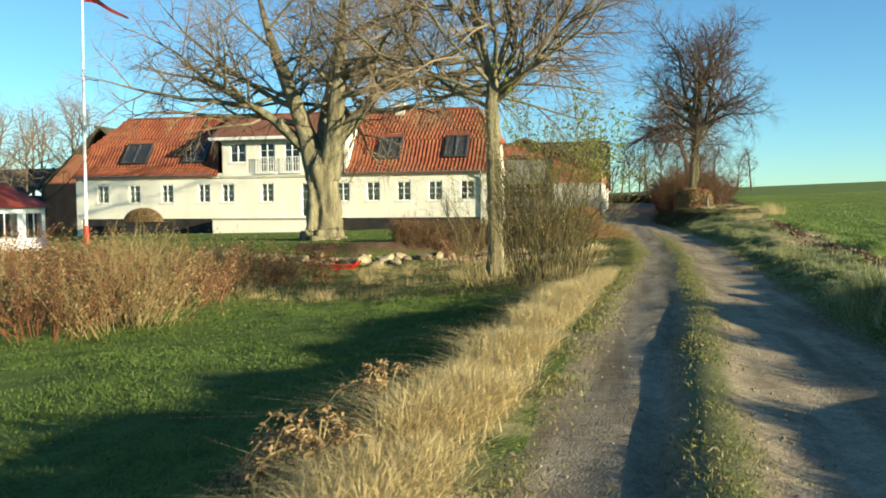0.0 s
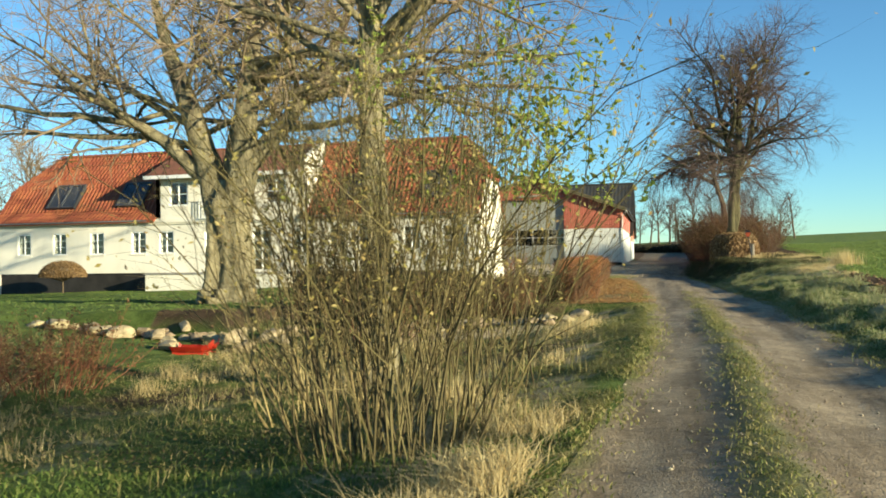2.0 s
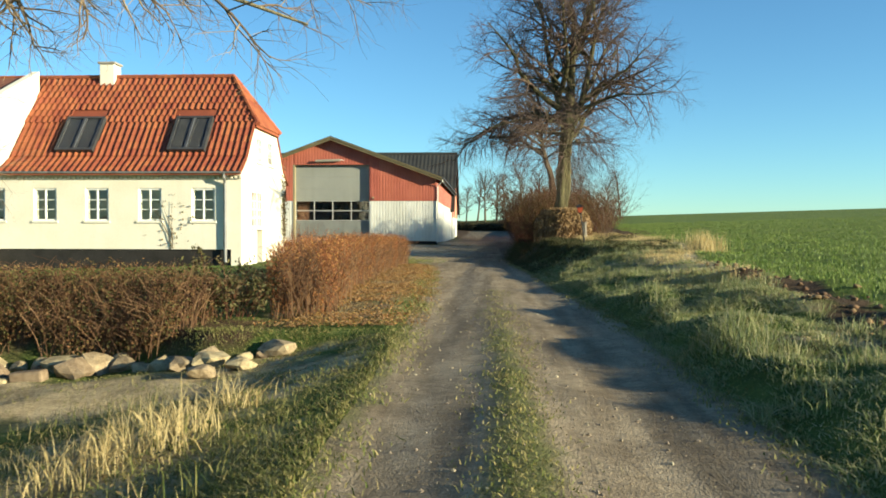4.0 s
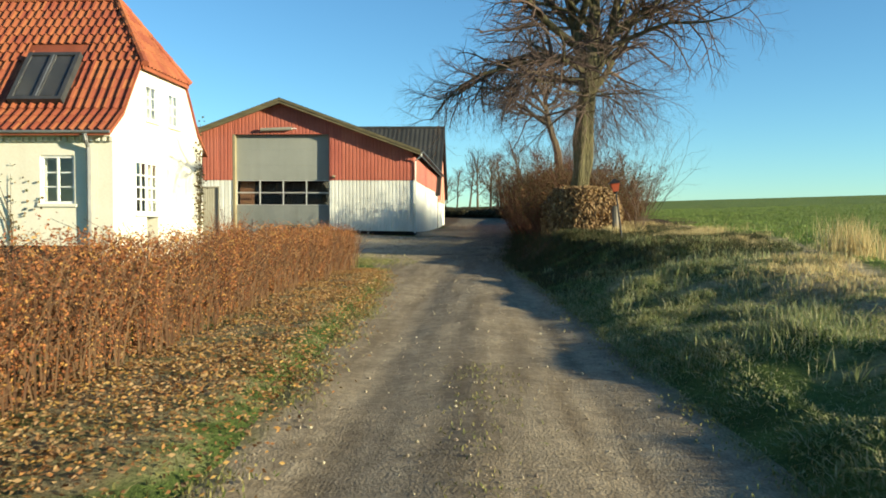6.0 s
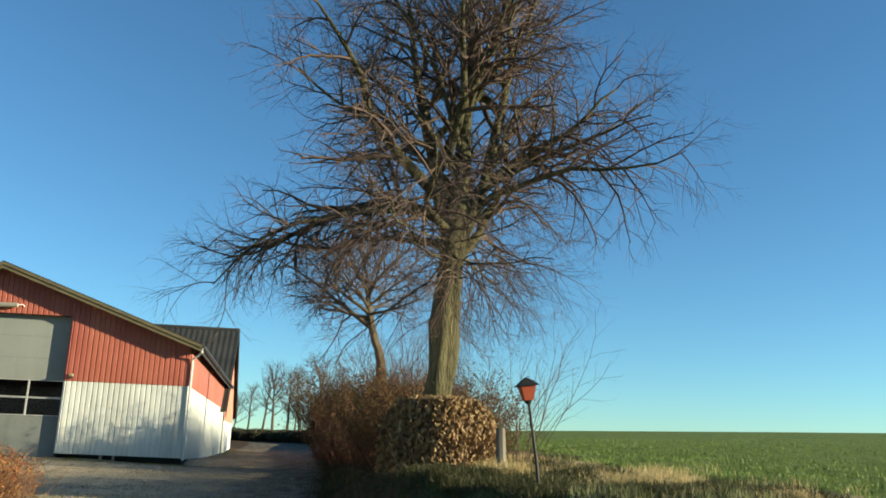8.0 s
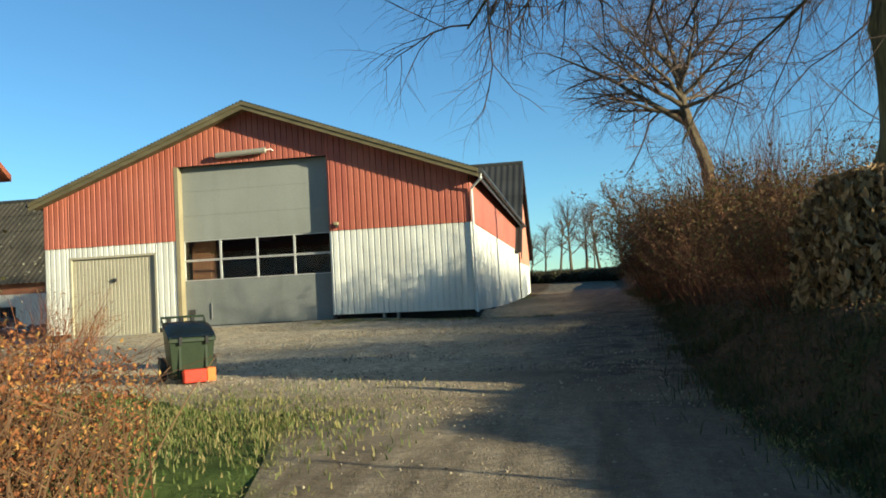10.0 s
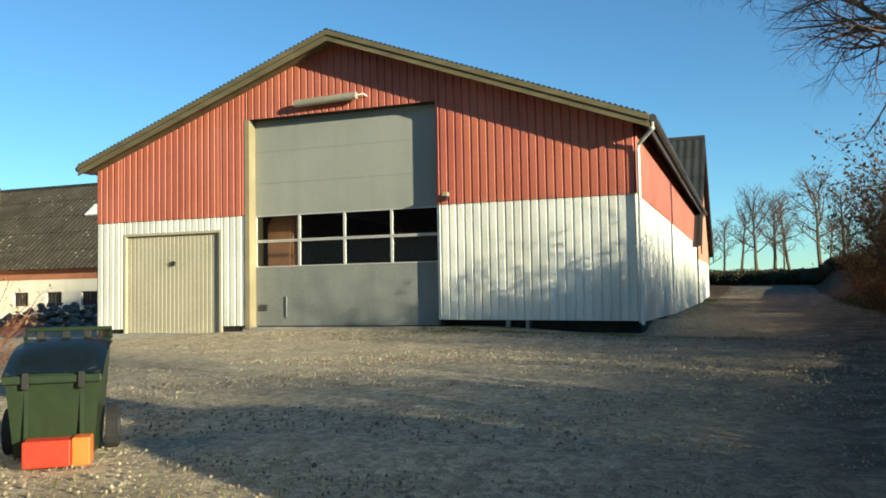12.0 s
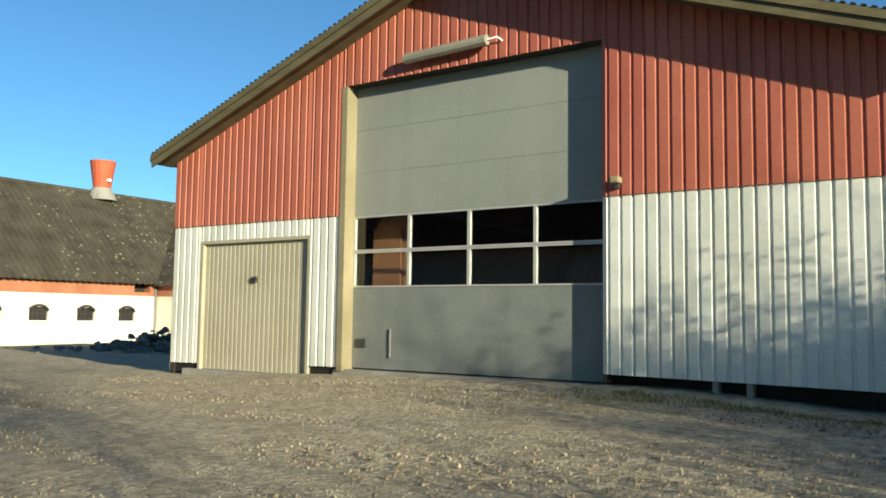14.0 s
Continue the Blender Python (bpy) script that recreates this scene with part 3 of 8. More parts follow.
def sheet(name, xs, ys, fx, material, lift, zones):
    """A grid of ground; fx gives x for each column and y."""
    X = np.array([[fx(u, y) for u in xs] for y in ys], dtype=float) if fx else np.tile(np.array(xs, dtype=float), (len(ys), 1))
    Y = np.tile(np.array(ys, dtype=float)[:, None], (1, len(xs)))
    Z = land(X, Y) + lift(X, Y)
    n, m = Z.shape
    idx = np.arange(n * m).reshape(n, m)
    quads = np.stack([idx[:-1, :-1], idx[:-1, 1:], idx[1:, 1:], idx[1:, :-1]], -1).reshape(-1, 4)
    ob = arrays(name, np.stack([X, Y, Z], -1).reshape(-1, 3), [quads], material, True)
    attr = ob.data.color_attributes.new("zone", "FLOAT_COLOR", "POINT")
    c = np.ones((n * m, 4), dtype=np.float32)
    c[:, :3] = zones(X, Y).reshape(-1, 3)
    attr.data.foreach_set("color", c.ravel())
    return ob


def spread(lo, hi, fine, reach, growth=1.35):
    """Grid lines: even from lo to hi, then ever wider to the reach on both sides."""
    mid = list(np.arange(lo, hi + 1e-6, fine))
    a, b, s = lo, hi, fine
    low, high = [], []
    while b < reach:
        s *= growth
        a, b = a - s, b + s
        low.append(a)
        high.append(b)
    return low[::-1] + mid + high


def yard_left(y):
    return np.interp(y, [46, 47.5, 49, 51, 53, 56, 74, 74.5, 110], [-1.6, -3.2, -5.2, -11, -24, -32.5, -32.5, -1.2, -0.6])


def under_gravel(X, Y):
    return (X > yard_left(Y) + 0.3) & (X < road_right(Y) - 0.15) & (Y >= 46.6) & (Y < 109)


def gravel_dip(X, Y):
    """How far the ground sheet lies below the gravel laid on it."""
    inside = np.minimum(X - road_left(Y), road_right(Y) - X)
    soft_edge = step(-0.06, 0.24, inside) * (Y > -11.5) * (Y < 46.8)
    return -0.07 * np.maximum(soft_edge, 0.85 * under_gravel(X, Y))


def ground_zones(X, Y):
    r = np.zeros(X.shape + (3,))
    rr, rl = road_right(Y), road_left(Y)
    fe = field_edge(Y)
    field = step(0.0, 0.5, X - rr - fe)
    crest = np.exp(-((X - rr - fe + 0.35) / np.interp(Y, [20, 30, 40], [0.35, 0.5, 0.8])) ** 2) * (0.35 + 0.65 * step(24, 31, Y)) * (1 - step(60, 70, Y))
    verge = np.exp(-((X - rl + 0.45) / 0.45) ** 2) * (1 - step(14, 20, Y))
    bare = np.exp(-((X + 3.6) / 2.4) ** 2) * np.exp(-((Y - 24.3 + 0.12 * (X + 3.6)) / 1.0) ** 2)
    litter = step(25.5, 27.5, Y) * (1 - step(42.5, 44, Y)) * np.exp(-((X - rl + 0.95) / 0.95) ** 4)
    weeds = step(14, 16.5, Y) * (1 - step(21.5, 23, Y)) * step(0.5, 1.6, rl - X) * (1 - step(5.5, 8.0, rl - X)) * (0.42 + 0.6 * uneven(X * 0.8, Y * 0.8, 9))
    tan = step(10, 15, Y) * (1 - step(23, 25, Y)) * step(0.2, 0.8, rl - X) * (1 - step(5.5, 8.0, rl - X)) * np.maximum(0, 0.32 + uneven(X * 0.9 + 3, Y * 0.9, 16))
    olive = 0.5 * step(7, 11, Y) * (1 - step(25, 26.5, Y)) * step(0.0, 0.3, rl - X) * (1 - step(1.6, 3.0, rl - X)) * (0.7 + 0.6 * uneven(X * 1.6, Y * 1.6, 23))
    hedge_foot = np.exp(-((Y - stone_line(X) - 0.6) / 0.75) ** 4) * (X < -1.6) * (X > -11)
    bank_dirt = 0.85 * np.exp(-((X - rr - fe - 0.1) / 0.38) ** 2) * (1 - step(28, 33, Y)) * (1 + 0.5 * uneven(X * 1.4, Y * 1.4, 26))
    faded = step(0.3, 0.8, X - rr) * (1 - step(2.2, 3.0, X - rr)) * (1 - step(38, 44, Y)) * np.maximum(0, 0.3 + 0.7 * uneven(X * 1.1, Y * 1.1, 19))
    r[..., 0] = np.clip(crest * 0.9 + verge * 0.75 * (1 - step(7, 12, Y)) + bare * 1.15 + litter * 0.55 + 0.5 * tan + olive + 0.8 * faded, 0, 1)
    r[..., 1] = field
    # The last two terms put shade of bank and far slope into the colour.
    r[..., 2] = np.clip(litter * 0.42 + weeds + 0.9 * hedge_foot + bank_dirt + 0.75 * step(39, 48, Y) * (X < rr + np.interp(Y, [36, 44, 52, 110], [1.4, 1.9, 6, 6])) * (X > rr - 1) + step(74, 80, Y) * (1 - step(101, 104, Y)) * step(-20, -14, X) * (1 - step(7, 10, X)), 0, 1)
    return r


gx, gy = spread(-16, 9, 0.2, 2600), spread(-4, 62, 0.2, 2600)
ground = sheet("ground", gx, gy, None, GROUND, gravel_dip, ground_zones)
tagged(ground, "uneven ground with green lawn, rough grass banks and a green winter crop", "ground", kind="structure")


def crown_x(y):
    return np.interp(y, [-12, 0, 3, 6, 8, 13, 17, 22, 30, 40], [0.0, 0.1, 0.27, 0.47, 0.65, 0.87, 1.08, 1.16, 1.12, 1.0])


def crown(X, Y):
    return np.exp(-((X - crown_x(Y)) / (0.2 + 0.04 * uneven(X * 1.7, Y * 1.7, 22))) ** 2)


def road_zones(X, Y):
    r = np.zeros(X.shape + (3,))
    edge = np.maximum(1 - step(0.0, 0.3, X - road_left(Y)), 1 - step(0.0, 0.35, road_right(Y) - X))
    r[..., 0] = np.clip(crown(X, Y) * (0.82 - 0.62 * step(22, 31, Y)) + edge * 0.6, 0, 1)
    # Blue zone: soil darkened for shade along the right edge.
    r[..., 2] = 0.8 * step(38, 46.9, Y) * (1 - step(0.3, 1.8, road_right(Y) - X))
    return r


def ruts(X, Y):
    mid = crown_x(Y)
    dip = np.exp(-((X - mid + 0.72) / 0.3) ** 2) + np.exp(-((X - mid - 0.72) / 0.3) ** 2)
    groove = np.exp(-((X - mid + 0.27) / 0.08) ** 2) * (1 - step(7, 11, Y))
    return 0.004 + (0.045 * crown(X, Y) * (1 - 0.7 * step(20, 30, Y)) + 0.02 * crown(X, Y) * (1 - step(7, 11, Y)) - 0.035 * dip - 0.04 * groove) * (1 - step(40, 46, Y)) + 0.008 * uneven(X * 3.1, Y * 1.9, 7) + 0.006 * uneven(X * 1.3, Y * 0.8, 8)


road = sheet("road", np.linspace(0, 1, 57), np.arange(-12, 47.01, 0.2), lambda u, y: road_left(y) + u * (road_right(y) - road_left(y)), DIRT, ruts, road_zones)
tagged(road, "rutted gravel farm track with a grassy crown", "road", kind="structure")


def yard_zones(X, Y):
    r = np.zeros(X.shape + (3,))
    patch = np.exp(-((X + 2.6) / 1.6) ** 2 - ((Y - 46.6) / 1.3) ** 2)
    r[..., 0] = np.clip(1.2 * patch, 0, 1)
    r[..., 1] = 1 - step(-1.0, 1.6, Y - 48.4 - 0.8 * uneven(X * 0.9, Y * 0.9, 15))
    # Blue zone: dark soil that paints shade beside the bank and up the lane.
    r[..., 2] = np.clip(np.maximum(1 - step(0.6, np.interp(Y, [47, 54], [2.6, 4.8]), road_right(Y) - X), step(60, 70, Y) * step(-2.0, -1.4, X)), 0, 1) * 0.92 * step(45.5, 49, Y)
    return r


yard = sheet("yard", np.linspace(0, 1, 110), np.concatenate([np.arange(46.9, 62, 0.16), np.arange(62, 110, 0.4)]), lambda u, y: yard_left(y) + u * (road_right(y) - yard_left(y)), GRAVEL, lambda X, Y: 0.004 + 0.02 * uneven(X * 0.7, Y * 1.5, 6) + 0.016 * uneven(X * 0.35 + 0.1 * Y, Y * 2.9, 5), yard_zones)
tagged(yard, "open gravel farmyard in front of the barn", "yard", kind="structure")

# ---- windows ----
def to_mesh(name, bm, material):
    me = bpy.data.meshes.new(name)
    bmesh.ops.recalc_face_normals(bm, faces=bm.faces)
    bm.to_mesh(me)
    bm.free()
    me.materials.append(material)
    return me


def window_meshes(w, h, cols, rows, bar=0.028, frame_w=0.06, middle=0.05):
    """Mesh data for a casement window: two leaves with glazing bars; x across, outward -y, foot at z 0."""
    bm = bmesh.new()
    y0, y1 = 0.004, 0.06
    out_ = [(-w / 2, 0), (w / 2, 0), (w / 2, h), (-w / 2, h)]
    in_ = [(-w / 2 + frame_w, frame_w), (w / 2 - frame_w, frame_w), (w / 2 - frame_w, h - frame_w), (-w / 2 + frame_w, h - frame_w)]
    vo = [[bm.verts.new((x, y, z)) for x, z in out_] for y in (y0, y1)]
    vi = [[bm.verts.new((x, y, z)) for x, z in in_] for y in (y0, y1)]
    for i in range(4):
        j = (i + 1) % 4
        for q in ((vo[0][i], vo[0][j], vi[0][j], vi[0][i]), (vo[1][i], vi[1][i], vi[1][j], vo[1][j]), (vo[0][i], vo[1][i], vo[1][j], vo[0][j]), (vi[0][i], vi[0][j], vi[1][j], vi[1][i])):
            bm.faces.new(q)
    me = to_mesh("window", bm, WHITE_PAINT)
    leaves = [(-w / 2 + frame_w, w / 2 - frame_w)] if middle == 0 else [(-w / 2 + frame_w, -middle / 2), (middle / 2, w / 2 - frame_w)]
    bits, panes = [], []
    if middle:
        bits.append(("mullion", to_mesh("mullion", boxed(-middle / 2, middle / 2, y0 - 0.008, y1, frame_w, h - frame_w, bevel=0.004), WHITE_PAINT), (0, 0)))
    lw = leaves[0][1] - leaves[0][0]
    pw, ph = lw / cols, (h - 2 * frame_w) / rows
    upright = to_mesh("glazing_bar", boxed(-bar / 2, bar / 2, 0.014, 0.05, frame_w, h - frame_w), WHITE_PAINT)
    level = to_mesh("glazing_bar", boxed(-lw / 2, lw / 2, 0.012, 0.05, -bar / 2, bar / 2), WHITE_PAINT)
    for a, b in leaves:
        bits += [("glazing_bar", upright, (a + i * pw, 0)) for i in range(1, cols)]
        bits += [("glazing_bar", level, ((a + b) / 2, frame_w + j * ph)) for j in range(1, rows)]
        panes += [(a + (i + 0.5) * pw, frame_w + (j + 0.5) * ph) for i in range(cols) for j in range(rows)]
    pane = to_mesh("pane", boxed(-pw / 2, pw / 2, 0.022, 0.028, -ph / 2, ph / 2), GLASS)
    sill = to_mesh("sill", boxed(-w / 2 - 0.06, w / 2 + 0.06, -0.07, 0.05, -0.07, -0.002, bevel=0.008), LIMEWASH)
    return me, pane, panes, sill, bits


def set_window(meshes, parent, place, turn=0.0, name="window", with_sill=True, label=""):
    me, pane, panes, sill, bits = meshes
    win = new(name, me)
    win.parent = parent
    win.matrix_basis = pose(*(Vector(place) - BASE[parent.name]), 0, 0, turn)
    tagged(win, label)
    for x, z in panes:
        p = new("pane", pane)
        p.parent, p.location = win, (x, 0, z)
        p.visible_shadow = False
    for bit, data, (x, z) in bits:
        p = new(bit, data)
        p.parent, p.location = win, (x, 0, z)
    if with_sill:
        s = new("sill", sill)
        s.parent = win
    return win


# ---- farmhouse ----
HX0, HX1, HY0, HY1, EAVE, RIDGE_Y, RIDGE_Z = -33.1, -7.26, 44.11, 50.1, 3.6, 47.13, 7.28
PROFILE = [(43.86, 3.53), (44.6, 4.06), (45.2, 4.85), (RIDGE_Y, RIDGE_Z)]
HIP_Z = 5.36
DX0, DX1, DTOP = -23.5, -15.7, 5.62
house = thing("farmhouse", (-20, 47.1, 0.3), "long white limewashed farmhouse with a red clay tile roof", "house")

low_windows = [-31.25, -29.1, -26.9, -24.5, -22.95, -20.45, -15.8, -14.0, -12.2, -10.38, -8.55]
front_open = [(c - 0.4, c + 0.4, 1.88, 2.98) for c in low_windows] + [(-18.35, -17.3, 1.0, 2.98)]
bm = bmesh.new()
strips(bm, cuts(front_open, HX0 + 0.35, HX1 - 0.35), lambda u: 0.93, lambda u: EAVE, front_open, HY0, HY0 + 0.35)
part("front_wall", bm, LIMEWASH, house)
part("plinth", boxed(HX0 + 0.36, -7.62, HY0 + 0.06, HY0 + 0.35, -0.3, 0.93), TAR, house, "black tarred plinth under the wall")
bm = bmesh.new()
strips(bm, [HX0 + 0.35, HX1 - 0.35], lambda u: -0.3, lambda u: EAVE, [], HY1 - 0.35, HY1)
part("back_wall", bm, LIMEWASH, house)
part("attic_floor", boxed(HX0 + 0.3, HX1 - 0.3, HY0 + 0.36, HY1 - 0.36, 3.3, 3.42), UNLIT_DARK, house)


def ivy(name, place, spread_, n, seed_, label):
    """A thin climbing plant on a wall: place(u, v) gives a point on the wall."""
    r_ = np.random.default_rng(seed_)
    t = thing(name, place(0, 0), label, "climber")
    b_ = bmesh.new()
    for k_ in range(5):
        a_, w_ = r_.uniform(-0.5, 0.5), r_.uniform(-0.35, 0.35)
        pipe(b_, [place(0, 0), place(a_ * 0.3 * spread_, 0.4 * spread_), place((a_ + w_) * spread_, spread_ * r_.uniform(0.7, 1.3))], [0.012, 0.009, 0.004], 5)
    part("vine", b_, BARK_DARK, t)
    b_ = bmesh.new()
    for k_ in range(n):
        p_ = Vector(place(r_.normal(0, 0.3) * spread_, abs(r_.normal(0.5, 0.35)) * spread_))
        q_ = Matrix.Translation(p_) @ Euler(r_.uniform(-1.2, 1.2, 3)).to_matrix().to_4x4()
        s_ = r_.uniform(0.02, 0.045)
        b_.faces.new([b_.verts.new(q_ @ Vector(c)) for c in ((-s_, 0, 0), (0, 0.02, -s_), (s_, 0, 0), (0, 0.0, s_))])
    part("foliage", b_, IVY_LEAF, t)


IVY_LEAF = leafy("climber_leaves", [(0.10, 0.06, 0.025), (0.22, 0.15, 0.07), (0.07, 0.09, 0.03)])


def rake(y):
    """Height of the roof's underside over the house's width."""
    return float(np.interp(RIDGE_Y - abs(y - RIDGE_Y), [p[0] for p in PROFILE], [p[1] for p in PROFILE]))


gable_open = [(45.345, 46.735, 1.67, 2.97), (45.985, 46.695, 4.02, 4.89), (47.465, 48.175, 4.02, 4.89)]
for x0, x1, name, holes in ((HX1 - 0.35, HX1, "gable_wall", gable_open), (HX0, HX0 + 0.35, "gable_wall", [])):
    bm = bmesh.new()
    strips(bm, cuts(holes, HY0 + 0.001, HY1 - 0.001, 44.6, 45.2, 45.55, 48.71, 49.06, 49.66), lambda u: -0.3, lambda u: min(rake(u) - 0.08, HIP_Z - 0.12), holes, x0, x1, "x")
    part(name, bm, LIMEWASH, house)

W_LOW, W_UP, W_GABLE, W_DOOR = window_meshes(0.8, 1.1, 1, 3), window_meshes(1.0, 1.14, 1, 2), window_meshes(1.39, 1.3, 2, 4, 0.035), window_meshes(0.95, 1.72, 1, 4)
W_ATTIC = window_meshes(0.71, 0.87, 2, 3, 0.025, 0.045, 0)
for c in low_windows:
    set_window(W_LOW, house, (c, HY0 + 0.03, 1.88))
set_window(window_meshes(1.05, 1.98, 1, 4), house, (-17.82, HY0 + 0.03, 1.0), name="glazed_door", with_sill=False, label="white glazed garden door")
set_window(W_GABLE, house, (HX1 - 0.004, 46.04, 1.67), 90, label="white gable window with many small panes")
for c in (46.34, 47.82):
    set_window(W_ATTIC, house, (HX1 - 0.004, c, 4.02), 90)

ivy("climbing_rose", lambda u, v: (-9.6 + u, HY0 - 0.04, 0.95 + v), 1.4, 60, 3, "thin climbing rose on the white house wall")
ivy("climbing_rose", lambda u, v: (HX1 + 0.05, 49.7 + 0.3 * u, 1.0 + v), 2.6, 320, 4, "thin climbing rose on the white house wall")
ivy("climbing_rose", lambda u, v: (-16.7 + u, HY0 - 0.04, 0.95 + v), 1.2, 120, 5, "thin climbing rose on the white house wall")

# dormer over the garden door
dorm_open = [(-22.78, -21.74, 4.2, 5.36), (-20.9, -19.92, 3.62, 5.36), (-19.36, -18.38, 3.62, 5.36), (-17.58, -16.54, 4.2, 5.36)]
bm = bmesh.new()
strips(bm, cuts(dorm_open, DX0, DX1), lambda u: EAVE + 0.004, lambda u: DTOP, dorm_open, HY0 + 0.004, HY0 + 0.3)
part("dormer_wall", bm, LIMEWASH, house)


def dormer_roof_z(y):
    return DTOP + 0.06 + (y - 43.7) * 0.50


for x0, x1 in ((DX0, DX0 + 0.25), (DX1 - 0.25, DX1)):
    bm = bmesh.new()
    right = x1 > -18
    strips(bm, np.linspace(HY0 + 0.004, 46.6, 7), lambda u: min(rake(u), dormer_roof_z(u)) - 0.3, lambda u: dormer_roof_z(u) + (0.28 if right else -0.02), [], x0 + (0.14 if right else 0), x1 + (0.14 if right else 0), "x")
    part("dormer_cheek", bm, LIMEWASH, house)
for (a, b, z0, z1), kind in zip(dorm_open, ("w", "d", "d", "w")):
    set_window(W_UP if kind == "w" else W_DOOR, house, ((a + b) / 2, HY0 + 0.03, z0), name="window" if kind == "w" else "balcony_door", with_sill=kind == "w")
bm = bmesh.new()
prism(bm, [(DX0 - 0.35, 43.65, dormer_roof_z(43.65) - 0.06), (DX1, 43.65, dormer_roof_z(43.65) - 0.06), (DX1, 46.75, dormer_roof_z(46.75) - 0.06), (DX0 - 0.35, 46.75, dormer_roof_z(46.75) - 0.06)],
      [(DX0 - 0.35, 43.65, dormer_roof_z(43.65)), (DX1, 43.65, dormer_roof_z(43.65)), (DX1, 46.75, dormer_roof_z(46.75)), (DX0 - 0.35, 46.75, dormer_roof_z(46.75))])
part("dormer_roof", bm, TILE_OLD, house)
part("dormer_fascia", boxed(DX0 - 0.37, DX1 - 0.02, 43.6, 43.648, dormer_roof_z(43.65) - 0.16, dormer_roof_z(43.65) + 0.01), WHITE_PAINT, house)
for c in (-20.4, -18.87):
    bm = bmesh.new()
    for i in range(9):
        x = c - 0.6 + 0.15 * i
        box(bm, x - 0.012, x + 0.012, 43.9, 43.924, 3.55, 4.45)
    box(bm, c - 0.63, c + 0.63, 43.89, 43.935, 4.45, 4.49)
    box(bm, c - 0.63, c + 0.63, 43.89, HY0, 3.52, 3.56)
    part("balcony_rail", bm, WHITE_PAINT, house)

# white terrace wall in front of the garden door
terrace = thing("terrace", (-19.7, 43.5, 0.1), "low white rendered terrace in front of the house", "terrace")
part("terrace_wall", boxed(-23.4, -16.0, 43.0, HY0 - 0.02, -0.3, 0.86, bevel=0.02), LIMEWASH, terrace)
part("terrace_slab", boxed(-23.46, -15.94, 42.95, HY0 - 0.02, 0.862, 0.92, bevel=0.01), CONCRETE, terrace)
tagged(terrace, kind="structure")

# roof shell
XR = HX1 + 0.06
XL = HX0 - 0.16
HIP_RUN = 1.25


def on_slope(s):
    """A place (y, z) a way s up the front slope from the eave."""
    for (ya, za), (yb, zb) in zip(PROFILE, PROFILE[1:]):
        d = math.hypot(yb - ya, zb - za)
        if s <= d or (yb, zb) == PROFILE[-1]:
            return ya + (yb - ya) * s / d, za + (zb - za) * s / d, math.atan2(zb - za, yb - ya)
        s -= d


SLOPE = sum(math.hypot(b[0] - a[0], b[1] - a[1]) for a, b in zip(PROFILE, PROFILE[1:]))


def verge_x(z):
    return XR - max(0.0, (z - HIP_Z) / (RIDGE_Z - HIP_Z)) * HIP_RUN


def far_verge_x(z):
    return XL + max(0.0, (z - HIP_Z) / (RIDGE_Z - HIP_Z)) * 1.9


bm = bmesh.new()
lev = [0.0, 0.9102, 1.9022, 2.554, 3.3, SLOPE]
for sign in (1, -1):
    rows_ = []
    for s in lev:
        y, z, _ = on_slope(s)
        y = y if sign > 0 else 2 * RIDGE_Y - y
        rows_.append(([far_verge_x(z), y, z - 0.03], [verge_x(z), y, z - 0.03]))
    for (a, b), (c, d) in zip(rows_, rows_[1:]):
        segs = [(0.0, 1.0)]
        if sign > 0 and a[2] < 6.6:
            f = lambda x, p, q: (x - p[0]) / (q[0] - p[0])
            segs = [(0.0, f(DX0, a, b)), (f(DX1 - 0.02, a, b), 1.0)]
        for u, v in segs:
            lerp = lambda p, q, k: [p[i] + (q[i] - p[i]) * k for i in range(3)]
            low = [lerp(a, b, u), lerp(a, b, v), lerp(c, d, v), lerp(c, d, u)]
            prism(bm, [(x, y, z - 0.09) for x, y, z in low], low)
part("roof", bm, TILE_STUFF, house, "red clay pantile roof")
hip_y = [RIDGE_Y - (RIDGE_Z - HIP_Z) / 1.259, RIDGE_Y + (RIDGE_Z - HIP_Z) / 1.259]
for xe, xr in ((XR + 0.05, XR - HIP_RUN), (XL - 0.1, XL + 1.9)):
    bm = bmesh.new()
    tri = [(xe, hip_y[0] - 0.05, HIP_Z - 0.08), (xe, hip_y[1] + 0.05, HIP_Z - 0.08), (xr, RIDGE_Y, RIDGE_Z)]
    prism(bm, [(x, y, z - 0.09) for x, y, z in tri], tri)
    part("half_hip", bm, TILE_STUFF, house)

# cornice with a row of small dentils, gutter and pipe
bm = bmesh.new()
for a, b in ((HX0, -7.27),):
    box(bm, a, b, HY0 - 0.11, HY0 - 0.003, 3.40, 3.54)
    x = a
    while x < b:
        box(bm, x, x + 0.07, HY0 - 0.08, HY0 - 0.003, 3.30, 3.397)
        x += 0.15
part("cornice", bm, LIMEWASH, house)
bm = bmesh.new()
pipe(bm, [(-7.78, 43.86, 3.46), (-7.78, 43.9, 3.32), (-7.78, 44.03, 3.15), (-7.78, 44.04, 0.5)], 0.055, 8)
part("downpipe", bm, ZINC, house, "grey downpipe at the corner")
part("gutter", pipe(bmesh.new(), [(HX0, 43.84, 3.50), (DX0 - 0.4, 43.84, 3.50)], 0.035, 8), ZINC, house)
part("gutter", pipe(bmesh.new(), [(DX1 + 0.1, 43.84, 3.50), (XR, 43.84, 3.49)], 0.035, 8), ZINC, house)

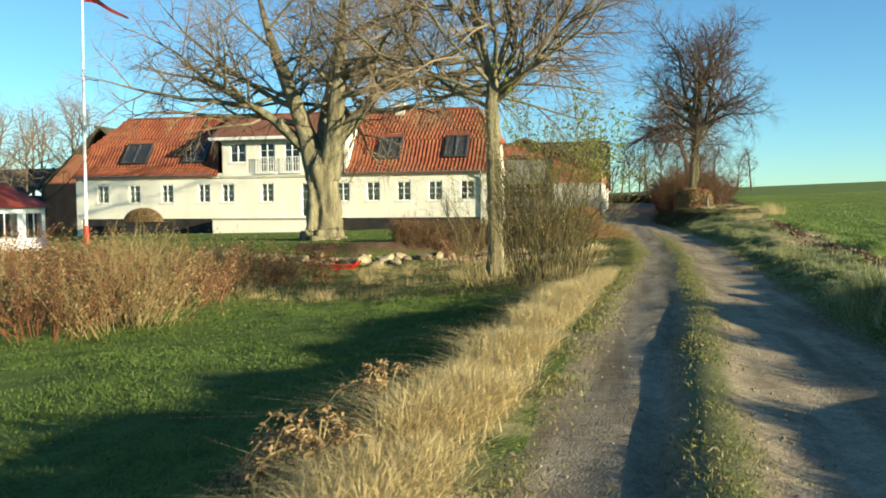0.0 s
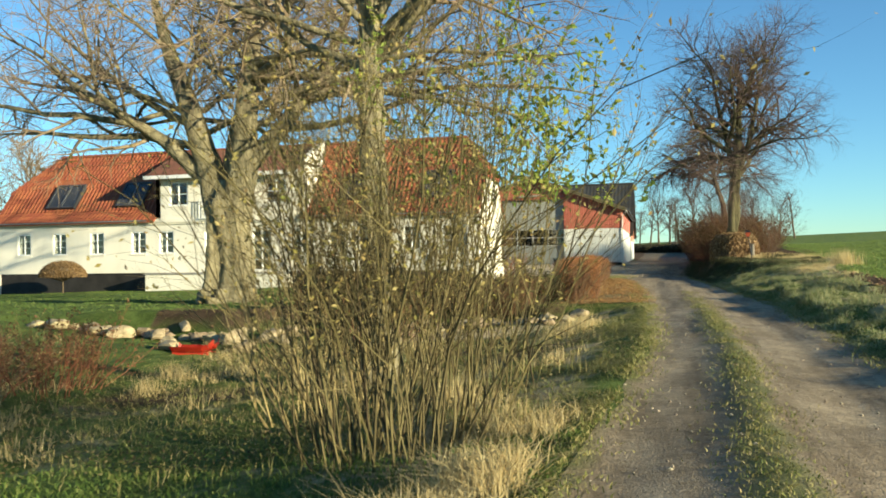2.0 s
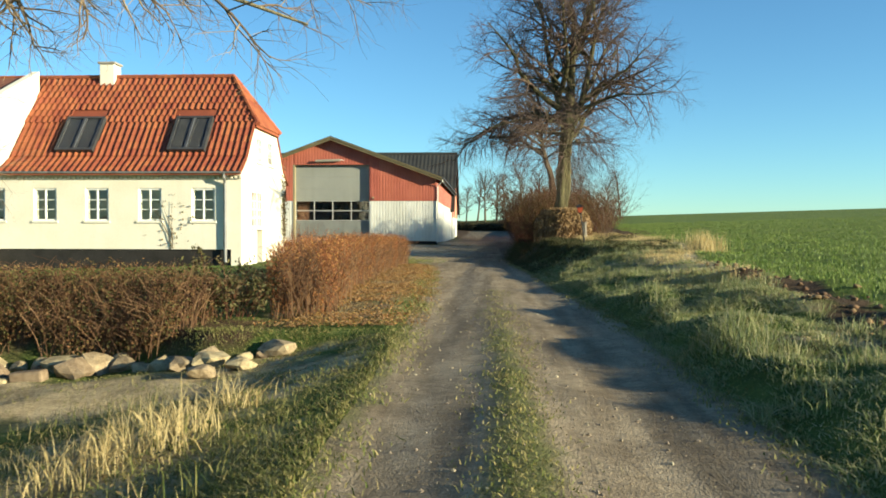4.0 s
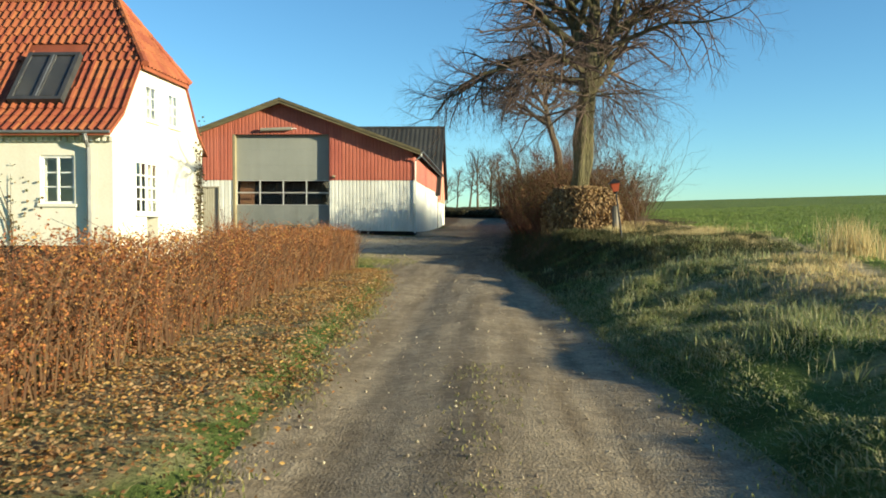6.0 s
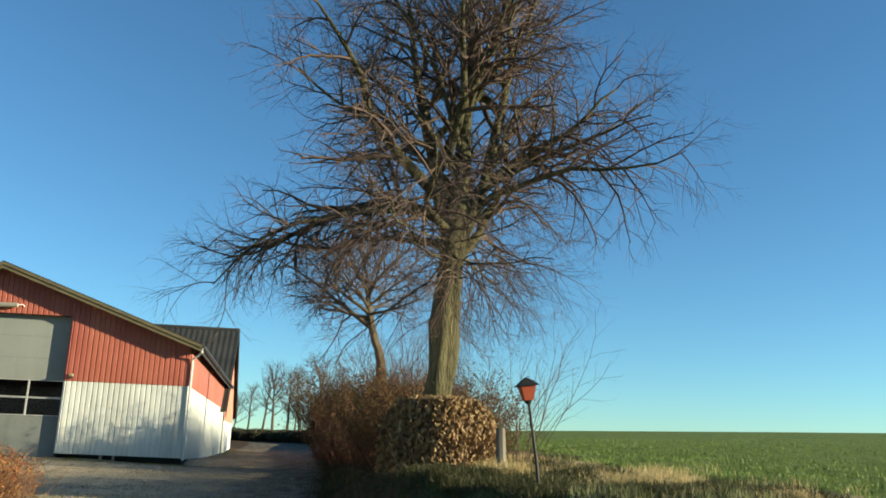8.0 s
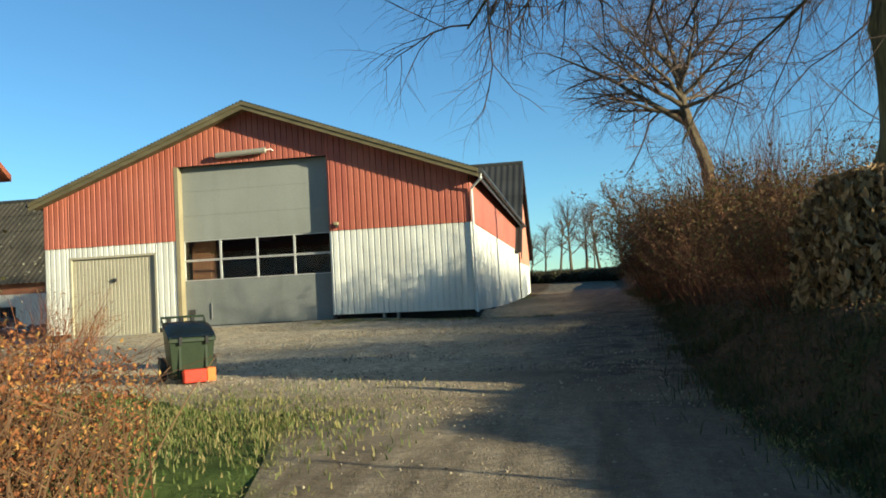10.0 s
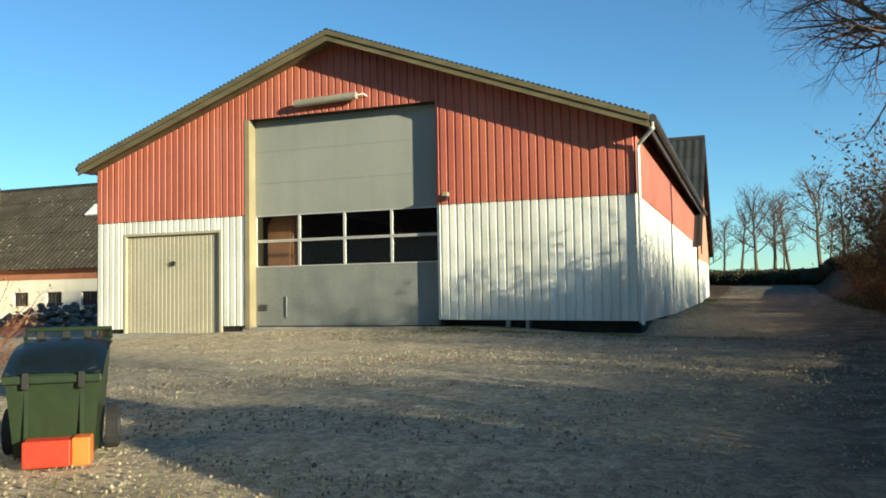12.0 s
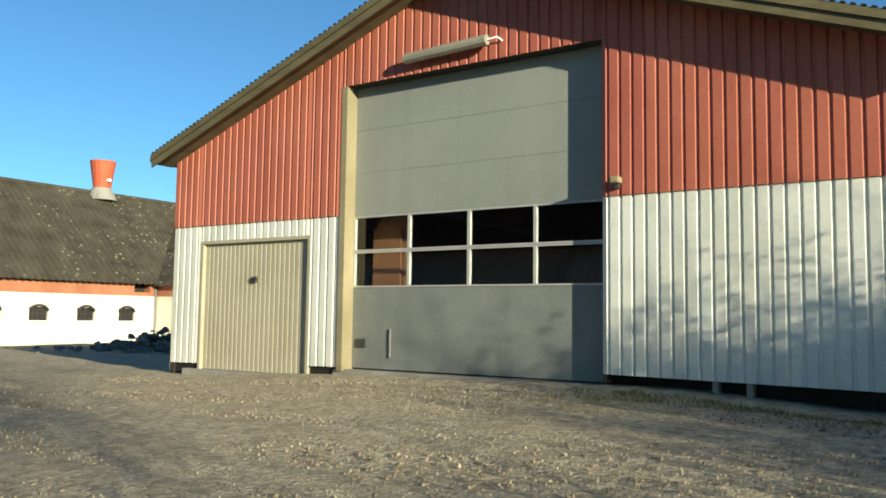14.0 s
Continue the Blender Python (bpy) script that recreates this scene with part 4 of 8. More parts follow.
# roof windows
for x0, x1 in ((-30.35, -28.65), (-26.2, -24.7), (-13.95, -12.6), (-10.0, -8.7)):
    s0, s1 = 1.12, 2.74
    (ya, za, _), (yb, zb, _) = on_slope(s0), on_slope(s1)
    ang = math.atan2(zb - za, yb - ya)
    rot = Matrix.Translation(((x0 + x1) / 2, (ya + yb) / 2, (za + zb) / 2)) @ Matrix.Rotation(ang, 4, "X") @ Matrix.Translation((0, 0, 0.05))
    w, h = x1 - x0, math.hypot(yb - ya, zb - za)
    bm = bmesh.new()
    for u0, u1, v0, v1 in ((-w / 2, w / 2, -h / 2, -h / 2 + 0.1), (-w / 2, w / 2, h / 2 - 0.1, h / 2), (-w / 2, -w / 2 + 0.1, -h / 2 + 0.1, h / 2 - 0.1), (w / 2 - 0.1, w / 2, -h / 2 + 0.1, h / 2 - 0.1), (-0.07, 0.07, -h / 2 + 0.1, h / 2 - 0.1)):
        box(bm, u0, u1, v0, v1, -0.06, 0.12)
    bm.transform(rot)
    sky_win = part("roof_window", bm, DARK_METAL, house, "dark double roof window")
    for u0, u1 in ((0.0, 0.035),):
        bm = boxed(u0, u1, -h / 2 + 0.102, h / 2 - 0.102, 0.1, 0.126)
        bm.transform(rot)
        part("glazing_bar", bm, ZINC, sky_win, "pale metal glazing bar")
    for u0, u1 in ((-w / 2 + 0.1, -0.07), (0.07, w / 2 - 0.1)):
        bm = boxed(u0, u1, -h / 2 + 0.1, h / 2 - 0.1, 0.085, 0.095)
        bm.transform(rot)
        part("pane", bm, GLASS, sky_win).visible_shadow = False
        # Near-black sheet added in place of the unlit room behind the glass.
        bm = boxed(u0, u1, -h / 2 + 0.1, h / 2 - 0.1, 0.055, 0.07)
        bm.transform(rot)
        part("dark_backing", bm, UNLIT_DARK, sky_win)

bm = boxed(-13.4, -12.85, RIDGE_Y - 0.28, RIDGE_Y + 0.28, 6.9, 7.72, bevel=0.02)
chimney = part("chimney", bm, LIMEWASH, house, "white rendered chimney")
part("chimney_cap", boxed(-13.46, -12.79, RIDGE_Y - 0.34, RIDGE_Y + 0.34, 7.722, 7.80, bevel=0.015), CONCRETE, chimney)
bm = bmesh.new()
pipe(bm, [(-31.2, RIDGE_Y, 7.2), (-31.2, RIDGE_Y, 7.65)], 0.02, 6)
pipe(bm, [(-31.7, RIDGE_Y, 7.6), (-30.4, RIDGE_Y, 7.62)], 0.015, 6)
for i in range(5):
    pipe(bm, [(-31.6 + 0.26 * i, RIDGE_Y - 0.3, 7.61), (-31.6 + 0.26 * i, RIDGE_Y + 0.3, 7.61)], 0.01, 5)
part("aerial", bm, DARK_METAL, house, "rooftop television aerial")


# ---- machine barn ----
BX0, BX1, BY, BYB, BA, BAX, BE = -12.72, -1.68, 59.11, 76.7, 6.32, -7.08, 4.16
PITCH = 0.366
WHITE_TOP = 3.15
barn = thing("machine_barn", (BAX, 68, 0.9), "large barn clad in red and white ribbed steel sheets", "barn")


def barn_top(x):
    return BA - PITCH * abs(x - BAX)


BIG = (-9.1, -5.14, 0.99, 4.99)
SMALL = (-12.03, -9.66, 0.87, 2.88)


def ribs(x0, x1, period=0.1472, deep=0.02):
    """Corner lines of a ribbed sheet of broad pans and narrow grooves: (across, proud)."""
    out, x = [], x0
    while x < x1 - 1e-6:
        for f, d in ((0.0, 0.0), (0.10, 0.0), (0.18, deep), (0.86, deep), (0.94, 0.0)):
            if x + f * period < x1 - 1e-6:
                out.append((x + f * period, d))
        x += period
    out.append((x1, 0.0))
    return out


def ribbed(line, bot, top, openings, place):
    """A ribbed sheet with a folded edge, cut by openings; place puts (across, proud, up) in the world."""
    bm = bmesh.new()
    for (a, da), (b, db) in zip(line, line[1:]):
        mid = (a + b) / 2
        segs = [(bot(a), bot(b), top(a), top(b))]
        for o0, o1, p0, p1 in openings:
            if o0 <= mid <= o1:
                nxt = []
                for z0a, z0b, z1a, z1b in segs:
                    if p0 > min(z0a, z0b) + 0.01:
                        nxt.append((z0a, z0b, min(p0, z1a), min(p0, z1b)))
                    if p1 < max(z1a, z1b) - 0.01:
                        nxt.append((max(p1, z0a), max(p1, z0b), z1a, z1b))
                segs = nxt
        for z0a, z0b, z1a, z1b in segs:
            if max(z1a - z0a, z1b - z0b) < 0.01:
                continue
            bm.faces.new([bm.verts.new(place(*c)) for c in ((a, da, z0a), (b, db, z0b), (b, db, z1b), (a, da, z1a))])
            bm.faces.new([bm.verts.new(place(*c)) for c in ((a, da - 0.012, z0a), (b, db - 0.012, z0b), (b, db, z0b), (a, da, z0a))])
    bmesh.ops.remove_doubles(bm, verts=bm.verts, dist=0.0004)
    return bm


def front_place(offset):
    return lambda u, d, z: (u, BY - offset - d, z)


def side_place(offset):
    return lambda u, d, z: (BX1 + offset + d, u, z)


doors = [BIG, SMALL]
white_foot = lambda x: float(np.interp(x, [-12.8, -12.25, -9.3, -8.95, -5.1, -1.6], [0.92, 0.93, 1.0, 1.0, 1.10, 1.06]))
for k in range(15):
    a = BX0 + k * (BX1 - BX0) / 15
    b = a + (BX1 - BX0) / 15
    line = ribs(a, b)
    for o in doors:
        for e in o[:2]:
            if a + 0.01 < e < b - 0.01:
                line = sorted(line + [(e, 0.0)])
    bm = ribbed(line, white_foot, lambda x: WHITE_TOP, [(o[0], o[1], 0.0, o[3]) for o in doors], front_place(0.0))
    if bm.verts:
        part("white_sheet", bm, WHITE_SHEET, barn)
    else:
        bm.free()
    bm = ribbed(line, lambda x: WHITE_TOP - 0.02, barn_top, [BIG], front_place(0.022))
    if bm.verts:
        part("red_sheet", bm, RED_SHEET, barn)
    else:
        bm.free()
side_foot = lambda y: float(np.interp(y, [59, 78], [1.03, 0.86]))
for k in range(17):
    a = BY - 0.02 + k * 17.2 / 17
    b = a + 17.2 / 17
    part("white_sheet", ribbed(ribs(a, b, 0.14454), side_foot, lambda y: WHITE_TOP, [], side_place(0.0)), WHITE_SHEET, barn)
    part("red_sheet", ribbed(ribs(a, b, 0.14454), lambda y: WHITE_TOP - 0.02, lambda y: BE + 0.16, [], side_place(0.022)), RED_SHEET, barn)
# Black strips added to stand for shade in the gaps under the sheets.
for a, b in ((BX0 + 0.03, SMALL[0] - 0.01), (SMALL[1] + 0.01, BIG[0] - 0.01)):
    part("gap_shade_strip", boxed(a, b, BY + 0.03, BY + 0.055, 0.55, 1.04), TAR, barn, "black strip painting the shade in the gap under the raised sheet foot")
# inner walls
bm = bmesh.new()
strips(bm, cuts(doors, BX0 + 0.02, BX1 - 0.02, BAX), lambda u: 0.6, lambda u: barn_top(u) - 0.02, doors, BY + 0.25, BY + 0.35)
part("inner_wall", bm, UNLIT_DARK, barn)
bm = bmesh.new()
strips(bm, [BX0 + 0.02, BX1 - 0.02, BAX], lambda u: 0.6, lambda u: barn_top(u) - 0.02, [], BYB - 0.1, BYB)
part("back_wall", bm, UNLIT_DARK, barn)
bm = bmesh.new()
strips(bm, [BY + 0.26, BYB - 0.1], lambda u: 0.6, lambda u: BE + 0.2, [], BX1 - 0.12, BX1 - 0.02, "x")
part("side_wall", bm, UNLIT_DARK, barn)
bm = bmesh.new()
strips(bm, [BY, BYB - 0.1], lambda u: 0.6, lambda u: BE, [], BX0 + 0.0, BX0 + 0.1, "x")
part("side_wall", bm, UNLIT_DARK, barn)
PLY = mat("orange_brown_plywood", (0.12, 0.055, 0.025), (0.21, 0.10, 0.05), 1.5, 0.7, 0.2, 20, stretch=(4, 4, 0.6))
sheet_in = thing("plywood_stack", (-8.6, BY + 0.8, 0.95), "orange-brown plywood boards standing behind the barn door", "boards")
for i in range(3):
    part("board", boxed(-9.0 + 0.02 * i, -8.5 + 0.05 * i, BY + 0.62 + 0.05 * i, BY + 0.645 + 0.05 * i, 0.951, 3.0 + 0.1 * i), PLY, sheet_in)
part("left_cladding", ribbed(ribs(BY, BYB), lambda y: 0.8, lambda y: BE, [], lambda u, d, z: (BX0 - 0.005 - d, u, z)), WHITE_SHEET, barn)
part("barn_floor", boxed(BX0 + 0.2, BX1 - 0.2, BY + 0.3, BYB - 0.2, 0.6, 0.95), CONCRETE, barn)
for x in (-3.9, -3.55, -12.68, -9.45):
    part("foundation_post", boxed(x - 0.03, x + 0.03, BY + 0.05, BY + 0.2, 0.4, 1.15), CONCRETE if x > -5 else DARK_METAL, barn)

# roof, bargeboards, gutter
OVER = 0.40
for sx in (-1, 1):
    out_ = 5.69 if sx > 0 else 5.77
    xe = BAX + sx * out_
    zr, ze = BA + 0.10, BA + 0.10 - PITCH * out_
    bm = bmesh.new()
    prism(bm, [(BAX, BY - OVER, zr - 0.06), (xe, BY - OVER, ze - 0.06), (xe, BYB + 0.3, ze - 0.06), (BAX, BYB + 0.3, zr - 0.06)],
          [(BAX, BY - OVER, zr), (xe, BY - OVER, ze), (xe, BYB + 0.3, ze), (BAX, BYB + 0.3, zr)])
    part("roof", bm, FIBRE_DARK, barn, "dark corrugated roof")
    for y_, lo_, hi_, name_, label_ in ((0.03, 0.21, 0.105, "bargeboard", "weathered olive-brown bargeboard"), (0.055, 0.10, 0.005, "verge_board", "upper weathered verge board")):
        bm = bmesh.new()
        near_, far_ = BY - OVER - y_, BY - OVER - 0.003
        prism(bm, [(BAX, near_, zr - lo_), (xe, near_, ze - lo_), (xe, far_, ze - lo_), (BAX, far_, zr - lo_)],
              [(BAX, near_, zr - hi_), (xe, near_, ze - hi_), (xe, far_, ze - hi_), (BAX, far_, zr - hi_)])
        part(name_, bm, FASCIA, barn, label_)
    bm = bmesh.new()
    prism(bm, [(BAX, BY - OVER, zr - 0.15), (xe, BY - OVER, ze - 0.15), (xe, BY - 0.02, ze - 0.15), (BAX, BY - 0.02, zr - 0.15)],
          [(BAX, BY - OVER, zr - 0.12), (xe, BY - OVER, ze - 0.12), (xe, BY - 0.02, ze - 0.12), (BAX, BY - 0.02, zr - 0.12)])
    part("soffit", bm, FASCIA, barn)
    bm = bmesh.new()
    n = 64
    for i in range(n):
        f0, f1 = i / n, (i + 0.62) / n
        x0_, x1_ = BAX + (xe - BAX) * f0, BAX + (xe - BAX) * f1
        z0_, z1_ = zr + (ze - zr) * f0, zr + (ze - zr) * f1
        prism(bm, [(x0_, BY - OVER - 0.065, z0_ + 0.001), (x1_, BY - OVER - 0.065, z1_ + 0.001), (x1_, BY - OVER + 0.3, z1_ + 0.001), (x0_, BY - OVER + 0.3, z0_ + 0.001)],
              [(x0_ + (x1_ - x0_) * 0.25, BY - OVER - 0.065, z0_ * 0.75 + z1_ * 0.25 + 0.015), (x1_ * 0.75 + x0_ * 0.25, BY - OVER - 0.065, z1_ * 0.75 + z0_ * 0.25 + 0.015), (x1_ * 0.75 + x0_ * 0.25, BY - OVER + 0.3, z1_ * 0.75 + z0_ * 0.25 + 0.015), (x0_ + (x1_ - x0_) * 0.25, BY - OVER + 0.3, z0_ * 0.75 + z1_ * 0.25 + 0.015)])
    part("verge_trim", bm, FIBRE_DARK, barn)
    bm = bmesh.new()
    gxp = xe + sx * 0.05
    pipe(bm, [(gxp, BY - OVER + 0.02, ze - 0.06), (gxp, BYB + 0.25, ze - 0.08)], 0.065, 8)
    part("gutter", bm, DARK_METAL, barn)
    if sx > 0:
        part("eave_board", boxed(xe - 0.03, xe - 0.005, BY - OVER + 0.0, BYB + 0.25, ze - 0.21, ze - 0.062), DARK_METAL, barn)
        bm = bmesh.new()
        pipe(bm, [(gxp, BY - 0.33, ze - 0.08), (gxp, BY - 0.33, ze - 0.22), (BX1 + 0.08, BY - 0.10, ze - 0.42), (BX1 + 0.07, BY - 0.075, ze - 0.55), (BX1 + 0.07, BY - 0.075, 1.0)], 0.03, 8)
        part("downpipe", bm, WHITE_SHEET, barn, "pale downpipe at the barn corner")

# sectional door
door = thing("sectional_door", (-7.12, BY + 0.155, 0.99), "big grey sectional barn door with two rows of windows", "door", kind="structure")
DY = BY + 0.18
edges = [0.99, 2.12, 3.13, 3.75, 4.37, 4.99]
x0, x1 = BIG[0] + 0.1, BIG[1]
part("lower_panel", boxed(x0, x1, DY, DY + 0.045, edges[0], edges[1] - 0.006, bevel=0.004), DOOR_LOW, door)
for a, b in zip(edges[2:], edges[3:]):
    part("panel", boxed(x0, x1, DY, DY + 0.045, a + 0.002, b, bevel=0.003), DOOR_GREY, door)
bars = np.linspace(x0, x1, 5)
for z0, z1 in ((2.12, 2.625), (2.631, 3.13)):
    bm = bmesh.new()
    box(bm, x0, x1, DY - 0.004, DY + 0.045, z0, z0 + 0.022)
    box(bm, x0, x1, DY - 0.004, DY + 0.045, z1 - 0.022, z1)
    for c in bars:
        box(bm, max(c - 0.021, x0), min(c + 0.021, x1), DY - 0.006, DY + 0.045, z0 + 0.022, z1 - 0.022)
    fr = part("window_frame", bm, ALU, door, "aluminium window bars")
    for a, b in zip(bars, bars[1:]):
        part("pane", boxed(a + 0.021, b - 0.021, DY + 0.015, DY + 0.022, z0 + 0.022, z1 - 0.022), GLASS, fr).visible_shadow = False
part("latch", boxed(-8.9, -8.74, DY - 0.03, DY - 0.002, 1.28, 1.40, bevel=0.01), DARK_METAL, door, "black door latch")
part("handle", boxed(-8.325, -8.305, DY - 0.03, DY - 0.002, 1.15, 1.55, bevel=0.008), ZINC, door)
part("door_jamb", boxed(BIG[0] - 0.0, BIG[0] + 0.1, BY - 0.04, DY + 0.05, 0.95, 4.99), JAMB, door, "yellowed timber jamb")
part("door_head", boxed(BIG[0], BIG[1], BY + 0.0, DY + 0.05, 4.992, 5.05), FIBRE_DARK, door)
part("right_reveal", boxed(BIG[1] + 0.002, BIG[1] + 0.03, BY + 0.0, DY + 0.05, 1.0, 4.99), DARK_METAL, door)

# up-and-over garage door
garage = thing("garage_door", (-10.84, BY + 0.06, 0.87), "beige ribbed up-and-over garage door, closed", "door", kind="structure")
GY = BY + 0.05
bm = ribbed(ribs(SMALL[0] + 0.05, SMALL[1] - 0.05, 0.098, 0.007), lambda x: SMALL[2] - 0.02, lambda x: SMALL[3] - 0.05, [], lambda u, d, z: (u, GY - d, z))
part("door_leaf", bm, BEIGE, garage)
bm = bmesh.new()
box(bm, SMALL[0], SMALL[0] + 0.05, BY - 0.02, GY + 0.03, SMALL[2] - 0.05, SMALL[3])
box(bm, SMALL[1] - 0.05, SMALL[1], BY - 0.02, GY + 0.03, SMALL[2] - 0.05, SMALL[3])
box(bm, SMALL[0] + 0.05, SMALL[1] - 0.05, BY - 0.02, GY + 0.03, SMALL[3] - 0.05, SMALL[3])
part("door_frame", bm, BEIGE, garage)
bm = boxed(-10.87, -10.79, GY - 0.05, GY - 0.014, 2.2, 2.3, bevel=0.01)
pipe(bm, [(-10.84, GY - 0.07, 2.27), (-10.74, GY - 0.07, 2.26)], 0.012, 6)
part("door_handle", bm, DARK_METAL, garage, "black turning handle")
part("concrete_sill", boxed(-12.3, -9.3, BY - 0.1, BY + 0.24, 0.4, 0.845, bevel=0.01), CONCRETE, barn)
part("concrete_sill", boxed(-9.2, -5.05, BY + 0.0, BY + 0.24, 0.4, 0.97, bevel=0.01), CONCRETE, barn)

# tube light and wall sensor
light = thing("strip_light", (-7.24, BY - 0.12, 5.1), "unlit tubular strip light over the barn door", "lamp")
bm = bmesh.new()
prism(bm, ring((-7.9, BY - 0.16, 5.17), 0.07, 10, axis="x"), ring((-6.62, BY - 0.16, 5.21), 0.07, 10, axis="x"))
part("tube_housing", bm, mat("grey_plastic", (0.24, 0.22, 0.17), (0.33, 0.31, 0.25), 3, 0.5, 0.03), light)
for x, z in ((-7.7, 5.176), (-6.85, 5.203)):
    part("bracket", boxed(x - 0.03, x + 0.03, BY - 0.12, BY - 0.03, z - 0.02, z + 0.02), DARK_METAL, light)
bm = bmesh.new()
pipe(bm, [(-6.62, BY - 0.16, 5.21), (-6.5, BY - 0.12, 5.24), (-6.46, BY - 0.05, 5.2)], 0.012, 5)
part("cable", bm, WHITE_PAINT, light)
sensor = thing("wall_sensor", (-4.93, BY - 0.1, 3.27), "small beige movement sensor on the barn wall", "sensor")
part("sensor_head", boxed(-4.99, -4.87, BY - 0.19, BY - 0.07, 3.25, 3.33, bevel=0.02), JAMB, sensor)
part("sensor_arm", boxed(-4.95, -4.91, BY - 0.1, BY - 0.02, 3.20, 3.25), DARK_METAL, sensor)


# ---- stables round the yard ----
def corrugated_roof(us, prof, axis, material, name, parent, deep=0.05):
    """A roof slope of corrugated sheets: us across, prof the (run, height) line up the slope, lapped in courses."""
    us = np.asarray(us)
    wave = deep * 0.5 * np.cos(np.arange(len(us)) * math.pi / 2)
    courses, n = 5, len(us)
    for c in range(courses):
        f0, f1 = c / courses, (c + 1.04) / courses if c < courses - 1 else 1.0
        verts = []
        for k, f in enumerate((f0, f1)):
            r = np.interp(f, [0, 1], [prof[0][0], prof[1][0]])
            h = np.interp(f, [0, 1], [prof[0][1], prof[1][1]]) + wave + (0.028 if k == 0 else 0.0)
            rr = np.full(n, r)
            verts.append(np.stack([us, rr, h] if axis == "x" else [rr, us, h], -1))
        i = np.arange(n - 1)
        under(arrays(name, np.concatenate(verts), [np.stack([i, i + 1, i + 1 + n, i + n], -1)], material, True), parent)


stable = thing("stable", (-20, 79, 0.9), "old stable range with white walls and a corrugated roof", "stable")
SY0, SY1, SRY, SRZ, SE, SX1 = 74.1, 84.0, 79.05, 7.45, 3.1, -1.60
bm = bmesh.new()
yard_windows = [(c - 0.45, c + 0.45, 1.27, 1.98) for c in (-31.1, -29.15, -27.15, -25.05)]
strips(bm, cuts(yard_windows, -33, BX0), lambda u: 0.3, lambda u: 2.45, yard_windows, SY0, SY0 + 0.4)
strips(bm, [-43, SX1 - 0.3], lambda u: 0.3, lambda u: 3.0, [], SY1 - 0.4, SY1)
part("white_wall", bm, LIMEWASH, stable)
part("brick_band", boxed(-33, BX0, SY0 + 0.01, SY0 + 0.4, 2.452, SE + 0.1), BRICK, stable, "red brick band under the eaves")
for c0, c1, z0, z1 in yard_windows:
    c = (c0 + c1) / 2
    bm = bmesh.new()
    arch = [(c0, SY0 + 0.12, z0), (c1, SY0 + 0.12, z0), (c1, SY0 + 0.12, z1 - 0.1), (c, SY0 + 0.12, z1), (c0, SY0 + 0.12, z1 - 0.1)]
    prism(bm, arch, [(x, y + 0.05, z) for x, y, z in arch])
    w = part("window", bm, TAR, stable, "small dark arched iron window")
    for dx in (-0.2, 0.0, 0.2):
        part("glazing_bar", boxed(c + dx - 0.012, c + dx + 0.012, SY0 + 0.09, SY0 + 0.118, z0, z1 - 0.08), DARK_METAL, w)
    bm = bmesh.new()
    prism(bm, [(c0 - 0.06, SY0 - 0.015, z1 - 0.08), (c1 + 0.06, SY0 - 0.015, z1 - 0.08), (c1 + 0.06, SY0 + 0.3, z1 - 0.12), (c0 - 0.06, SY0 + 0.3, z1 - 0.12)], [(c0 - 0.06, SY0 - 0.015, z1 + 0.03), (c1 + 0.06, SY0 - 0.015, z1 + 0.03), (c1 + 0.06, SY0 + 0.3, z1 + 0.03), (c0 - 0.06, SY0 + 0.3, z1 + 0.03)])
    part("lintel", bm, LIMEWASH, w)
gable_top = lambda y: SRZ - 0.1 - (SRZ - SE) / (SRY - SY0) * abs(y - SRY)
RED_GABLE = mat("faded_red_gable", (0.50, 0.20, 0.13), (0.62, 0.28, 0.19), 1.0, 0.7, 0.05, 20, stain=0.1)
for k in range(8):
    a = 76.32 + k * (SY1 - 76.32) / 8
    b = a + (SY1 - 76.32) / 8
    line = sorted(set(ribs(a, b, 0.25, 0.03) + ([(SRY, 0.0)] if a < SRY < b else [])))
    part("red_sheet", ribbed(line, lambda y: 2.6, gable_top, [], lambda u, d, z: (SX1 + d, u, z)), RED_GABLE, stable)
    part("white_sheet", ribbed(ribs(a, b, 0.25, 0.03), lambda y: 0.7, lambda y: 2.62, [], lambda u, d, z: (SX1 - 0.012 + d, u, z)), WHITE_SHEET, stable)
bm = bmesh.new()
strips(bm, [76.4, SRY, SY1], lambda u: 0.3, lambda u: gable_top(u) - 0.02, [], SX1 - 0.3, SX1 - 0.1, "x")
part("gable_core", bm, UNLIT_DARK, stable)
us = np.arange(-38.0, SX1 + 0.25, 0.072)
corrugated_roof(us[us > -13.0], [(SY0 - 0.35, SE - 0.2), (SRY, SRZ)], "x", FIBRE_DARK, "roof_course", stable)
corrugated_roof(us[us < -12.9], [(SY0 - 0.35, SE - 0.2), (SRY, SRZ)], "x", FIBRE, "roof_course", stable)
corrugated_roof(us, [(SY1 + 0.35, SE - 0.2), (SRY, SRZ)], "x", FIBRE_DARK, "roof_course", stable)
bm = bmesh.new()
for s in (1, -1):
    ye = SRY + s * (SRY - SY0 + 0.35)
    prism(bm, [(SX1 + 0.2, SRY, SRZ - 0.22), (SX1 + 0.2, ye, SE - 0.42), (SX1 + 0.24, ye, SE - 0.42), (SX1 + 0.24, SRY, SRZ - 0.22)],
          [(SX1 + 0.2, SRY, SRZ + 0.03), (SX1 + 0.2, ye, SE - 0.17), (SX1 + 0.24, ye, SE - 0.17), (SX1 + 0.24, SRY, SRZ + 0.03)])
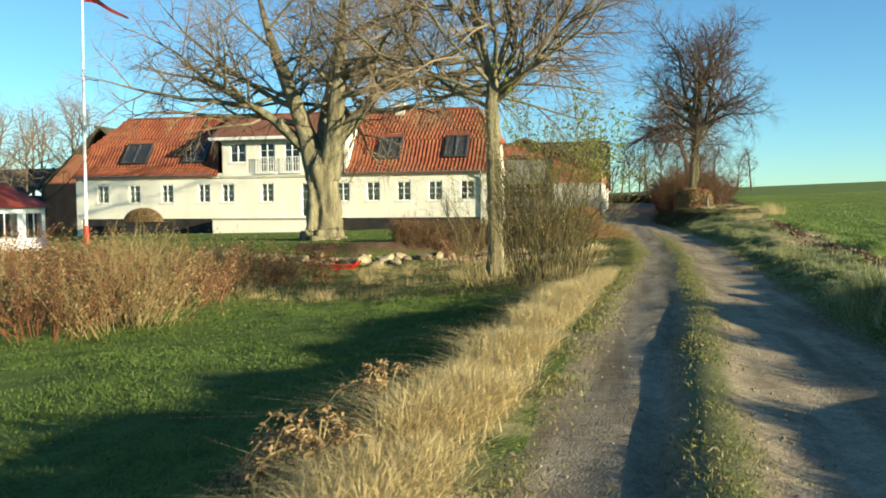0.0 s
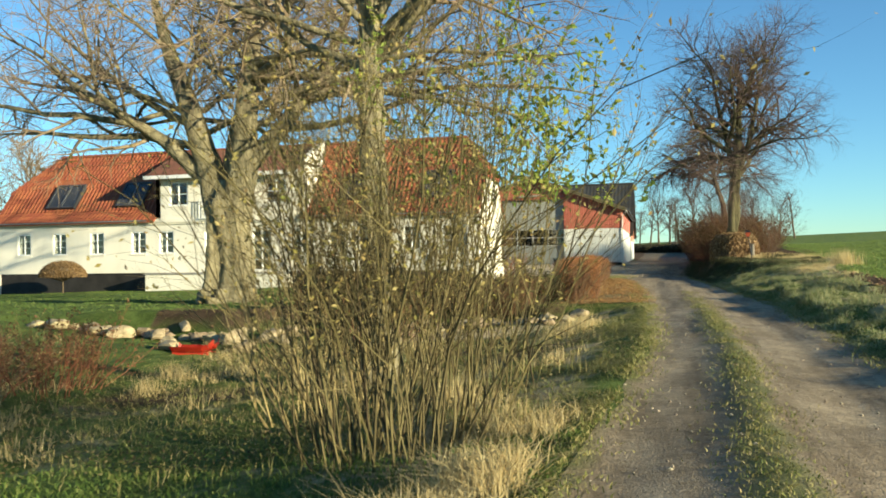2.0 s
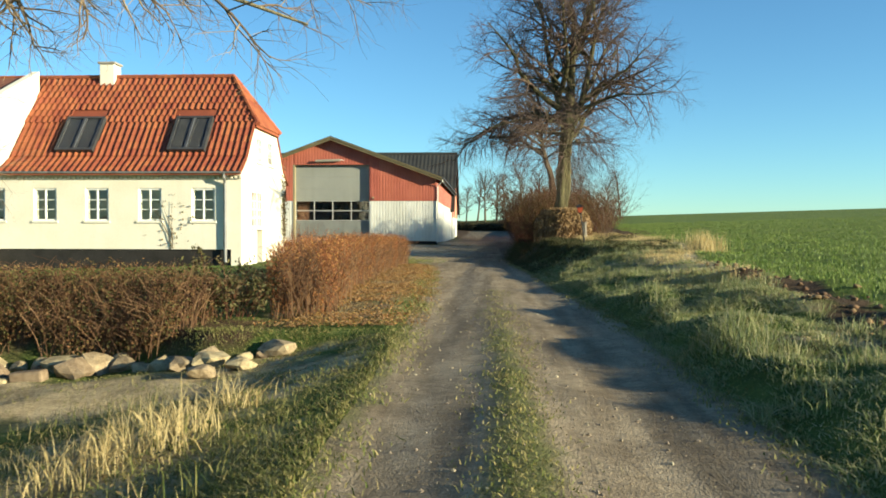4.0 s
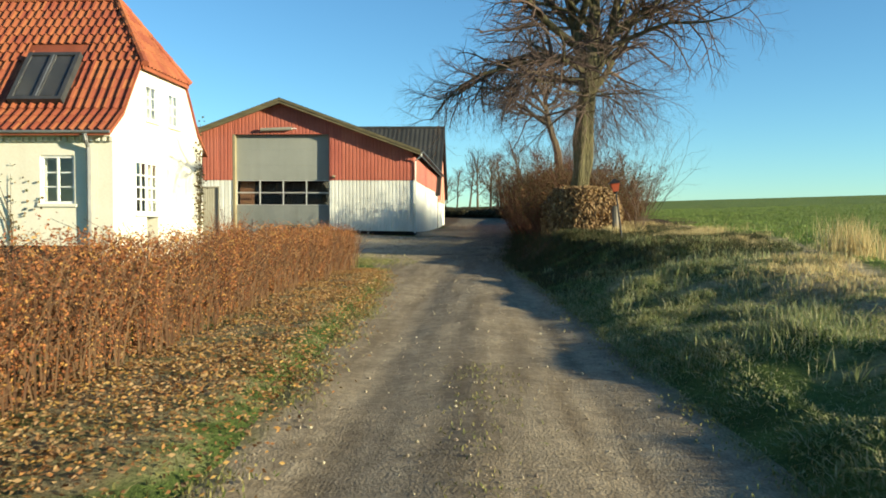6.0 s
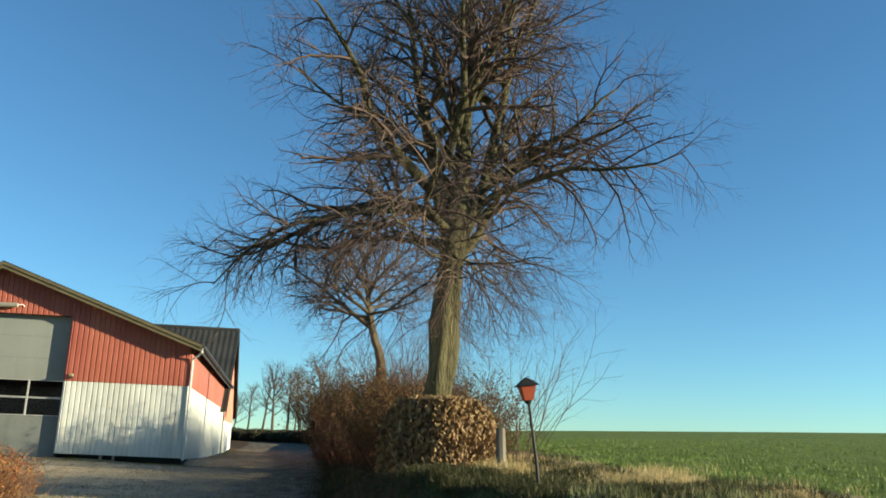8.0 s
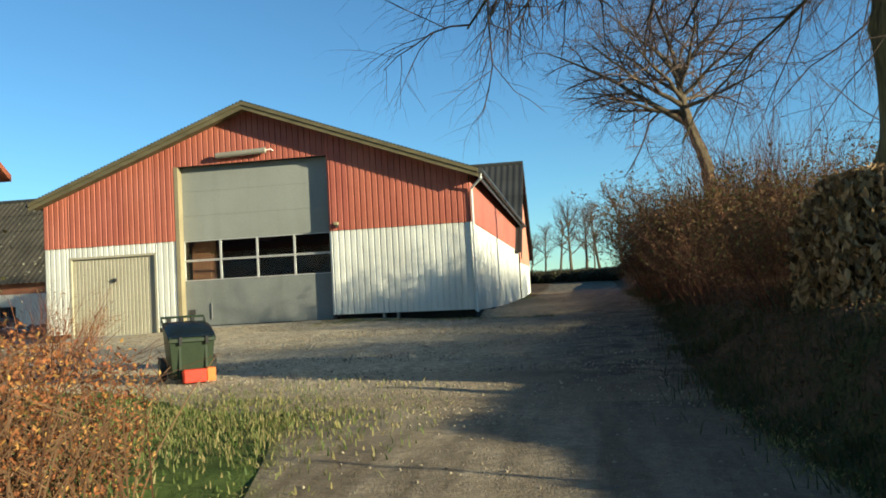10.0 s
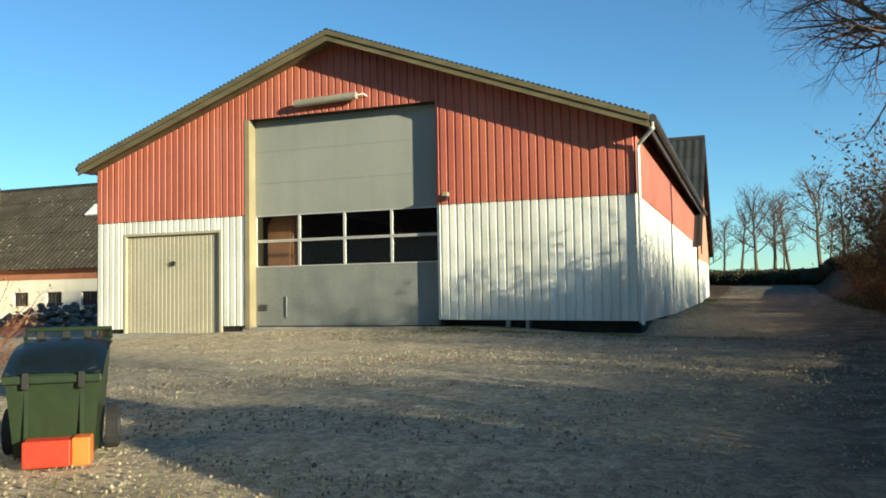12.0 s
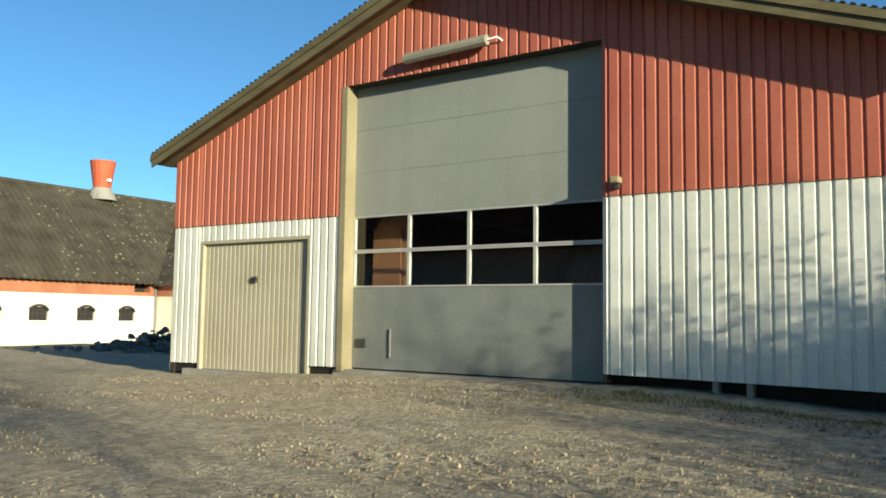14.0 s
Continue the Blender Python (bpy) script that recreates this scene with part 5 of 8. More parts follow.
part("bargeboard", bm, FIBRE_DARK, stable)
bm = bmesh.new()
pipe(bm, [(-38, SRY, SRZ + 0.0), (SX1 + 0.24, SRY, SRZ + 0.0)], 0.11, 8)
part("ridge_cap", bm, FIBRE_DARK, stable)
bm = boxed(-0.55, 0.55, -0.45, 0.45, 0.0, 0.07, bevel=0.01)
bm.transform(Matrix.Translation((-29.5, 77.2, 5.88)) @ Matrix.Rotation(math.atan2(SRZ - SE + 0.2, SRY - SY0 + 0.35), 4, "X"))
part("roof_light", bm, WHITE_PAINT, stable, "pale rooflight in the stable roof")

wing = thing("stable_wing", (-38, 66, 0.6), "old stable wing with a mossy grey roof and arched windows", "stable")
WX, WRX, WRZ, WY0 = -33.0, -38.0, 7.55, 53.5
small_windows = [56.2, 58.6, 61.0, 63.4, 66.7, 68.6, 70.65, 72.6]
holes = [(c - 0.4, c + 0.4, 1.35, 1.98) for c in small_windows] + [(72.95, 73.75, 2.62, 3.12)]
bm = bmesh.new()
strips(bm, cuts(holes, WY0, 74.1), lambda u: 0.0, lambda u: 2.45, holes[:-1], WX - 0.4, WX, "x")
strips(bm, [WY0, 84.0], lambda u: 0.0, lambda u: 3.1, [], -43.0, -42.6, "x")
part("white_wall", bm, LIMEWASH, wing)
bm = bmesh.new()
strips(bm, cuts(holes[-1:], WY0, 74.1), lambda u: 2.452, lambda u: 3.2, holes[-1:], WX - 0.4, WX - 0.01, "x")
part("brick_band", bm, BRICK, wing, "red brick band under the eaves")
# Near-black block added for the darkness behind the loft hatch.
part("loft_dark", boxed(WX - 1.2, WX - 0.42, 72.7, 74.0, 2.5, 3.2), UNLIT_DARK, wing)
bm = bmesh.new()
strips(bm, [-43.0, WRX, WX, -40, -36], lambda u: 0.0, lambda u: min(WRZ - 0.1 - (WRZ - 3.1) / 5.0 * abs(u - WRX), 5.6), [], WY0, WY0 + 0.4)
part("brick_gable", bm, BRICK, wing)
for c in small_windows:
    bm = bmesh.new()
    arch = [(WX - 0.12, c - 0.4, 1.35), (WX - 0.12, c + 0.4, 1.35), (WX - 0.12, c + 0.4, 1.86), (WX - 0.12, c, 1.96), (WX - 0.12, c - 0.4, 1.86)]
    prism(bm, arch, [(x - 0.05, y, z) for x, y, z in arch])
    w = part("window", bm, TAR, wing, "small dark arched iron window")
    bm = bmesh.new()
    for dy in (-0.2, 0.0, 0.2):
        box(bm, WX - 0.118, WX - 0.09, c + dy - 0.012, c + dy + 0.012, 1.35, 1.92)
    box(bm, WX - 0.118, WX - 0.09, c - 0.4, c + 0.4, 1.62, 1.645)
    part("glazing_bars", bm, DARK_METAL, w)
    bm = bmesh.new()
    prism(bm, [(WX - 0.3, c - 0.46, 1.86), (WX - 0.3, c + 0.46, 1.86), (WX - 0.3, c + 0.46, 2.0), (WX - 0.3, c - 0.46, 2.0)], [(WX + 0.015, c - 0.46, 1.9), (WX + 0.015, c + 0.46, 1.9), (WX + 0.015, c + 0.46, 2.0), (WX + 0.015, c - 0.46, 2.0)])
    part("lintel", bm, LIMEWASH, w)
    hood = [(c + 0.47 * math.sin(q), 1.62 + 0.40 * math.cos(q)) for q in np.linspace(-1.2, 1.2, 9)]
    inner = [(c + 0.40 * math.sin(q), 1.60 + 0.32 * math.cos(q)) for q in np.linspace(-1.2, 1.2, 9)]
    bm = bmesh.new()
    for (ya, za), (yb, zb), (yc, zc), (yd, zd) in zip(hood, hood[1:], inner[1:], inner):
        prism(bm, [(WX + 0.003, ya, za), (WX + 0.003, yb, zb), (WX + 0.003, yc, zc), (WX + 0.003, yd, zd)], [(WX + 0.04, ya, za), (WX + 0.04, yb, zb), (WX + 0.04, yc, zc), (WX + 0.04, yd, zd)])
    part("hood", bm, FIBRE_DARK, w, "dark arched hood over the window")
vs = np.arange(WY0 + 0.0, 79.05, 0.072)
corrugated_roof(vs, [(WX + 0.35, 2.95), (WRX, WRZ)], "y", FIBRE, "roof_course", wing)
corrugated_roof(vs, [(-43.35, 2.95), (WRX, WRZ)], "y", FIBRE, "roof_course", wing)
bm = bmesh.new()
pipe(bm, [(WRX, WY0 - 0.3, WRZ), (WRX, 79, WRZ)], 0.12, 8)
part("ridge_cap", bm, FIBRE, wing)
bm = bmesh.new()
pipe(bm, [(-32.95, 74.02, 3.0), (-32.95, 74.02, 0.6)], 0.05, 6)
part("downpipe", bm, ZINC, wing)
vent = thing("roof_vent", (WRX + 0.1, 74.35, WRZ), "orange flared roof ventilation stack with a pale collar", "vent")
bm = bmesh.new()
prism(bm, ring((WRX + 0.1, 74.35, WRZ + 0.25), 0.42, 16), ring((WRX + 0.1, 74.35, WRZ + 1.6), 0.62, 16))
part("chimney_pot", bm, mat("orange_pot", (0.42, 0.088, 0.04), (0.54, 0.13, 0.06), 2, 0.6, 0.05), vent)
bm = bmesh.new()
prism(bm, ring((WRX + 0.1, 74.35, WRZ - 0.35), 0.75, 16), ring((WRX + 0.1, 74.35, WRZ + 0.26), 0.45, 16))
part("collar", bm, CONCRETE, vent)
bm = bmesh.new()
prism(bm, ring((WRX + 0.72, 74.35, WRZ + 0.62), 0.09, 10, axis="x"), ring((WRX + 0.56, 74.35, WRZ + 0.62), 0.09, 10, axis="x"))
part("vent_hole", bm, WHITE_PAINT, vent)

annex = thing("lean_to_shed", (-46, 54, 0.2), "low dark shed behind the farmhouse", "shed")
part("shed_wall", boxed(-49.5, -43.2, 52.5, 57, -0.3, 2.6), mat("blue_grey_boards", (0.10, 0.11, 0.13), (0.17, 0.18, 0.20), 2, 0.8, 0.2), annex)
bm = bmesh.new()
prism(bm, [(-49.9, 52.0, 2.5), (-43.1, 52.0, 2.5), (-43.1, 57.2, 4.7), (-49.9, 57.2, 4.7)], [(-49.9, 52.0, 2.62), (-43.1, 52.0, 2.62), (-43.1, 57.2, 4.82), (-49.9, 57.2, 4.82)])
part("shed_roof", bm, FIBRE_DARK, annex)


# ---- trees and shrubs ----
class Wood:
    """Gathers tapered round branches into arrays."""

    def __init__(self):
        self.v, self.q, self.n = [], [], 0

    def tube(self, pts, radii, sides):
        pts = np.asarray(pts, dtype=float)
        d = np.gradient(pts, axis=0)
        d /= np.linalg.norm(d, axis=1)[:, None] + 1e-9
        ref = np.where(np.abs(d[:, 2:3]) < 0.9, np.array([[0.2, 0.1, 1.0]]), np.array([[1.0, 0.2, 0.0]]))
        u = np.cross(d, ref)
        u /= np.linalg.norm(u, axis=1)[:, None] + 1e-9
        w = np.cross(d, u)
        a = np.arange(sides) * 2 * math.pi / sides
        r = np.asarray(radii)[:, None, None]
        self.v.append((pts[:, None] + (u[:, None] * np.cos(a)[None, :, None] + w[:, None] * np.sin(a)[None, :, None]) * r).reshape(-1, 3))
        k = len(pts)
        i = (np.arange(k - 1)[:, None] * sides + np.arange(sides)[None]) + self.n
        j = (np.arange(k - 1)[:, None] * sides + (np.arange(sides)[None] + 1) % sides) + self.n
        self.q.append(np.stack([i, j, j + sides, i + sides], -1).reshape(-1, 4))
        self.n += k * sides

    def mesh(self, name, material, shade=True):
        return arrays(name, np.concatenate(self.v), [np.concatenate(self.q)], material, shade)


def unit(v):
    return v / (np.linalg.norm(v) + 1e-9)


def branch(rng, woods, p, d, length, r0, level, spec):
    """One branch and all that grows from it. spec: for each level segs, sides, wob, up, kids, len, angle."""
    s = spec[level]
    pts, dirs = [np.array(p, dtype=float)], [unit(np.array(d, dtype=float))]
    for i in range(s["segs"]):
        nd = unit(dirs[-1] + rng.normal(0, s["wob"], 3) + np.array([0, 0, s["up"]]))
        pts.append(pts[-1] + nd * length / s["segs"])
        dirs.append(nd)
    k = len(pts)
    radii = r0 * np.linspace(1, (0.12 if r0 > 0.06 else 0.3) if level + 1 < len(spec) else 0.3, k)
    woods[min(level, len(woods) - 1)].tube(pts, radii, s["sides"])
    if level + 1 >= len(spec):
        return
    c = spec[level + 1]
    phi = rng.uniform(0, 6.28)
    count = max(2, int(round(s["kids"] * rng.uniform(0.8, 1.2))))
    for n in range(count):
        f = s.get("from", 0.2) + (1 - s.get("from", 0.2)) * (n + rng.uniform(0.2, 0.9)) / count
        x = min(f, 0.999) * (k - 1)
        i = int(x)
        q = pts[i] + (pts[i + 1] - pts[i]) * (x - i)
        pd = dirs[i + 1]
        phi += 2.4 + rng.normal(0, 0.4)
        side = unit(np.cross(pd, np.array([0.31, 0.22, 0.92]) if abs(pd[2]) < 0.9 else np.array([1.0, 0.0, 0.1])))
        other = np.cross(pd, side)
        ang = radians(c["angle"]) * rng.uniform(0.7, 1.25)
        nd = pd * math.cos(ang) + (side * math.cos(phi) + other * math.sin(phi)) * math.sin(ang)
        r = min(radii[i] * 0.62, c.get("r", 9))
        branch(rng, woods, q, nd, c["len"] * (1.15 - 0.6 * f) * rng.uniform(0.7, 1.25), r, level + 1, spec)


def tree_spec(l2, l3, l4, kids=(8, 8, 6), up=0.02, twig_r=0.011, droop=-0.01, l1_up=0.05):
    return [dict(segs=8, sides=8, wob=0.13, up=l1_up, kids=kids[0], **{"from": 0.18}),
            dict(segs=5, sides=5, wob=0.14, up=up, kids=kids[1], len=l2, angle=48, r=0.075),
            dict(segs=4, sides=4, wob=0.17, up=up * 0.5, kids=kids[2], len=l3, angle=46, r=0.03),
            dict(segs=3, sides=3, wob=0.20, up=droop, kids=0, len=l4, angle=42, r=twig_r)]


def stem(rng, wood, line, radii, rings, sides, knobs, grooves=0.0):
    """A thick trunk or stem along a line, with flutes and swellings."""
    line = np.array(line, dtype=float)
    fine = np.linspace(0, len(line) - 1, rings)
    pts = np.stack([np.interp(fine, np.arange(len(line)), line[:, i]) for i in range(3)], -1)
    pts[1:-1] = (pts[:-2] + 2 * pts[1:-1] + pts[2:]) / 4
    rr = np.interp(fine, np.arange(len(line)), radii)
    pts[1:-1, :2] += rng.normal(0, 0.012, (rings - 2, 2))
    wood.tube(pts, rr, sides)
    v = wood.v[-1].reshape(rings, sides, 3)
    a = np.arange(sides) * 2 * math.pi / sides
    u, w = np.cos(a)[None, :] * 1.6, np.sin(a)[None, :] * 1.6 + 0.9 * np.arange(rings)[:, None] * 0.35
    swell = 0.10 * np.sin(a * 5 + 1)[None] * np.linspace(1.3, 0.4, rings)[:, None] + 0.05 * np.sin(a * 3)[None] + knobs * uneven(u + 7, w, 31) + 0.6 * knobs * uneven(2.3 * u, 2.1 * w, 32)
    for i, a0 in enumerate((0.25, 1.05, 1.95, 2.75, 3.7, 4.35, 5.3)):
        away = (a[None] - a0 - 0.22 * np.sin(0.23 * np.arange(rings) + 1.7 * i)[:, None] + math.pi) % (2 * math.pi) - math.pi
        swell = swell - grooves * (0.7 + 0.5 * math.sin(2.6 * i)) * np.exp(-(away / 0.17) ** 2) * np.linspace(1.0, 0.75, rings)[:, None]
    wood.v[-1] = (pts[:, None] + (v - pts[:, None]) * (1 + swell)[..., None]).reshape(-1, 3)
    return pts


def tree(name, base, trunk_line, trunk_r, limbs, spec, seed, bark, twig, label, stems=(), skirt=(), skirt_spec=None, grooves=0.0, knobs=0.09):
    """trunk_line: points up the trunk; limbs: (start share, heading, rise, length, radius, and which stem: 0 is the trunk)."""
    rng = np.random.default_rng(seed)
    t = thing(name, base, label, "tree")
    wood, twigs = Wood(), Wood()
    big = trunk_r[0] > 0.2
    lines = [stem(rng, wood, np.array(trunk_line) + np.array(base), trunk_r, 34 if big else 14, (44 if grooves else 24) if big else 12, knobs, grooves)]
    for line, radii in stems:
        lines.append(stem(rng, wood, np.array(line) + np.array(base), radii, 22, 14, 0.08))
    for share, heading, rise, length, r, *which in [*limbs, *skirt]:
        grows = spec if (share, heading, rise, length, r, *which) in limbs else skirt_spec
        pts = lines[which[0] if which else 0]
        x = share * (len(pts) - 1)
        i = min(int(x), len(pts) - 2)
        p = pts[i] + (pts[i + 1] - pts[i]) * (x - i)
        h, e = radians(heading), radians(rise)
        branch(rng, (wood, twigs), p, (math.cos(h) * math.cos(e), math.sin(h) * math.cos(e), math.sin(e)), length, r, 0, grows)
    under(wood.mesh("trunk", bark), t)
    under(twigs.mesh("crown", twig, False), t, "bare fine winter twigs")
    return t


rng0 = np.random.default_rng(5)

# old forked tree on the lawn
b = (-11.72, 30.0, ground_z(-11.72, 30.0) - 0.1)
stems = [([(-0.22, 0, 2.5), (-0.55, 0, 3.9), (-1.1, -0.1, 5.6), (-2.0, 0.1, 7.6), (-2.7, 0.3, 9.8)], [0.46, 0.38, 0.30, 0.20, 0.08]),
         ([(0.2, 0, 2.5), (0.5, 0, 4.0), (0.75, -0.2, 6.0), (0.95, -0.1, 8.2), (1.0, 0.1, 10.6)], [0.48, 0.40, 0.30, 0.20, 0.08]),
         ([(0.45, 0, 3.8), (1.5, 0.3, 5.0), (2.8, 0.5, 6.6), (3.9, 0.6, 9.0)], [0.30, 0.24, 0.17, 0.07]),
         ([(-0.1, 0.2, 2.9), (-0.15, 0.9, 5.0), (0.0, 1.6, 7.2), (0.2, 2.0, 9.8)], [0.36, 0.28, 0.19, 0.07]),
         ([(-0.4, 0, 3.4), (-1.8, -0.4, 4.8), (-3.4, -0.8, 5.8), (-5.2, -1.0, 7.0)], [0.24, 0.18, 0.12, 0.05])]
limbs = [(0.55, 348, 10, 9.6, 0.15, 2), (0.60, 336, 12, 9.2, 0.14, 2), (0.5, 3, 10, 9.0, 0.13, 3), (0.55, 320, 10, 8.6, 0.12, 2), (0.65, 350, 16, 8.4, 0.12, 3), (0.35, 354, 4, 9.5, 0.12, 3), (0.45, 342, 2, 10.0, 0.13, 2), (0.7, 330, 8, 8.5, 0.11, 2), (0.35, 196, 16, 7.5, 0.13, 1), (0.45, 178, 22, 7.5, 0.13, 1), (0.5, 215, 14, 6.5, 0.11, 5), (0.6, 165, 18, 6.0, 0.10, 5), (0.45, 75, 12, 8.4, 0.12, 4), (0.4, 98, 10, 8.6, 0.12, 4), (0.55, 60, 10, 8.0, 0.11, 3), (0.5, 115, 12, 8.2, 0.11, 1), (0.6, 86, 20, 7.8, 0.10, 4)]
for i, (k, n) in enumerate(((1, 7), (2, 7), (3, 7), (4, 7), (5, 6))):
    for j in range(n):
        f = (j + 0.5) / n
        limbs.append((0.35 + 0.63 * f, (137.5 * (j + 3 * i) + 40) % 360, 18 + 40 * f + rng0.uniform(-8, 8), 4.6 - 1.6 * f, 0.10 - 0.045 * f, k))
tree("old_tree", b, [(0, 0, 0), (0.02, 0, 0.5), (0, 0, 1.8), (-0.02, 0, 2.9), (0, 0, 3.6)], [0.98, 0.74, 0.62, 0.64, 0.30], limbs, tree_spec(2.3, 1.2, 0.75, (8, 7, 6), -0.015, 0.007, -0.09, 0.0), 11, BARK, TWIG, "massive old bare tree with a forked mossy trunk on the lawn", stems, grooves=0.3)

# slender tree beside the track
b = (-3.0, 18.0, 0.31)
limbs = [(0.97, 10, 74, 5.5, 0.085), (0.97, 200, 76, 5.6, 0.08), (0.9, 100, 66, 5.0, 0.07), (0.9, 280, 60, 4.8, 0.07), (0.84, 0, 38, 3.8, 0.06), (0.82, 175, 30, 3.6, 0.055), (0.95, 150, 60, 5.0, 0.065),
         (0.93, 335, 42, 4.6, 0.06), (0.88, 40, 40, 4.4, 0.06), (0.84, 350, 36, 3.6, 0.05), (0.88, 12, 36, 4.2, 0.055), (0.92, 30, 34, 4.4, 0.05), (0.9, 330, 34, 4.2, 0.05), (0.9, 190, 24, 4.4, 0.05), (0.95, 230, 40, 4.6, 0.05)]
tree("garden_tree", b, [(0, 0, -0.6), (0, 0, 0.4), (-0.04, 0, 2.0), (-0.08, 0.02, 3.2), (-0.05, 0, 4.2)], [0.25, 0.175, 0.165, 0.16, 0.13], limbs, tree_spec(2.0, 1.05, 0.6, (9, 8, 6), -0.01, 0.006, -0.05), 23, BARK, TWIG, "slender bare tree with upright stems beside the track")

# round tree at the top of the bank
b = (3.7, 47.95, ground_z(3.7, 47.95) - 0.05)
rng1 = np.random.default_rng(9)
limbs, skirt = [], []
for i in range(24):
    f, which = i / 23, i % 3
    turn_ = (i * 137.5 + 20) % 360
    east = 0.5 + 0.5 * math.cos(radians(turn_))
    share = 0.60 + 0.36 * f if which == 0 else 0.12 + 0.8 * f
    (skirt if f < 0.5 else limbs).append((share, turn_, 14 + 46 * f + 18 * east * (1 - f) + rng1.uniform(-8, 8), (4.45 - 1.1 * f) * (1.0 - 0.2 * east * (1 - 0.6 * f)) * rng1.uniform(0.88, 1.1), (0.105 - 0.055 * f) * rng1.uniform(0.75, 1.3), which))
for i in range(9):
    limbs.append((0.66 + 0.03 * i, 40 * i + 15, 38 + 3 * i, 4.0 - 0.1 * i, 0.06, 0))
skirt += [(0.70, 188, 14, 4.9, 0.09, 0), (0.66, 206, 10, 4.8, 0.085, 0), (0.3, 10, 38, 3.5, 0.08, 2), (0.64, 165, 4, 4.6, 0.07, 0)]
for i in range(14):
    turn_ = (i * 137.5 + 70) % 360
    skirt.append((0.58 + 0.10 * i / 13, turn_, rng1.uniform(-34, 14), rng1.uniform(2.6, 4.3) * (0.82 - 0.24 * math.cos(radians(turn_))), rng1.uniform(0.018, 0.034)))
crown_spec = tree_spec(2.0, 1.0, 0.5, (11, 7, 5), 0.01, 0.0042, -0.04, 0.005)
for row_, bend in zip(crown_spec, (0.17, 0.2, 0.24, 0.28)):
    row_["wob"] = bend
skirt_spec = tree_spec(1.75, 0.9, 0.5, (11, 7, 5), -0.10, 0.0042, -0.16, -0.005)
skirt_spec[0]["wob"] = 0.17
tree("bank_tree", b, [(0, 0, 0), (-0.02, 0, 1.0), (0.07, 0, 2.0), (0.1, 0, 3.0), (0.24, 0, 4.2), (0.36, 0, 6.0), (0.4, 0, 8.2)], [0.30, 0.25, 0.25, 0.23, 0.26, 0.13, 0.05], limbs, crown_spec, 31, BARK_MOSS, TWIG_DARK, "round-crowned bare tree on the field bank",
     [([(0.2, 0, 3.9), (-0.1, 0.1, 5.2), (-0.55, 0.2, 7.2), (-0.8, 0.3, 9.0)], [0.17, 0.13, 0.08, 0.03]), ([(0.26, 0, 4.0), (0.75, -0.1, 5.2), (1.1, -0.1, 7.0), (1.5, 0, 8.8)], [0.17, 0.12, 0.08, 0.03])], skirt, skirt_spec, knobs=0.2)

# gnarled orchard tree further along the bank, leaning over the lane
b = (4.8, 63.4, ground_z(4.8, 63.4) - 0.05)
limbs = [(0.70, 186, 22, 4.7, 0.10), (0.80, 205, 30, 3.4, 0.08), (0.76, 160, 28, 3.2, 0.07)]
limbs += [(0.78 + 0.21 * i / 11, (i * 137.5 + 170) % 360, 15 + 55 * i / 11, 3.0, 0.065) for i in range(12)]
tree("orchard_tree", b, [(0, 0, 0), (-0.12, 0, 1.6), (-0.35, 0, 3.2), (-0.75, 0, 4.4), (-0.95, 0.1, 5.8)], [0.24, 0.19, 0.16, 0.13, 0.07], limbs, tree_spec(1.7, 0.95, 0.5, (9, 7, 5), -0.03, 0.008, -0.05, -0.02), 41, BARK_DARK, TWIG_DARK, "gnarled bare orchard tree above the hedge")


def plain_tree(name, base, height, radius, seed, twig, label, group, upright=0.6):
    rng = np.random.default_rng(seed)
    limbs = [(0.35 + 0.63 * i / 10, (i * 137.5) % 360, 20 + 60 * upright * i / 10 + 10, radius * (1 - 0.5 * i / 10), 0.05) for i in range(11)]
    t = tree(name, base, [(0, 0, 0), (0.05, 0, height * 0.3), (-0.05, 0.05, height * 0.6), (0, 0, height * 0.85)], [0.13, 0.1, 0.07, 0.03], limbs, tree_spec(radius * 0.45, radius * 0.22, radius * 0.12, (6, 5, 3), 0.03, 0.014), seed, BARK_DARK, twig, label)
    tagged(t, group=group)
    return t


far_tree = plain_tree("far_tree", (-4.0, 108.0, ground_z(-4, 108) - 0.1), 6.2, 2.0, 51, TWIG_DARK, "thin bare tree on the far rise", "far trees", 0.55)
far_tree_b = plain_tree("far_tree", (0.6, 104.0, ground_z(0.6, 104) - 0.1), 5.6, 2.9, 57, TWIG_DARK, "crooked bare tree on the far rise", "far trees", 0.3)
for j, (x, y, k, r) in enumerate(((-1.6, 112, 0.75, 40), (1.9, 107, 0.95, 100), (3.2, 115, 1.0, 160), (4.4, 102, 1.05, 220), (7.0, 114, 1.05, 280), (8.6, 104, 0.9, 10), (11.5, 112, 0.9, 70), (14.0, 109, 0.8, 130), (17, 118, 1.0, 200), (-7, 114, 0.8, 250), (-10.5, 111, 0.9, 300), (-2.6, 106, 0.6, 10), (2.6, 110, 0.6, 70), (5.6, 110, 0.65, 190), (-0.4, 118, 0.9, 330))):
    kind_ = (far_tree, far_tree_b)[j % 2]
    kind_.scale = (k, k, k)
    copy_thing(kind_, pose(x, y, ground_z(x, y) - 0.1, 0, (4, -5, 7)[j % 3], r))
far_tree.scale = far_tree_b.scale = (1, 1, 1)
garden_far = plain_tree("background_tree", (-47.0, 48.0, ground_z(-47, 48) - 0.1), 7.5, 4.0, 61, TWIG, "bare tree behind the farm buildings", "background trees", 0.7)
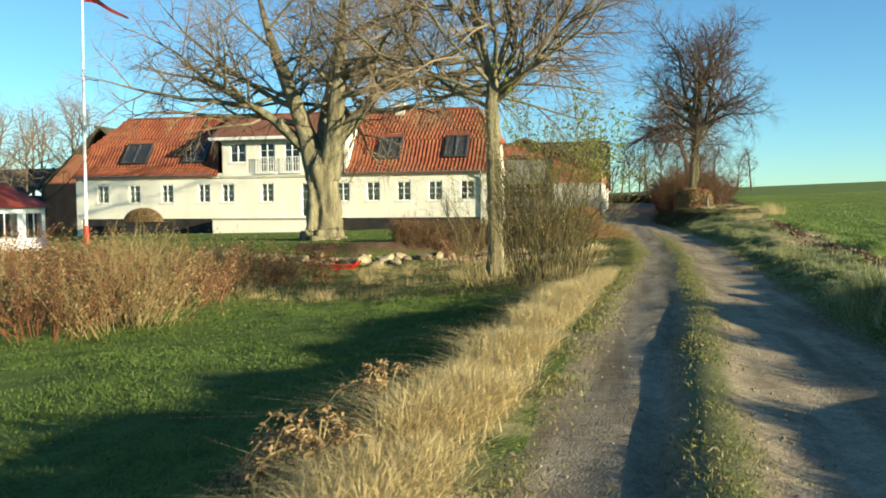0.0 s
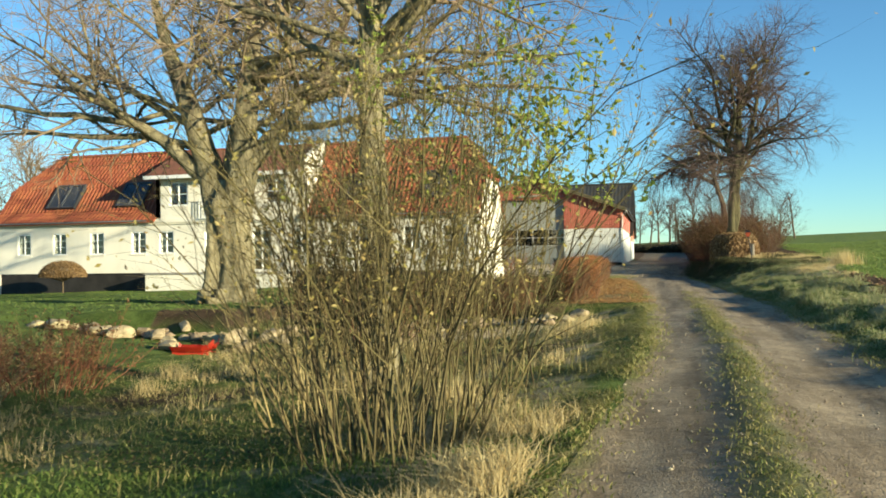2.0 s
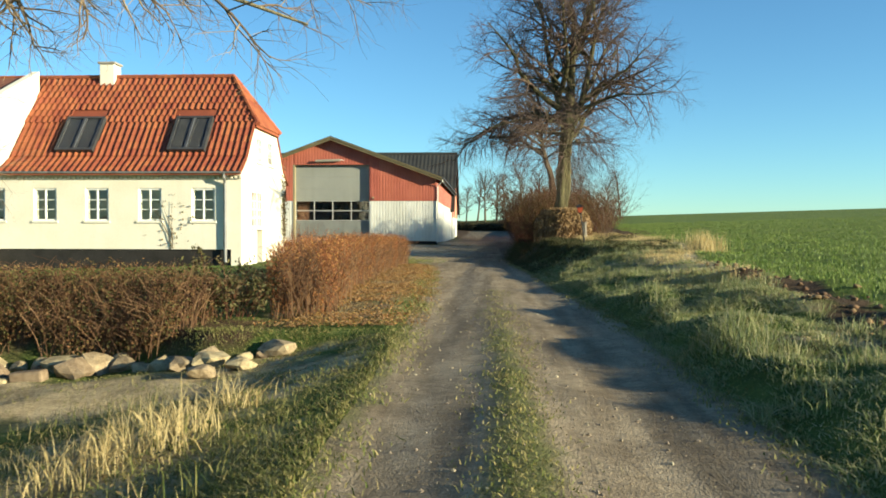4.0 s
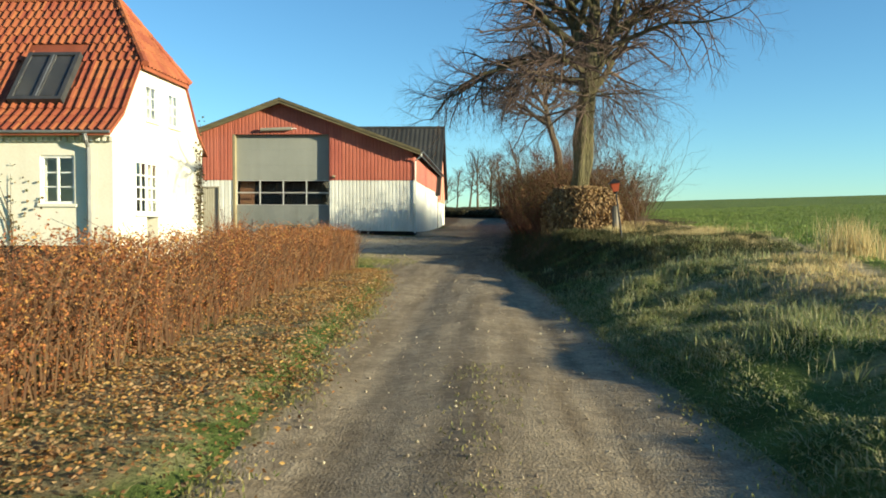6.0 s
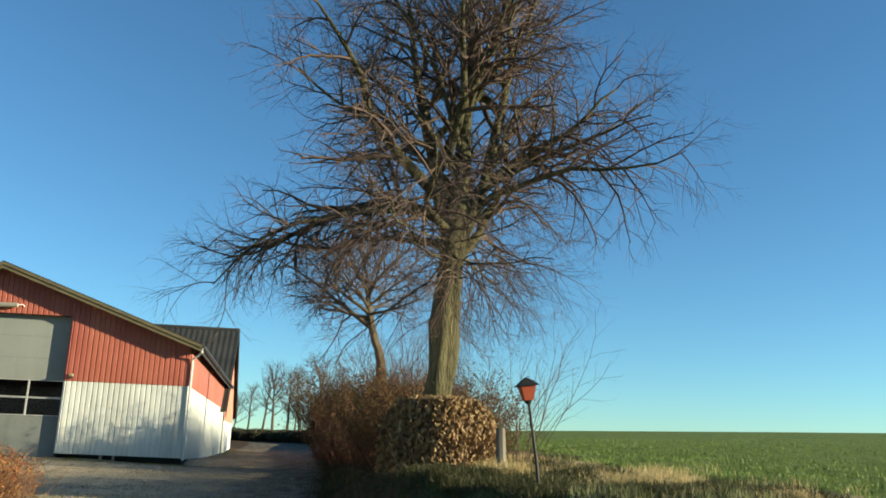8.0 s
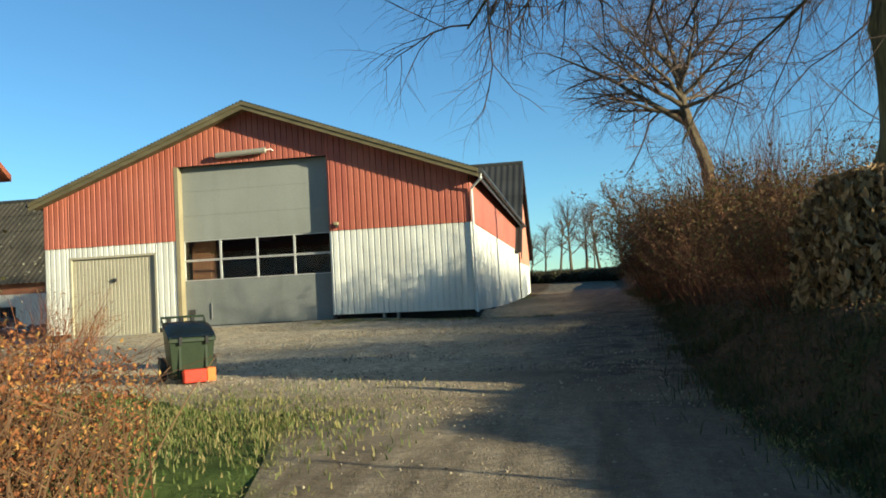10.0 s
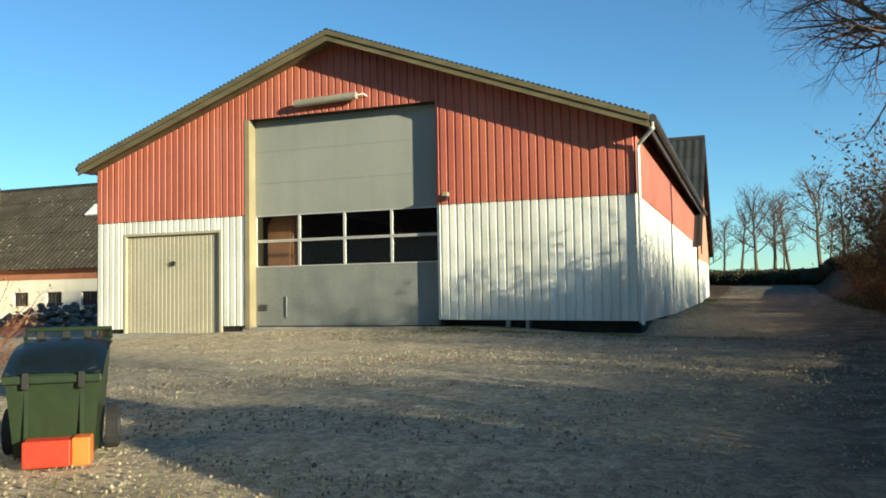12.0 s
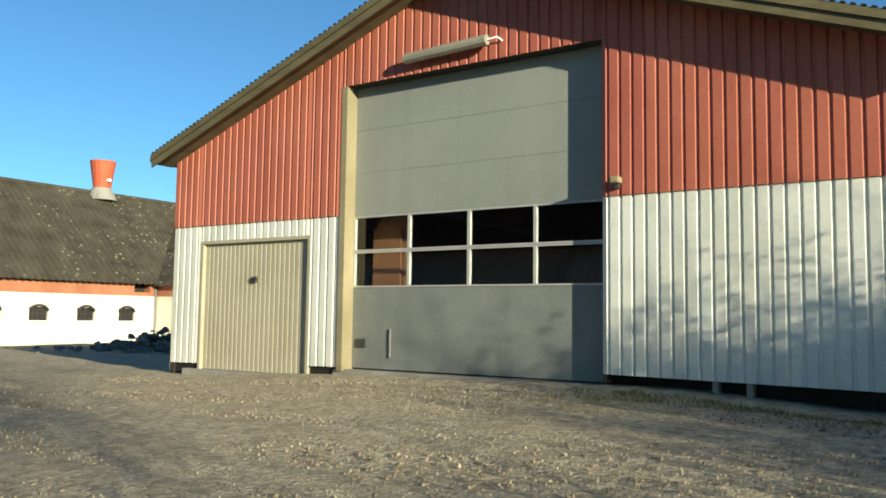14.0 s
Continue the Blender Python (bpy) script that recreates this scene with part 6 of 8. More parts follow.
for x, y, s, r in ((-54, 52, 1.1, 40), (-60, 60, 1.3, 120), (-52, 64, 1.3, 200), (-66, 54, 1.2, 300), (-44, 41, 0.8, 80), (-73, 66, 1.5, 20), (-50, 46, 1.0, 140), (-57, 45, 1.2, 190), (-63, 47, 1.3, 250), (-49, 56, 1.25, 330), (-46, 52, 1.1, 15), (-42.5, 46, 0.9, 210), (-56, 49, 1.15, 95), (-69, 58, 1.4, 160), (-40, 50, 1.0, 60), (-38.5, 46.5, 0.85, 130), (-41, 56, 1.2, 250), (-45, 60, 1.3, 310)):
    garden_far.scale = (s, s, s)
    copy_thing(garden_far, pose(x, y, ground_z(x, y) - 0.1, 0, 0, r))
garden_far.scale = (1, 1, 1)


def leaf_quads(P, size, rng, flat=0.0, hang=0.0):
    """A folded leaf at each point, turned at random, lying flat or hanging."""
    n = len(P)
    a = rng.normal(0, 1, (n, 3))
    a[:, 2] *= 1 - flat
    a[:, 2] -= hang
    a /= np.linalg.norm(a, axis=1)[:, None]
    c = rng.normal(0, 1, (n, 3))
    b = np.cross(a, c)
    b /= np.linalg.norm(b, axis=1)[:, None]
    nrm = np.cross(a, b)
    s = (size * rng.uniform(0.6, 1.3, n))[:, None]
    V = np.stack([P - a * s, P + b * s * 0.5 + nrm * s * 0.15, P + a * s, P - b * s * 0.5 + nrm * s * 0.15], 1).reshape(-1, 3)
    Q = np.arange(4 * n).reshape(n, 4)
    return V, Q


def leaves(name, P, size, material, rng, flat=0.0, hang=0.0):
    V, Q = leaf_quads(np.asarray(P), size, rng, flat, hang)
    return arrays(name, V, [Q], material)


def shrub(name, base, stems, height, spread, seed, twig, label, leaf=None, leaf_n=0, leaf_size=0.03, leaf_from=0.4, foot=0.25, stem_r=0.012, group="", leaf_to=9.0):
    rng = np.random.default_rng(seed)
    t = thing(name, base, label, "shrub", group)
    w = Wood()
    spec = [dict(segs=7, sides=4, wob=0.13, up=0.02, kids=8, **{"from": 0.2}), dict(segs=3, sides=3, wob=0.14, up=0.03, kids=3, len=height * 0.28, angle=30, r=stem_r * 0.6),
            dict(segs=2, sides=3, wob=0.2, up=0.0, kids=0, len=height * 0.12, angle=35, r=stem_r * 0.4)]
    for i in range(stems):
        a, q = rng.uniform(0, 6.283), math.sqrt(rng.uniform(0, 1))
        p = np.array(base) + np.array([math.cos(a) * q * foot, math.sin(a) * q * foot, -0.05])
        out = spread * q * rng.uniform(0.6, 1.2)
        d = (math.cos(a) * out, math.sin(a) * out, height)
        ln = math.hypot(out, height) * rng.uniform(0.6, 1.08)
        branch(rng, (w,), p, d, ln, stem_r * rng.uniform(0.6, 1.4), 0, spec)
    tagged(under(w.mesh("brushwood", twig, False), t), kind="stuff")
    if leaf_n:
        allv = np.concatenate(w.v)
        high = allv[(allv[:, 2] > base[2] + leaf_from * height) & (allv[:, 2] < base[2] + leaf_to * height)]
        P = high[rng.integers(0, len(high), leaf_n)] + rng.normal(0, 0.02, (leaf_n, 3))
        under(leaves("foliage", P, leaf_size, leaf, rng), t)
    return t


def at_ground(x, y, down=0.0):
    return (x, y, ground_z(x, y) - down)


shrub("hazel_thicket", at_ground(-1.4, 13.7), 120, 3.2, 1.0, 71, TWIG_HAZEL, "dense thicket of thin stems with dry leaves by the track", THICKET_LEAF, 6000, 0.018, 0.25, 0.65, 0.0068)
shrub("leafy_sapling", at_ground(-1.05, 16.0), 18, 3.5, 1.2, 72, TWIG_HAZEL, "tall sapling with the last yellow-green leaves", GREEN_LEAF, 2600, 0.036, 0.5, 0.3, 0.0065)
shrub("thicket_edge", at_ground(-2.6, 15.6), 44, 2.35, 1.0, 73, TWIG_TAN, "low twiggy undergrowth round the slender tree", DEAD_LEAF, 200, 0.03, 0.2, 0.7, 0.009)
shrub("willow_bush", at_ground(-7.8, 11.0), 70, 1.6, 0.8, 74, TWIG_TAN, "yellow-stemmed willow bush on the rough lawn", None, 0, foot=0.3, stem_r=0.008)
k = 0
for x, y, h, w in ((-8.4, 9.6, 1.05, 1.0), (-7.6, 10.3, 1.0, 0.9), (-8.5, 11.6, 1.05, 1.0), (-8.3, 13.2, 1.0, 1.0), (-8.8, 15.0, 1.0, 1.0), (-8.3, 16.5, 0.95, 1.0), (-7.6, 17.7, 0.85, 0.9), (-9.7, 10.5, 1.15, 1.1), (-10.2, 12.6, 1.15, 1.1), (-10.4, 14.8, 1.1, 1.1), (-9.9, 16.8, 1.05, 1.1), (-11.7, 11.6, 1.2, 1.1), (-12.2, 14.0, 1.2, 1.2), (-11.8, 16.6, 1.1, 1.1), (-13.6, 12.6, 1.2, 1.2), (-14.2, 15.2, 1.2, 1.2), (-9.2, 18.6, 0.85, 1.0)):
    shrub("rough_growth", at_ground(x, y), 64, h * 1.1, w, 80 + k, (TWIG_RED, TWIG_TAN)[k % 3 == 1], "brown dead perennials at the lawn's edge", (BEECH_DULL, DEAD_LEAF)[k % 2], 1700, 0.026, 0.1, 0.8, 0.007, group="dead perennials")
    k += 1


def dead_fern(base, n, reach, seed):
    """A clump of dry fronds that arch over and hang, with small curled leaflets."""
    rng = np.random.default_rng(seed)
    t = thing("dry_fern", base, "curled dead fern fronds on the verge", "fern", "dead ferns")
    w, P = Wood(), []
    for i in range(n):
        a, r, h = rng.uniform(0, 6.283), reach * rng.uniform(0.5, 1.15), reach * rng.uniform(0.6, 1.1)
        f = np.linspace(0, 1, 9)
        pts = np.array(base) + np.stack([np.cos(a) * r * f, np.sin(a) * r * f, h * (2.6 * f - 2.3 * f ** 2 - 0.35 * f ** 4)], -1)
        w.tube(pts, np.linspace(0.005, 0.0018, 9), 4)
        for p in pts[3:]:
            P.append(p + rng.normal(0, 0.018, (9, 3)) * [1, 1, 0.6])
    under(w.mesh("fronds", STRAW, False), t)
    under(leaves("leaflets", np.concatenate(P), 0.017, DEAD_LEAF, rng, 0.3), t)


for x, y, n, reach, sd in ((-1.42, 2.5, 16, 0.36, 91), (-1.62, 3.0, 14, 0.34, 92), (-1.8, 2.7, 12, 0.32, 93), (-1.42, 3.6, 10, 0.34, 94)):
    dead_fern(at_ground(x, y), n, reach, sd)
shrub("rose_bush", at_ground(-4.6, 23.0), 40, 0.9, 0.9, 95, TWIG_RED, "bare reddish rose bush behind the stones", DEAD_LEAF, 250, 0.025, 0.2, 0.5, 0.007)
shrub("rose_bush", at_ground(-7.2, 26.6), 50, 1.0, 1.0, 96, TWIG_RED, "bare reddish rose bush behind the stones", DEAD_LEAF, 250, 0.025, 0.2, 0.5, 0.007)
shrub("evergreen_shrub", at_ground(-2.3, 27.1), 40, 0.75, 0.6, 98, TWIG_BANK, "small dark green shrub between the two hedges", WEED, 2200, 0.03, 0.1, 0.35, 0.006)
shrub("yard_shrub", at_ground(-6.9, 50.7), 60, 1.35, 0.8, 97, TWIG_RED, "reddish-brown twiggy shrub at the edge of the yard", DEAD_LEAF, 200, 0.025, 0.3, 0.4, 0.007)

red_bush = shrub("bank_shrub", at_ground(5.4, 54.4, 0.1), 130, 1.95, 1.15, 101, TWIG_BANK, "dense reddish-brown shrub on the bank", BEECH_DULL, 9000, 0.028, 0.0, 1.0, 0.007, group="bank shrubs")
for x, y, k, r in ((3.3, 49.35, 0.8, 330), (4.9, 50.4, 0.65, 75), (3.4, 55.8, 1.05, 90), (3.2, 57.8, 1.1, 150), (4.9, 56.6, 1.2, 60), (3.6, 60.2, 1.2, 200), (3.9, 62.6, 1.15, 260), (4.6, 65.2, 1.15, 310), (5.8, 60.4, 1.1, 120), (5.2, 68.6, 1.2, 170), (5.8, 72.2, 1.2, 230), (5.8, 76.3, 1.2, 280), (3.4, 66.5, 0.9, 20), (3.8, 70.5, 0.9, 100)):
    red_bush.scale = (k, k, k)
    copy_thing(red_bush, pose(x, y, ground_z(x, y) - 0.15, 0, 0, r))
red_bush.scale = (1, 1, 1)
bramble = shrub("bank_bramble", at_ground(3.0, 52.4, 0.1), 46, 1.35, 0.9, 99, TWIG_BANK, "sparse reddish bramble on the bank", BEECH_DULL, 900, 0.026, 0.1, 0.8, 0.006, group="bank brambles")
for x, y, k, r in ((4.3, 53.2, 1.0, 40), (3.1, 50.6, 0.85, 140), (4.6, 51.4, 0.95, 210), (3.0, 54.2, 1.0, 300)):
    bramble.scale = (k, k, k)
    copy_thing(bramble, pose(x, y, ground_z(x, y) - 0.1, 0, 0, r))
bramble.scale = (1, 1, 1)
for x, y, h, sd in ((4.2, 55.8, 3.3, 105), (4.6, 57.6, 3.7, 106), (4.0, 59.6, 3.2, 107), (5.6, 56.4, 3.0, 109), (5.0, 61.6, 3.4, 110)):
    shrub("bank_sapling", at_ground(x, y), 34, h, 1.3, sd, TWIG_BANK, "bare sapling among the shrubs on the bank", None, 0, foot=0.6, stem_r=0.010, group="bank saplings")
shrub("bank_sapling", at_ground(5.3, 48.4), 12, 2.9, 1.5, 103, TWIG_DARK, "bare sapling beside the bank tree", None, 0, foot=0.4, stem_r=0.012)


def hedge(name, line, width, height, seed, leaf, twig, leaf_n, stem_n, label, leaf_size=0.03, round_top=0.15, base_gap=0.15, category="hedge"):
    """A clipped hedge along a line of (x, y) points, of stems inside and leaves through its body."""
    rng = np.random.default_rng(seed)
    line = np.array(line, dtype=float)
    seg = np.linalg.norm(np.diff(line, axis=0), axis=1)
    s = np.concatenate([[0], np.cumsum(seg)])
    mid = line[len(line) // 2]
    t = thing(name, at_ground(*mid), label, category)

    def spot(n, skin):
        u = rng.uniform(0, s[-1], n)
        x, y = np.interp(u, s, line[:, 0]), np.interp(u, s, line[:, 1])
        i = np.clip(np.searchsorted(s, u) - 1, 0, len(seg) - 1)
        d = (line[i + 1] - line[i]) / seg[i][:, None]
        across = rng.uniform(-1, 1, n)
        across = np.sign(across) * np.abs(across) ** skin
        up = rng.uniform(0, 1, n) ** (1 / (1 + skin * 0.6)) if skin != 1 else rng.uniform(0, 1, n)
        wob = 1 + 0.12 * np.sin(u * 2.3 + seed) + 0.08 * np.sin(u * 5.7)
        top = height * (1 - round_top * np.abs(across) ** 3) * (0.94 + 0.06 * np.sin(u * 3.1 + 2 * seed)) + 0.04 * rng.normal(0, 1, n)
        side = across * width / 2 * wob * (0.8 + 0.2 * np.minimum(1, up * 2))
        px, py = x - d[:, 1] * side, y + d[:, 0] * side
        return px, py, base_gap + up * np.maximum(top - base_gap, 0.05)

    px, py, h = spot(leaf_n, 0.55)
    P = np.stack([px, py, land(px, py) + h], -1)
    w = Wood()
    sx, sy, _ = spot(stem_n, 0.9)
    sz = land(sx, sy)
    for a, b_, c in zip(sx, sy, sz):
        hh = height * rng.uniform(0.55, 0.96)
        p = np.array([a, b_, c - 0.03])
        lean = rng.normal(0, 0.10, 2)
        pts = np.array([p, p + [lean[0] * 0.4, lean[1] * 0.4, hh * 0.4], p + [lean[0], lean[1], hh * 0.75], p + [lean[0] * 1.5, lean[1] * 1.5, hh]])
        w.tube(pts, [0.006, 0.005, 0.004, 0.0015], 3)
        for _ in range(3):
            f = rng.uniform(0.25, 0.85)
            q = p + np.array([lean[0] * f, lean[1] * f, hh * f])
            w.tube(np.array([q, q + np.append(rng.normal(0, 0.09, 2), 0.12), q + np.append(rng.normal(0, 0.14, 2), 0.24)]), [0.0035, 0.003, 0.0015], 3)
    tagged(under(w.mesh("brushwood", twig, False), t), kind="stuff")
    under(leaves("foliage", P, leaf_size, leaf, rng), t)
    return t


hedge("beech_hedge", [(-1.32, 27.0), (-1.65, 30.0), (-1.9, 34.0), (-2.03, 38.0), (-2.05, 43.95)], 0.93, 1.0, 111, BEECH, TWIG_HEDGE, 100000, 1900, "clipped beech hedge with brown winter leaves along the track", 0.0135, base_gap=0.03)
hedge("garden_hedge", [(-2.3, 26.2), (-3.2, 26.45), (-4.8, 26.5), (-6.2, 26.1), (-7.6, 25.6)], 1.05, 0.72, 112, BEECH_DULL, TWIG_HEDGE, 26000, 1000, "dull brown and green hedge above the stone edging", 0.019, 0.3, 0.04)


def clipped_block(centre, half, height, seed):
    """A clipped beech round the foot of the tree: a drum with a rounded top, of hanging dry leaves over dense twigs."""
    rng = np.random.default_rng(seed)
    cx, cy = centre
    base = at_ground(cx, cy, 0.15)
    t = thing("clipped_beech_block", base, "clipped rounded beech with dry hanging leaves round the bank tree", "hedge")

    def spot(n, shell):
        u, v = rng.uniform(0, 6.283, n), rng.uniform(0, 1, n)
        top = rng.uniform(0, 1, n) < 0.28
        q = np.where(top, 0.72 * np.sqrt(rng.uniform(0, 1, n)), shell + (1.02 - shell) * rng.uniform(0, 1, n))
        wob = 1 + 0.05 * np.sin(3 * u + 1) + 0.04 * np.sin(7 * u)
        h = np.where(top, 1 - 0.22 * q ** 4 - 0.05 * rng.uniform(0, 1, n), 0.96 * v)
        q = q * np.where(top, 1.0, 1 - 0.34 * np.clip((h - 0.45) / 0.55, 0, 1) ** 2)
        x, y = cx + np.cos(u) * q * half * wob, cy + np.sin(u) * q * half * wob
        return np.stack([x, y, base[2] + h * height], -1)

    w = Wood()
    for p in spot(1100, 0.3):
        foot = np.array([cx + (p[0] - cx) * 0.75, cy + (p[1] - cy) * 0.75, base[2]])
        w.tube(np.array([foot, (foot + p) / 2 + rng.normal(0, 0.03, 3), p]), [0.012, 0.009, 0.003], 3)
    tagged(under(w.mesh("brushwood", TWIG_DARK, False), t), kind="stuff")
    under(leaves("foliage", np.concatenate([spot(8000, 0.86), spot(8000, 0.45)]), 0.05, BLOCK_LEAF, rng, 0.0, 1.8), t)


clipped_block((3.75, 47.95), 1.04, 1.32, 113)
hedge("far_hedge", [(-14, 101), (-4, 99), (3, 96), (7, 93)], 3.0, 0.85, 114, DARK_HEDGE, TWIG_BANK, 60000, 160, "dark overgrown hedge along the far rise", 0.07, 0.3, 0.0)


# clipped round shrub by the house
def dome_shrub():
    rng = np.random.default_rng(121)
    base = at_ground(-27.2, 42.0)
    t = thing("clipped_shrub", base, "brown mushroom-shaped clipped shrub in front of the house", "shrub")
    w = Wood()
    for i in range(60):
        a, e = rng.uniform(0, 6.28), rng.uniform(0.15, 1.5)
        tip = np.array(base) + np.array([1.0 * math.cos(a) * math.cos(e), 1.0 * math.sin(a) * math.cos(e), 0.75 + 0.75 * math.sin(e)])
        w.tube(np.array([np.array(base) + [0, 0, -0.05], np.array(base) + [0, 0, 0.6], tip]), [0.04, 0.03, 0.005], 4)
    under(w.mesh("stems", BARK_DARK), t)
    n = 9000
    a, e, q = rng.uniform(0, 6.28, n), np.arcsin(rng.uniform(0, 1, n)), rng.uniform(0.8, 1.03, n)
    P = np.array(base) + np.stack([1.05 * np.cos(a) * np.cos(e) * q, 1.05 * np.sin(a) * np.cos(e) * q, 0.8 + 0.78 * np.sin(e) * q], -1)
    under(leaves("foliage", P, 0.04, DEAD_LEAF, rng), t)


dome_shrub()


# ---- loose things ----
def stone_mesh(seed, detail=2):
    """A field stone with a few broken faces."""
    rng = np.random.default_rng(seed)
    bm = bmesh.new()
    bmesh.ops.create_icosphere(bm, subdivisions=detail, radius=1.0)
    off = rng.uniform(-20, 20, 3)
    flats = [Vector(rng.normal(0, 1, 3)).normalized() for _ in range(7)]
    sx, sy, sz = rng.uniform(0.8, 1.25), rng.uniform(0.75, 1.1), rng.uniform(0.6, 0.85)
    for v in bm.verts:
        n = noise.noise(v.co * 1.1 + Vector(off)) * 0.5 + noise.noise(v.co * 2.4 + Vector(off)) * 0.22 + noise.noise(v.co * 6 + Vector(off)) * 0.06
        v.co *= 1 + n
        for f in flats:
            over = v.co.dot(f) - 0.62
            if over > 0:
                v.co -= f * over * 0.85
        v.co.x *= sx
        v.co.y *= sy
        v.co.z = max(v.co.z * sz, -0.35)
    me = bpy.data.meshes.new("boulder")
    bm.to_mesh(me)
    bm.free()
    smooth(me, False)
    me.materials.append(STONE)
    return me


STONES = [stone_mesh(200 + i) for i in range(8)]
rng = np.random.default_rng(7)
row = np.array([(-1.2, 25.55), (-2.0, 25.3), (-3.0, 25.85), (-4.9, 25.85), (-6.0, 25.45), (-7.2, 24.95), (-8.5, 24.25), (-11.0, 24.75), (-14.0, 25.1)])
rs = np.concatenate([[0], np.cumsum(np.linalg.norm(np.diff(row, axis=0), axis=1))])
u = 0.0
while u < rs[-1]:
    r = 0.09 + 0.19 * rng.uniform(0, 1) ** 1.5
    x, y = np.interp(u, rs, row[:, 0]) + rng.normal(0, 0.08), np.interp(u, rs, row[:, 1]) + rng.normal(0, 0.10)
    st = new("boulder", STONES[rng.integers(0, 8)])
    st.matrix_basis = pose(x, y, ground_z(x, y) + r * 0.22, 0, 0, rng.uniform(0, 360)) @ Matrix.Diagonal((r * 1.15, r, r * 0.95, 1))
    tagged(st, "pale rounded field stone in the lawn's stone edging", "stone", "edging stones")
    u += r * rng.uniform(0.8, 1.5)
for x, y, r in ((-1.75, 24.75, 0.22), (-1.45, 24.95, 0.2), (-8.9, 22.6, 0.36), (-7.3, 22.7, 0.34), (-9.3, 23.2, 0.3), (-8.0, 23.6, 0.4), (-8.6, 23.9, 0.38), (-7.4, 24.0, 0.42), (-7.0, 23.7, 0.3), (-11.2, 24.4, 0.5), (-12.0, 24.6, 0.36), (-10.2, 24.2, 0.34), (-6.4, 25.0, 0.4), (-5.6, 25.4, 0.36), (-13.2, 24.8, 0.4), (-4.3, 25.5, 0.34), (-3.4, 25.5, 0.3)):
    st = new("boulder", STONES[int(x * 7) % 8])
    st.matrix_basis = pose(x, y, ground_z(x, y) + r * 0.25, 0, 0, 60 * x) @ Matrix.Diagonal((r * 0.85, r * 0.7, r * 0.65, 1))
    tagged(st, "pale loose field stone lying on the grass", "stone", "loose stones")

kerb_a, kerb_b = Vector((-5.9, 25.0, 0)), Vector((-3.6, 25.35, 0))
way = (kerb_b - kerb_a).normalized()
for i in range(6):
    c = kerb_a + (kerb_b - kerb_a) * (i + 0.5) / 6
    bm = boxed(-0.18, 0.18, -0.08, 0.08, -0.12, 0.05 + 0.02 * (i % 3), bevel=0.025)
    bm.transform(Matrix.Translation((c.x, c.y, ground_z(c.x, c.y))) @ Matrix.Rotation(math.atan2(way.y, way.x), 4, "Z") @ Matrix.Rotation(0.05 * ((i * 7) % 5 - 2), 4, "Y") @ Matrix.Rotation(0.07 * ((i * 3) % 5 - 2), 4, "Z"))
    whole("kerb_stone", bm, STONE, "rough hewn kerb block below the stone edging", "stone", "kerb blocks", at=(c.x, c.y, ground_z(c.x, c.y)))

# toy sledge: a shallow tray with a turned-up nose on two runners
sx, sy = -8.15, 22.3
g = ground_z(sx, sy) + 0.03
sled = thing("red_sledge", (sx, sy, g), "red plastic toy sledge lying on the grass", "sledge")
bm = bmesh.new()
rows_ = []
for u_, lift, half in ((-0.44, 0.06, 0.17), (-0.40, 0.0, 0.19), (-0.1, 0.0, 0.21), (0.25, 0.0, 0.20), (0.38, 0.05, 0.17), (0.46, 0.15, 0.11)):
    rows_.append([bm.verts.new((sx + u_, sy + v_ * half, g + lift + (0.10 if abs(v_) > 0.9 else 0.0))) for v_ in (-1, -0.8, -0.3, 0.3, 0.8, 1)])
for ra, rb in zip(rows_, rows_[1:]):
    for i in range(5):
        bm.faces.new((ra[i], ra[i + 1], rb[i + 1], rb[i]))
bmesh.ops.solidify(bm, geom=bm.faces[:], thickness=0.012)
part("sledge_body", bm, RED_PLASTIC, sled)
for dy in (-0.12, 0.12):
    part("runner", boxed(sx - 0.40, sx + 0.36, sy + dy - 0.015, sy + dy + 0.015, g - 0.06, g - 0.002, bevel=0.004), RED_PLASTIC, sled)

# flagpole
g = ground_z(-22.1, 29.7)
flag = thing("flagpole", (-22.1, 29.7, g), "tall white flagpole with a red foot and a pennant", "flagpole")
bm = bmesh.new()
pipe(bm, [(-22.1, 29.7, g + 0.78), (-22.05, 29.7, 5.0), (-21.95, 29.7, 10.5)], [0.07, 0.06, 0.035], 12)
part("pole", bm, WHITE_PAINT, flag)
bm = bmesh.new()
pipe(bm, [(-22.1, 29.7, g - 0.2), (-22.1, 29.7, g + 0.777)], 0.10, 12)
part("pole_foot", bm, RED_PLASTIC, flag, "red painted foot")
bm = bmesh.new()
prism(bm, ring((-21.95, 29.7, 10.5), 0.07, 10), ring((-21.95, 29.7, 10.62), 0.05, 10))
part("truck", bm, RED_PLASTIC, flag)
bm = bmesh.new()
n = 14
top_, low_ = [], []
for i in range(n + 1):
    f = i / n
    x, y = -21.88 + 2.0 * f, 29.7 + 0.10 * math.sin(f * 9)
    zc = 10.25 - 0.95 * f ** 1.3 + 0.05 * math.sin(f * 7)
    w = 0.30 * (1 - 0.72 * f)
    top_.append(bm.verts.new((x, y, zc + w / 2)))
    low_.append(bm.verts.new((x, y + 0.02, zc - w / 2)))
for i in range(n):
    bm.faces.new((low_[i], low_[i + 1], top_[i + 1], top_[i]))
bmesh.ops.solidify(bm, geom=bm.faces[:], thickness=0.006)
part("pennant", bm, FLAG_RED, flag, "narrow dark red pennant")

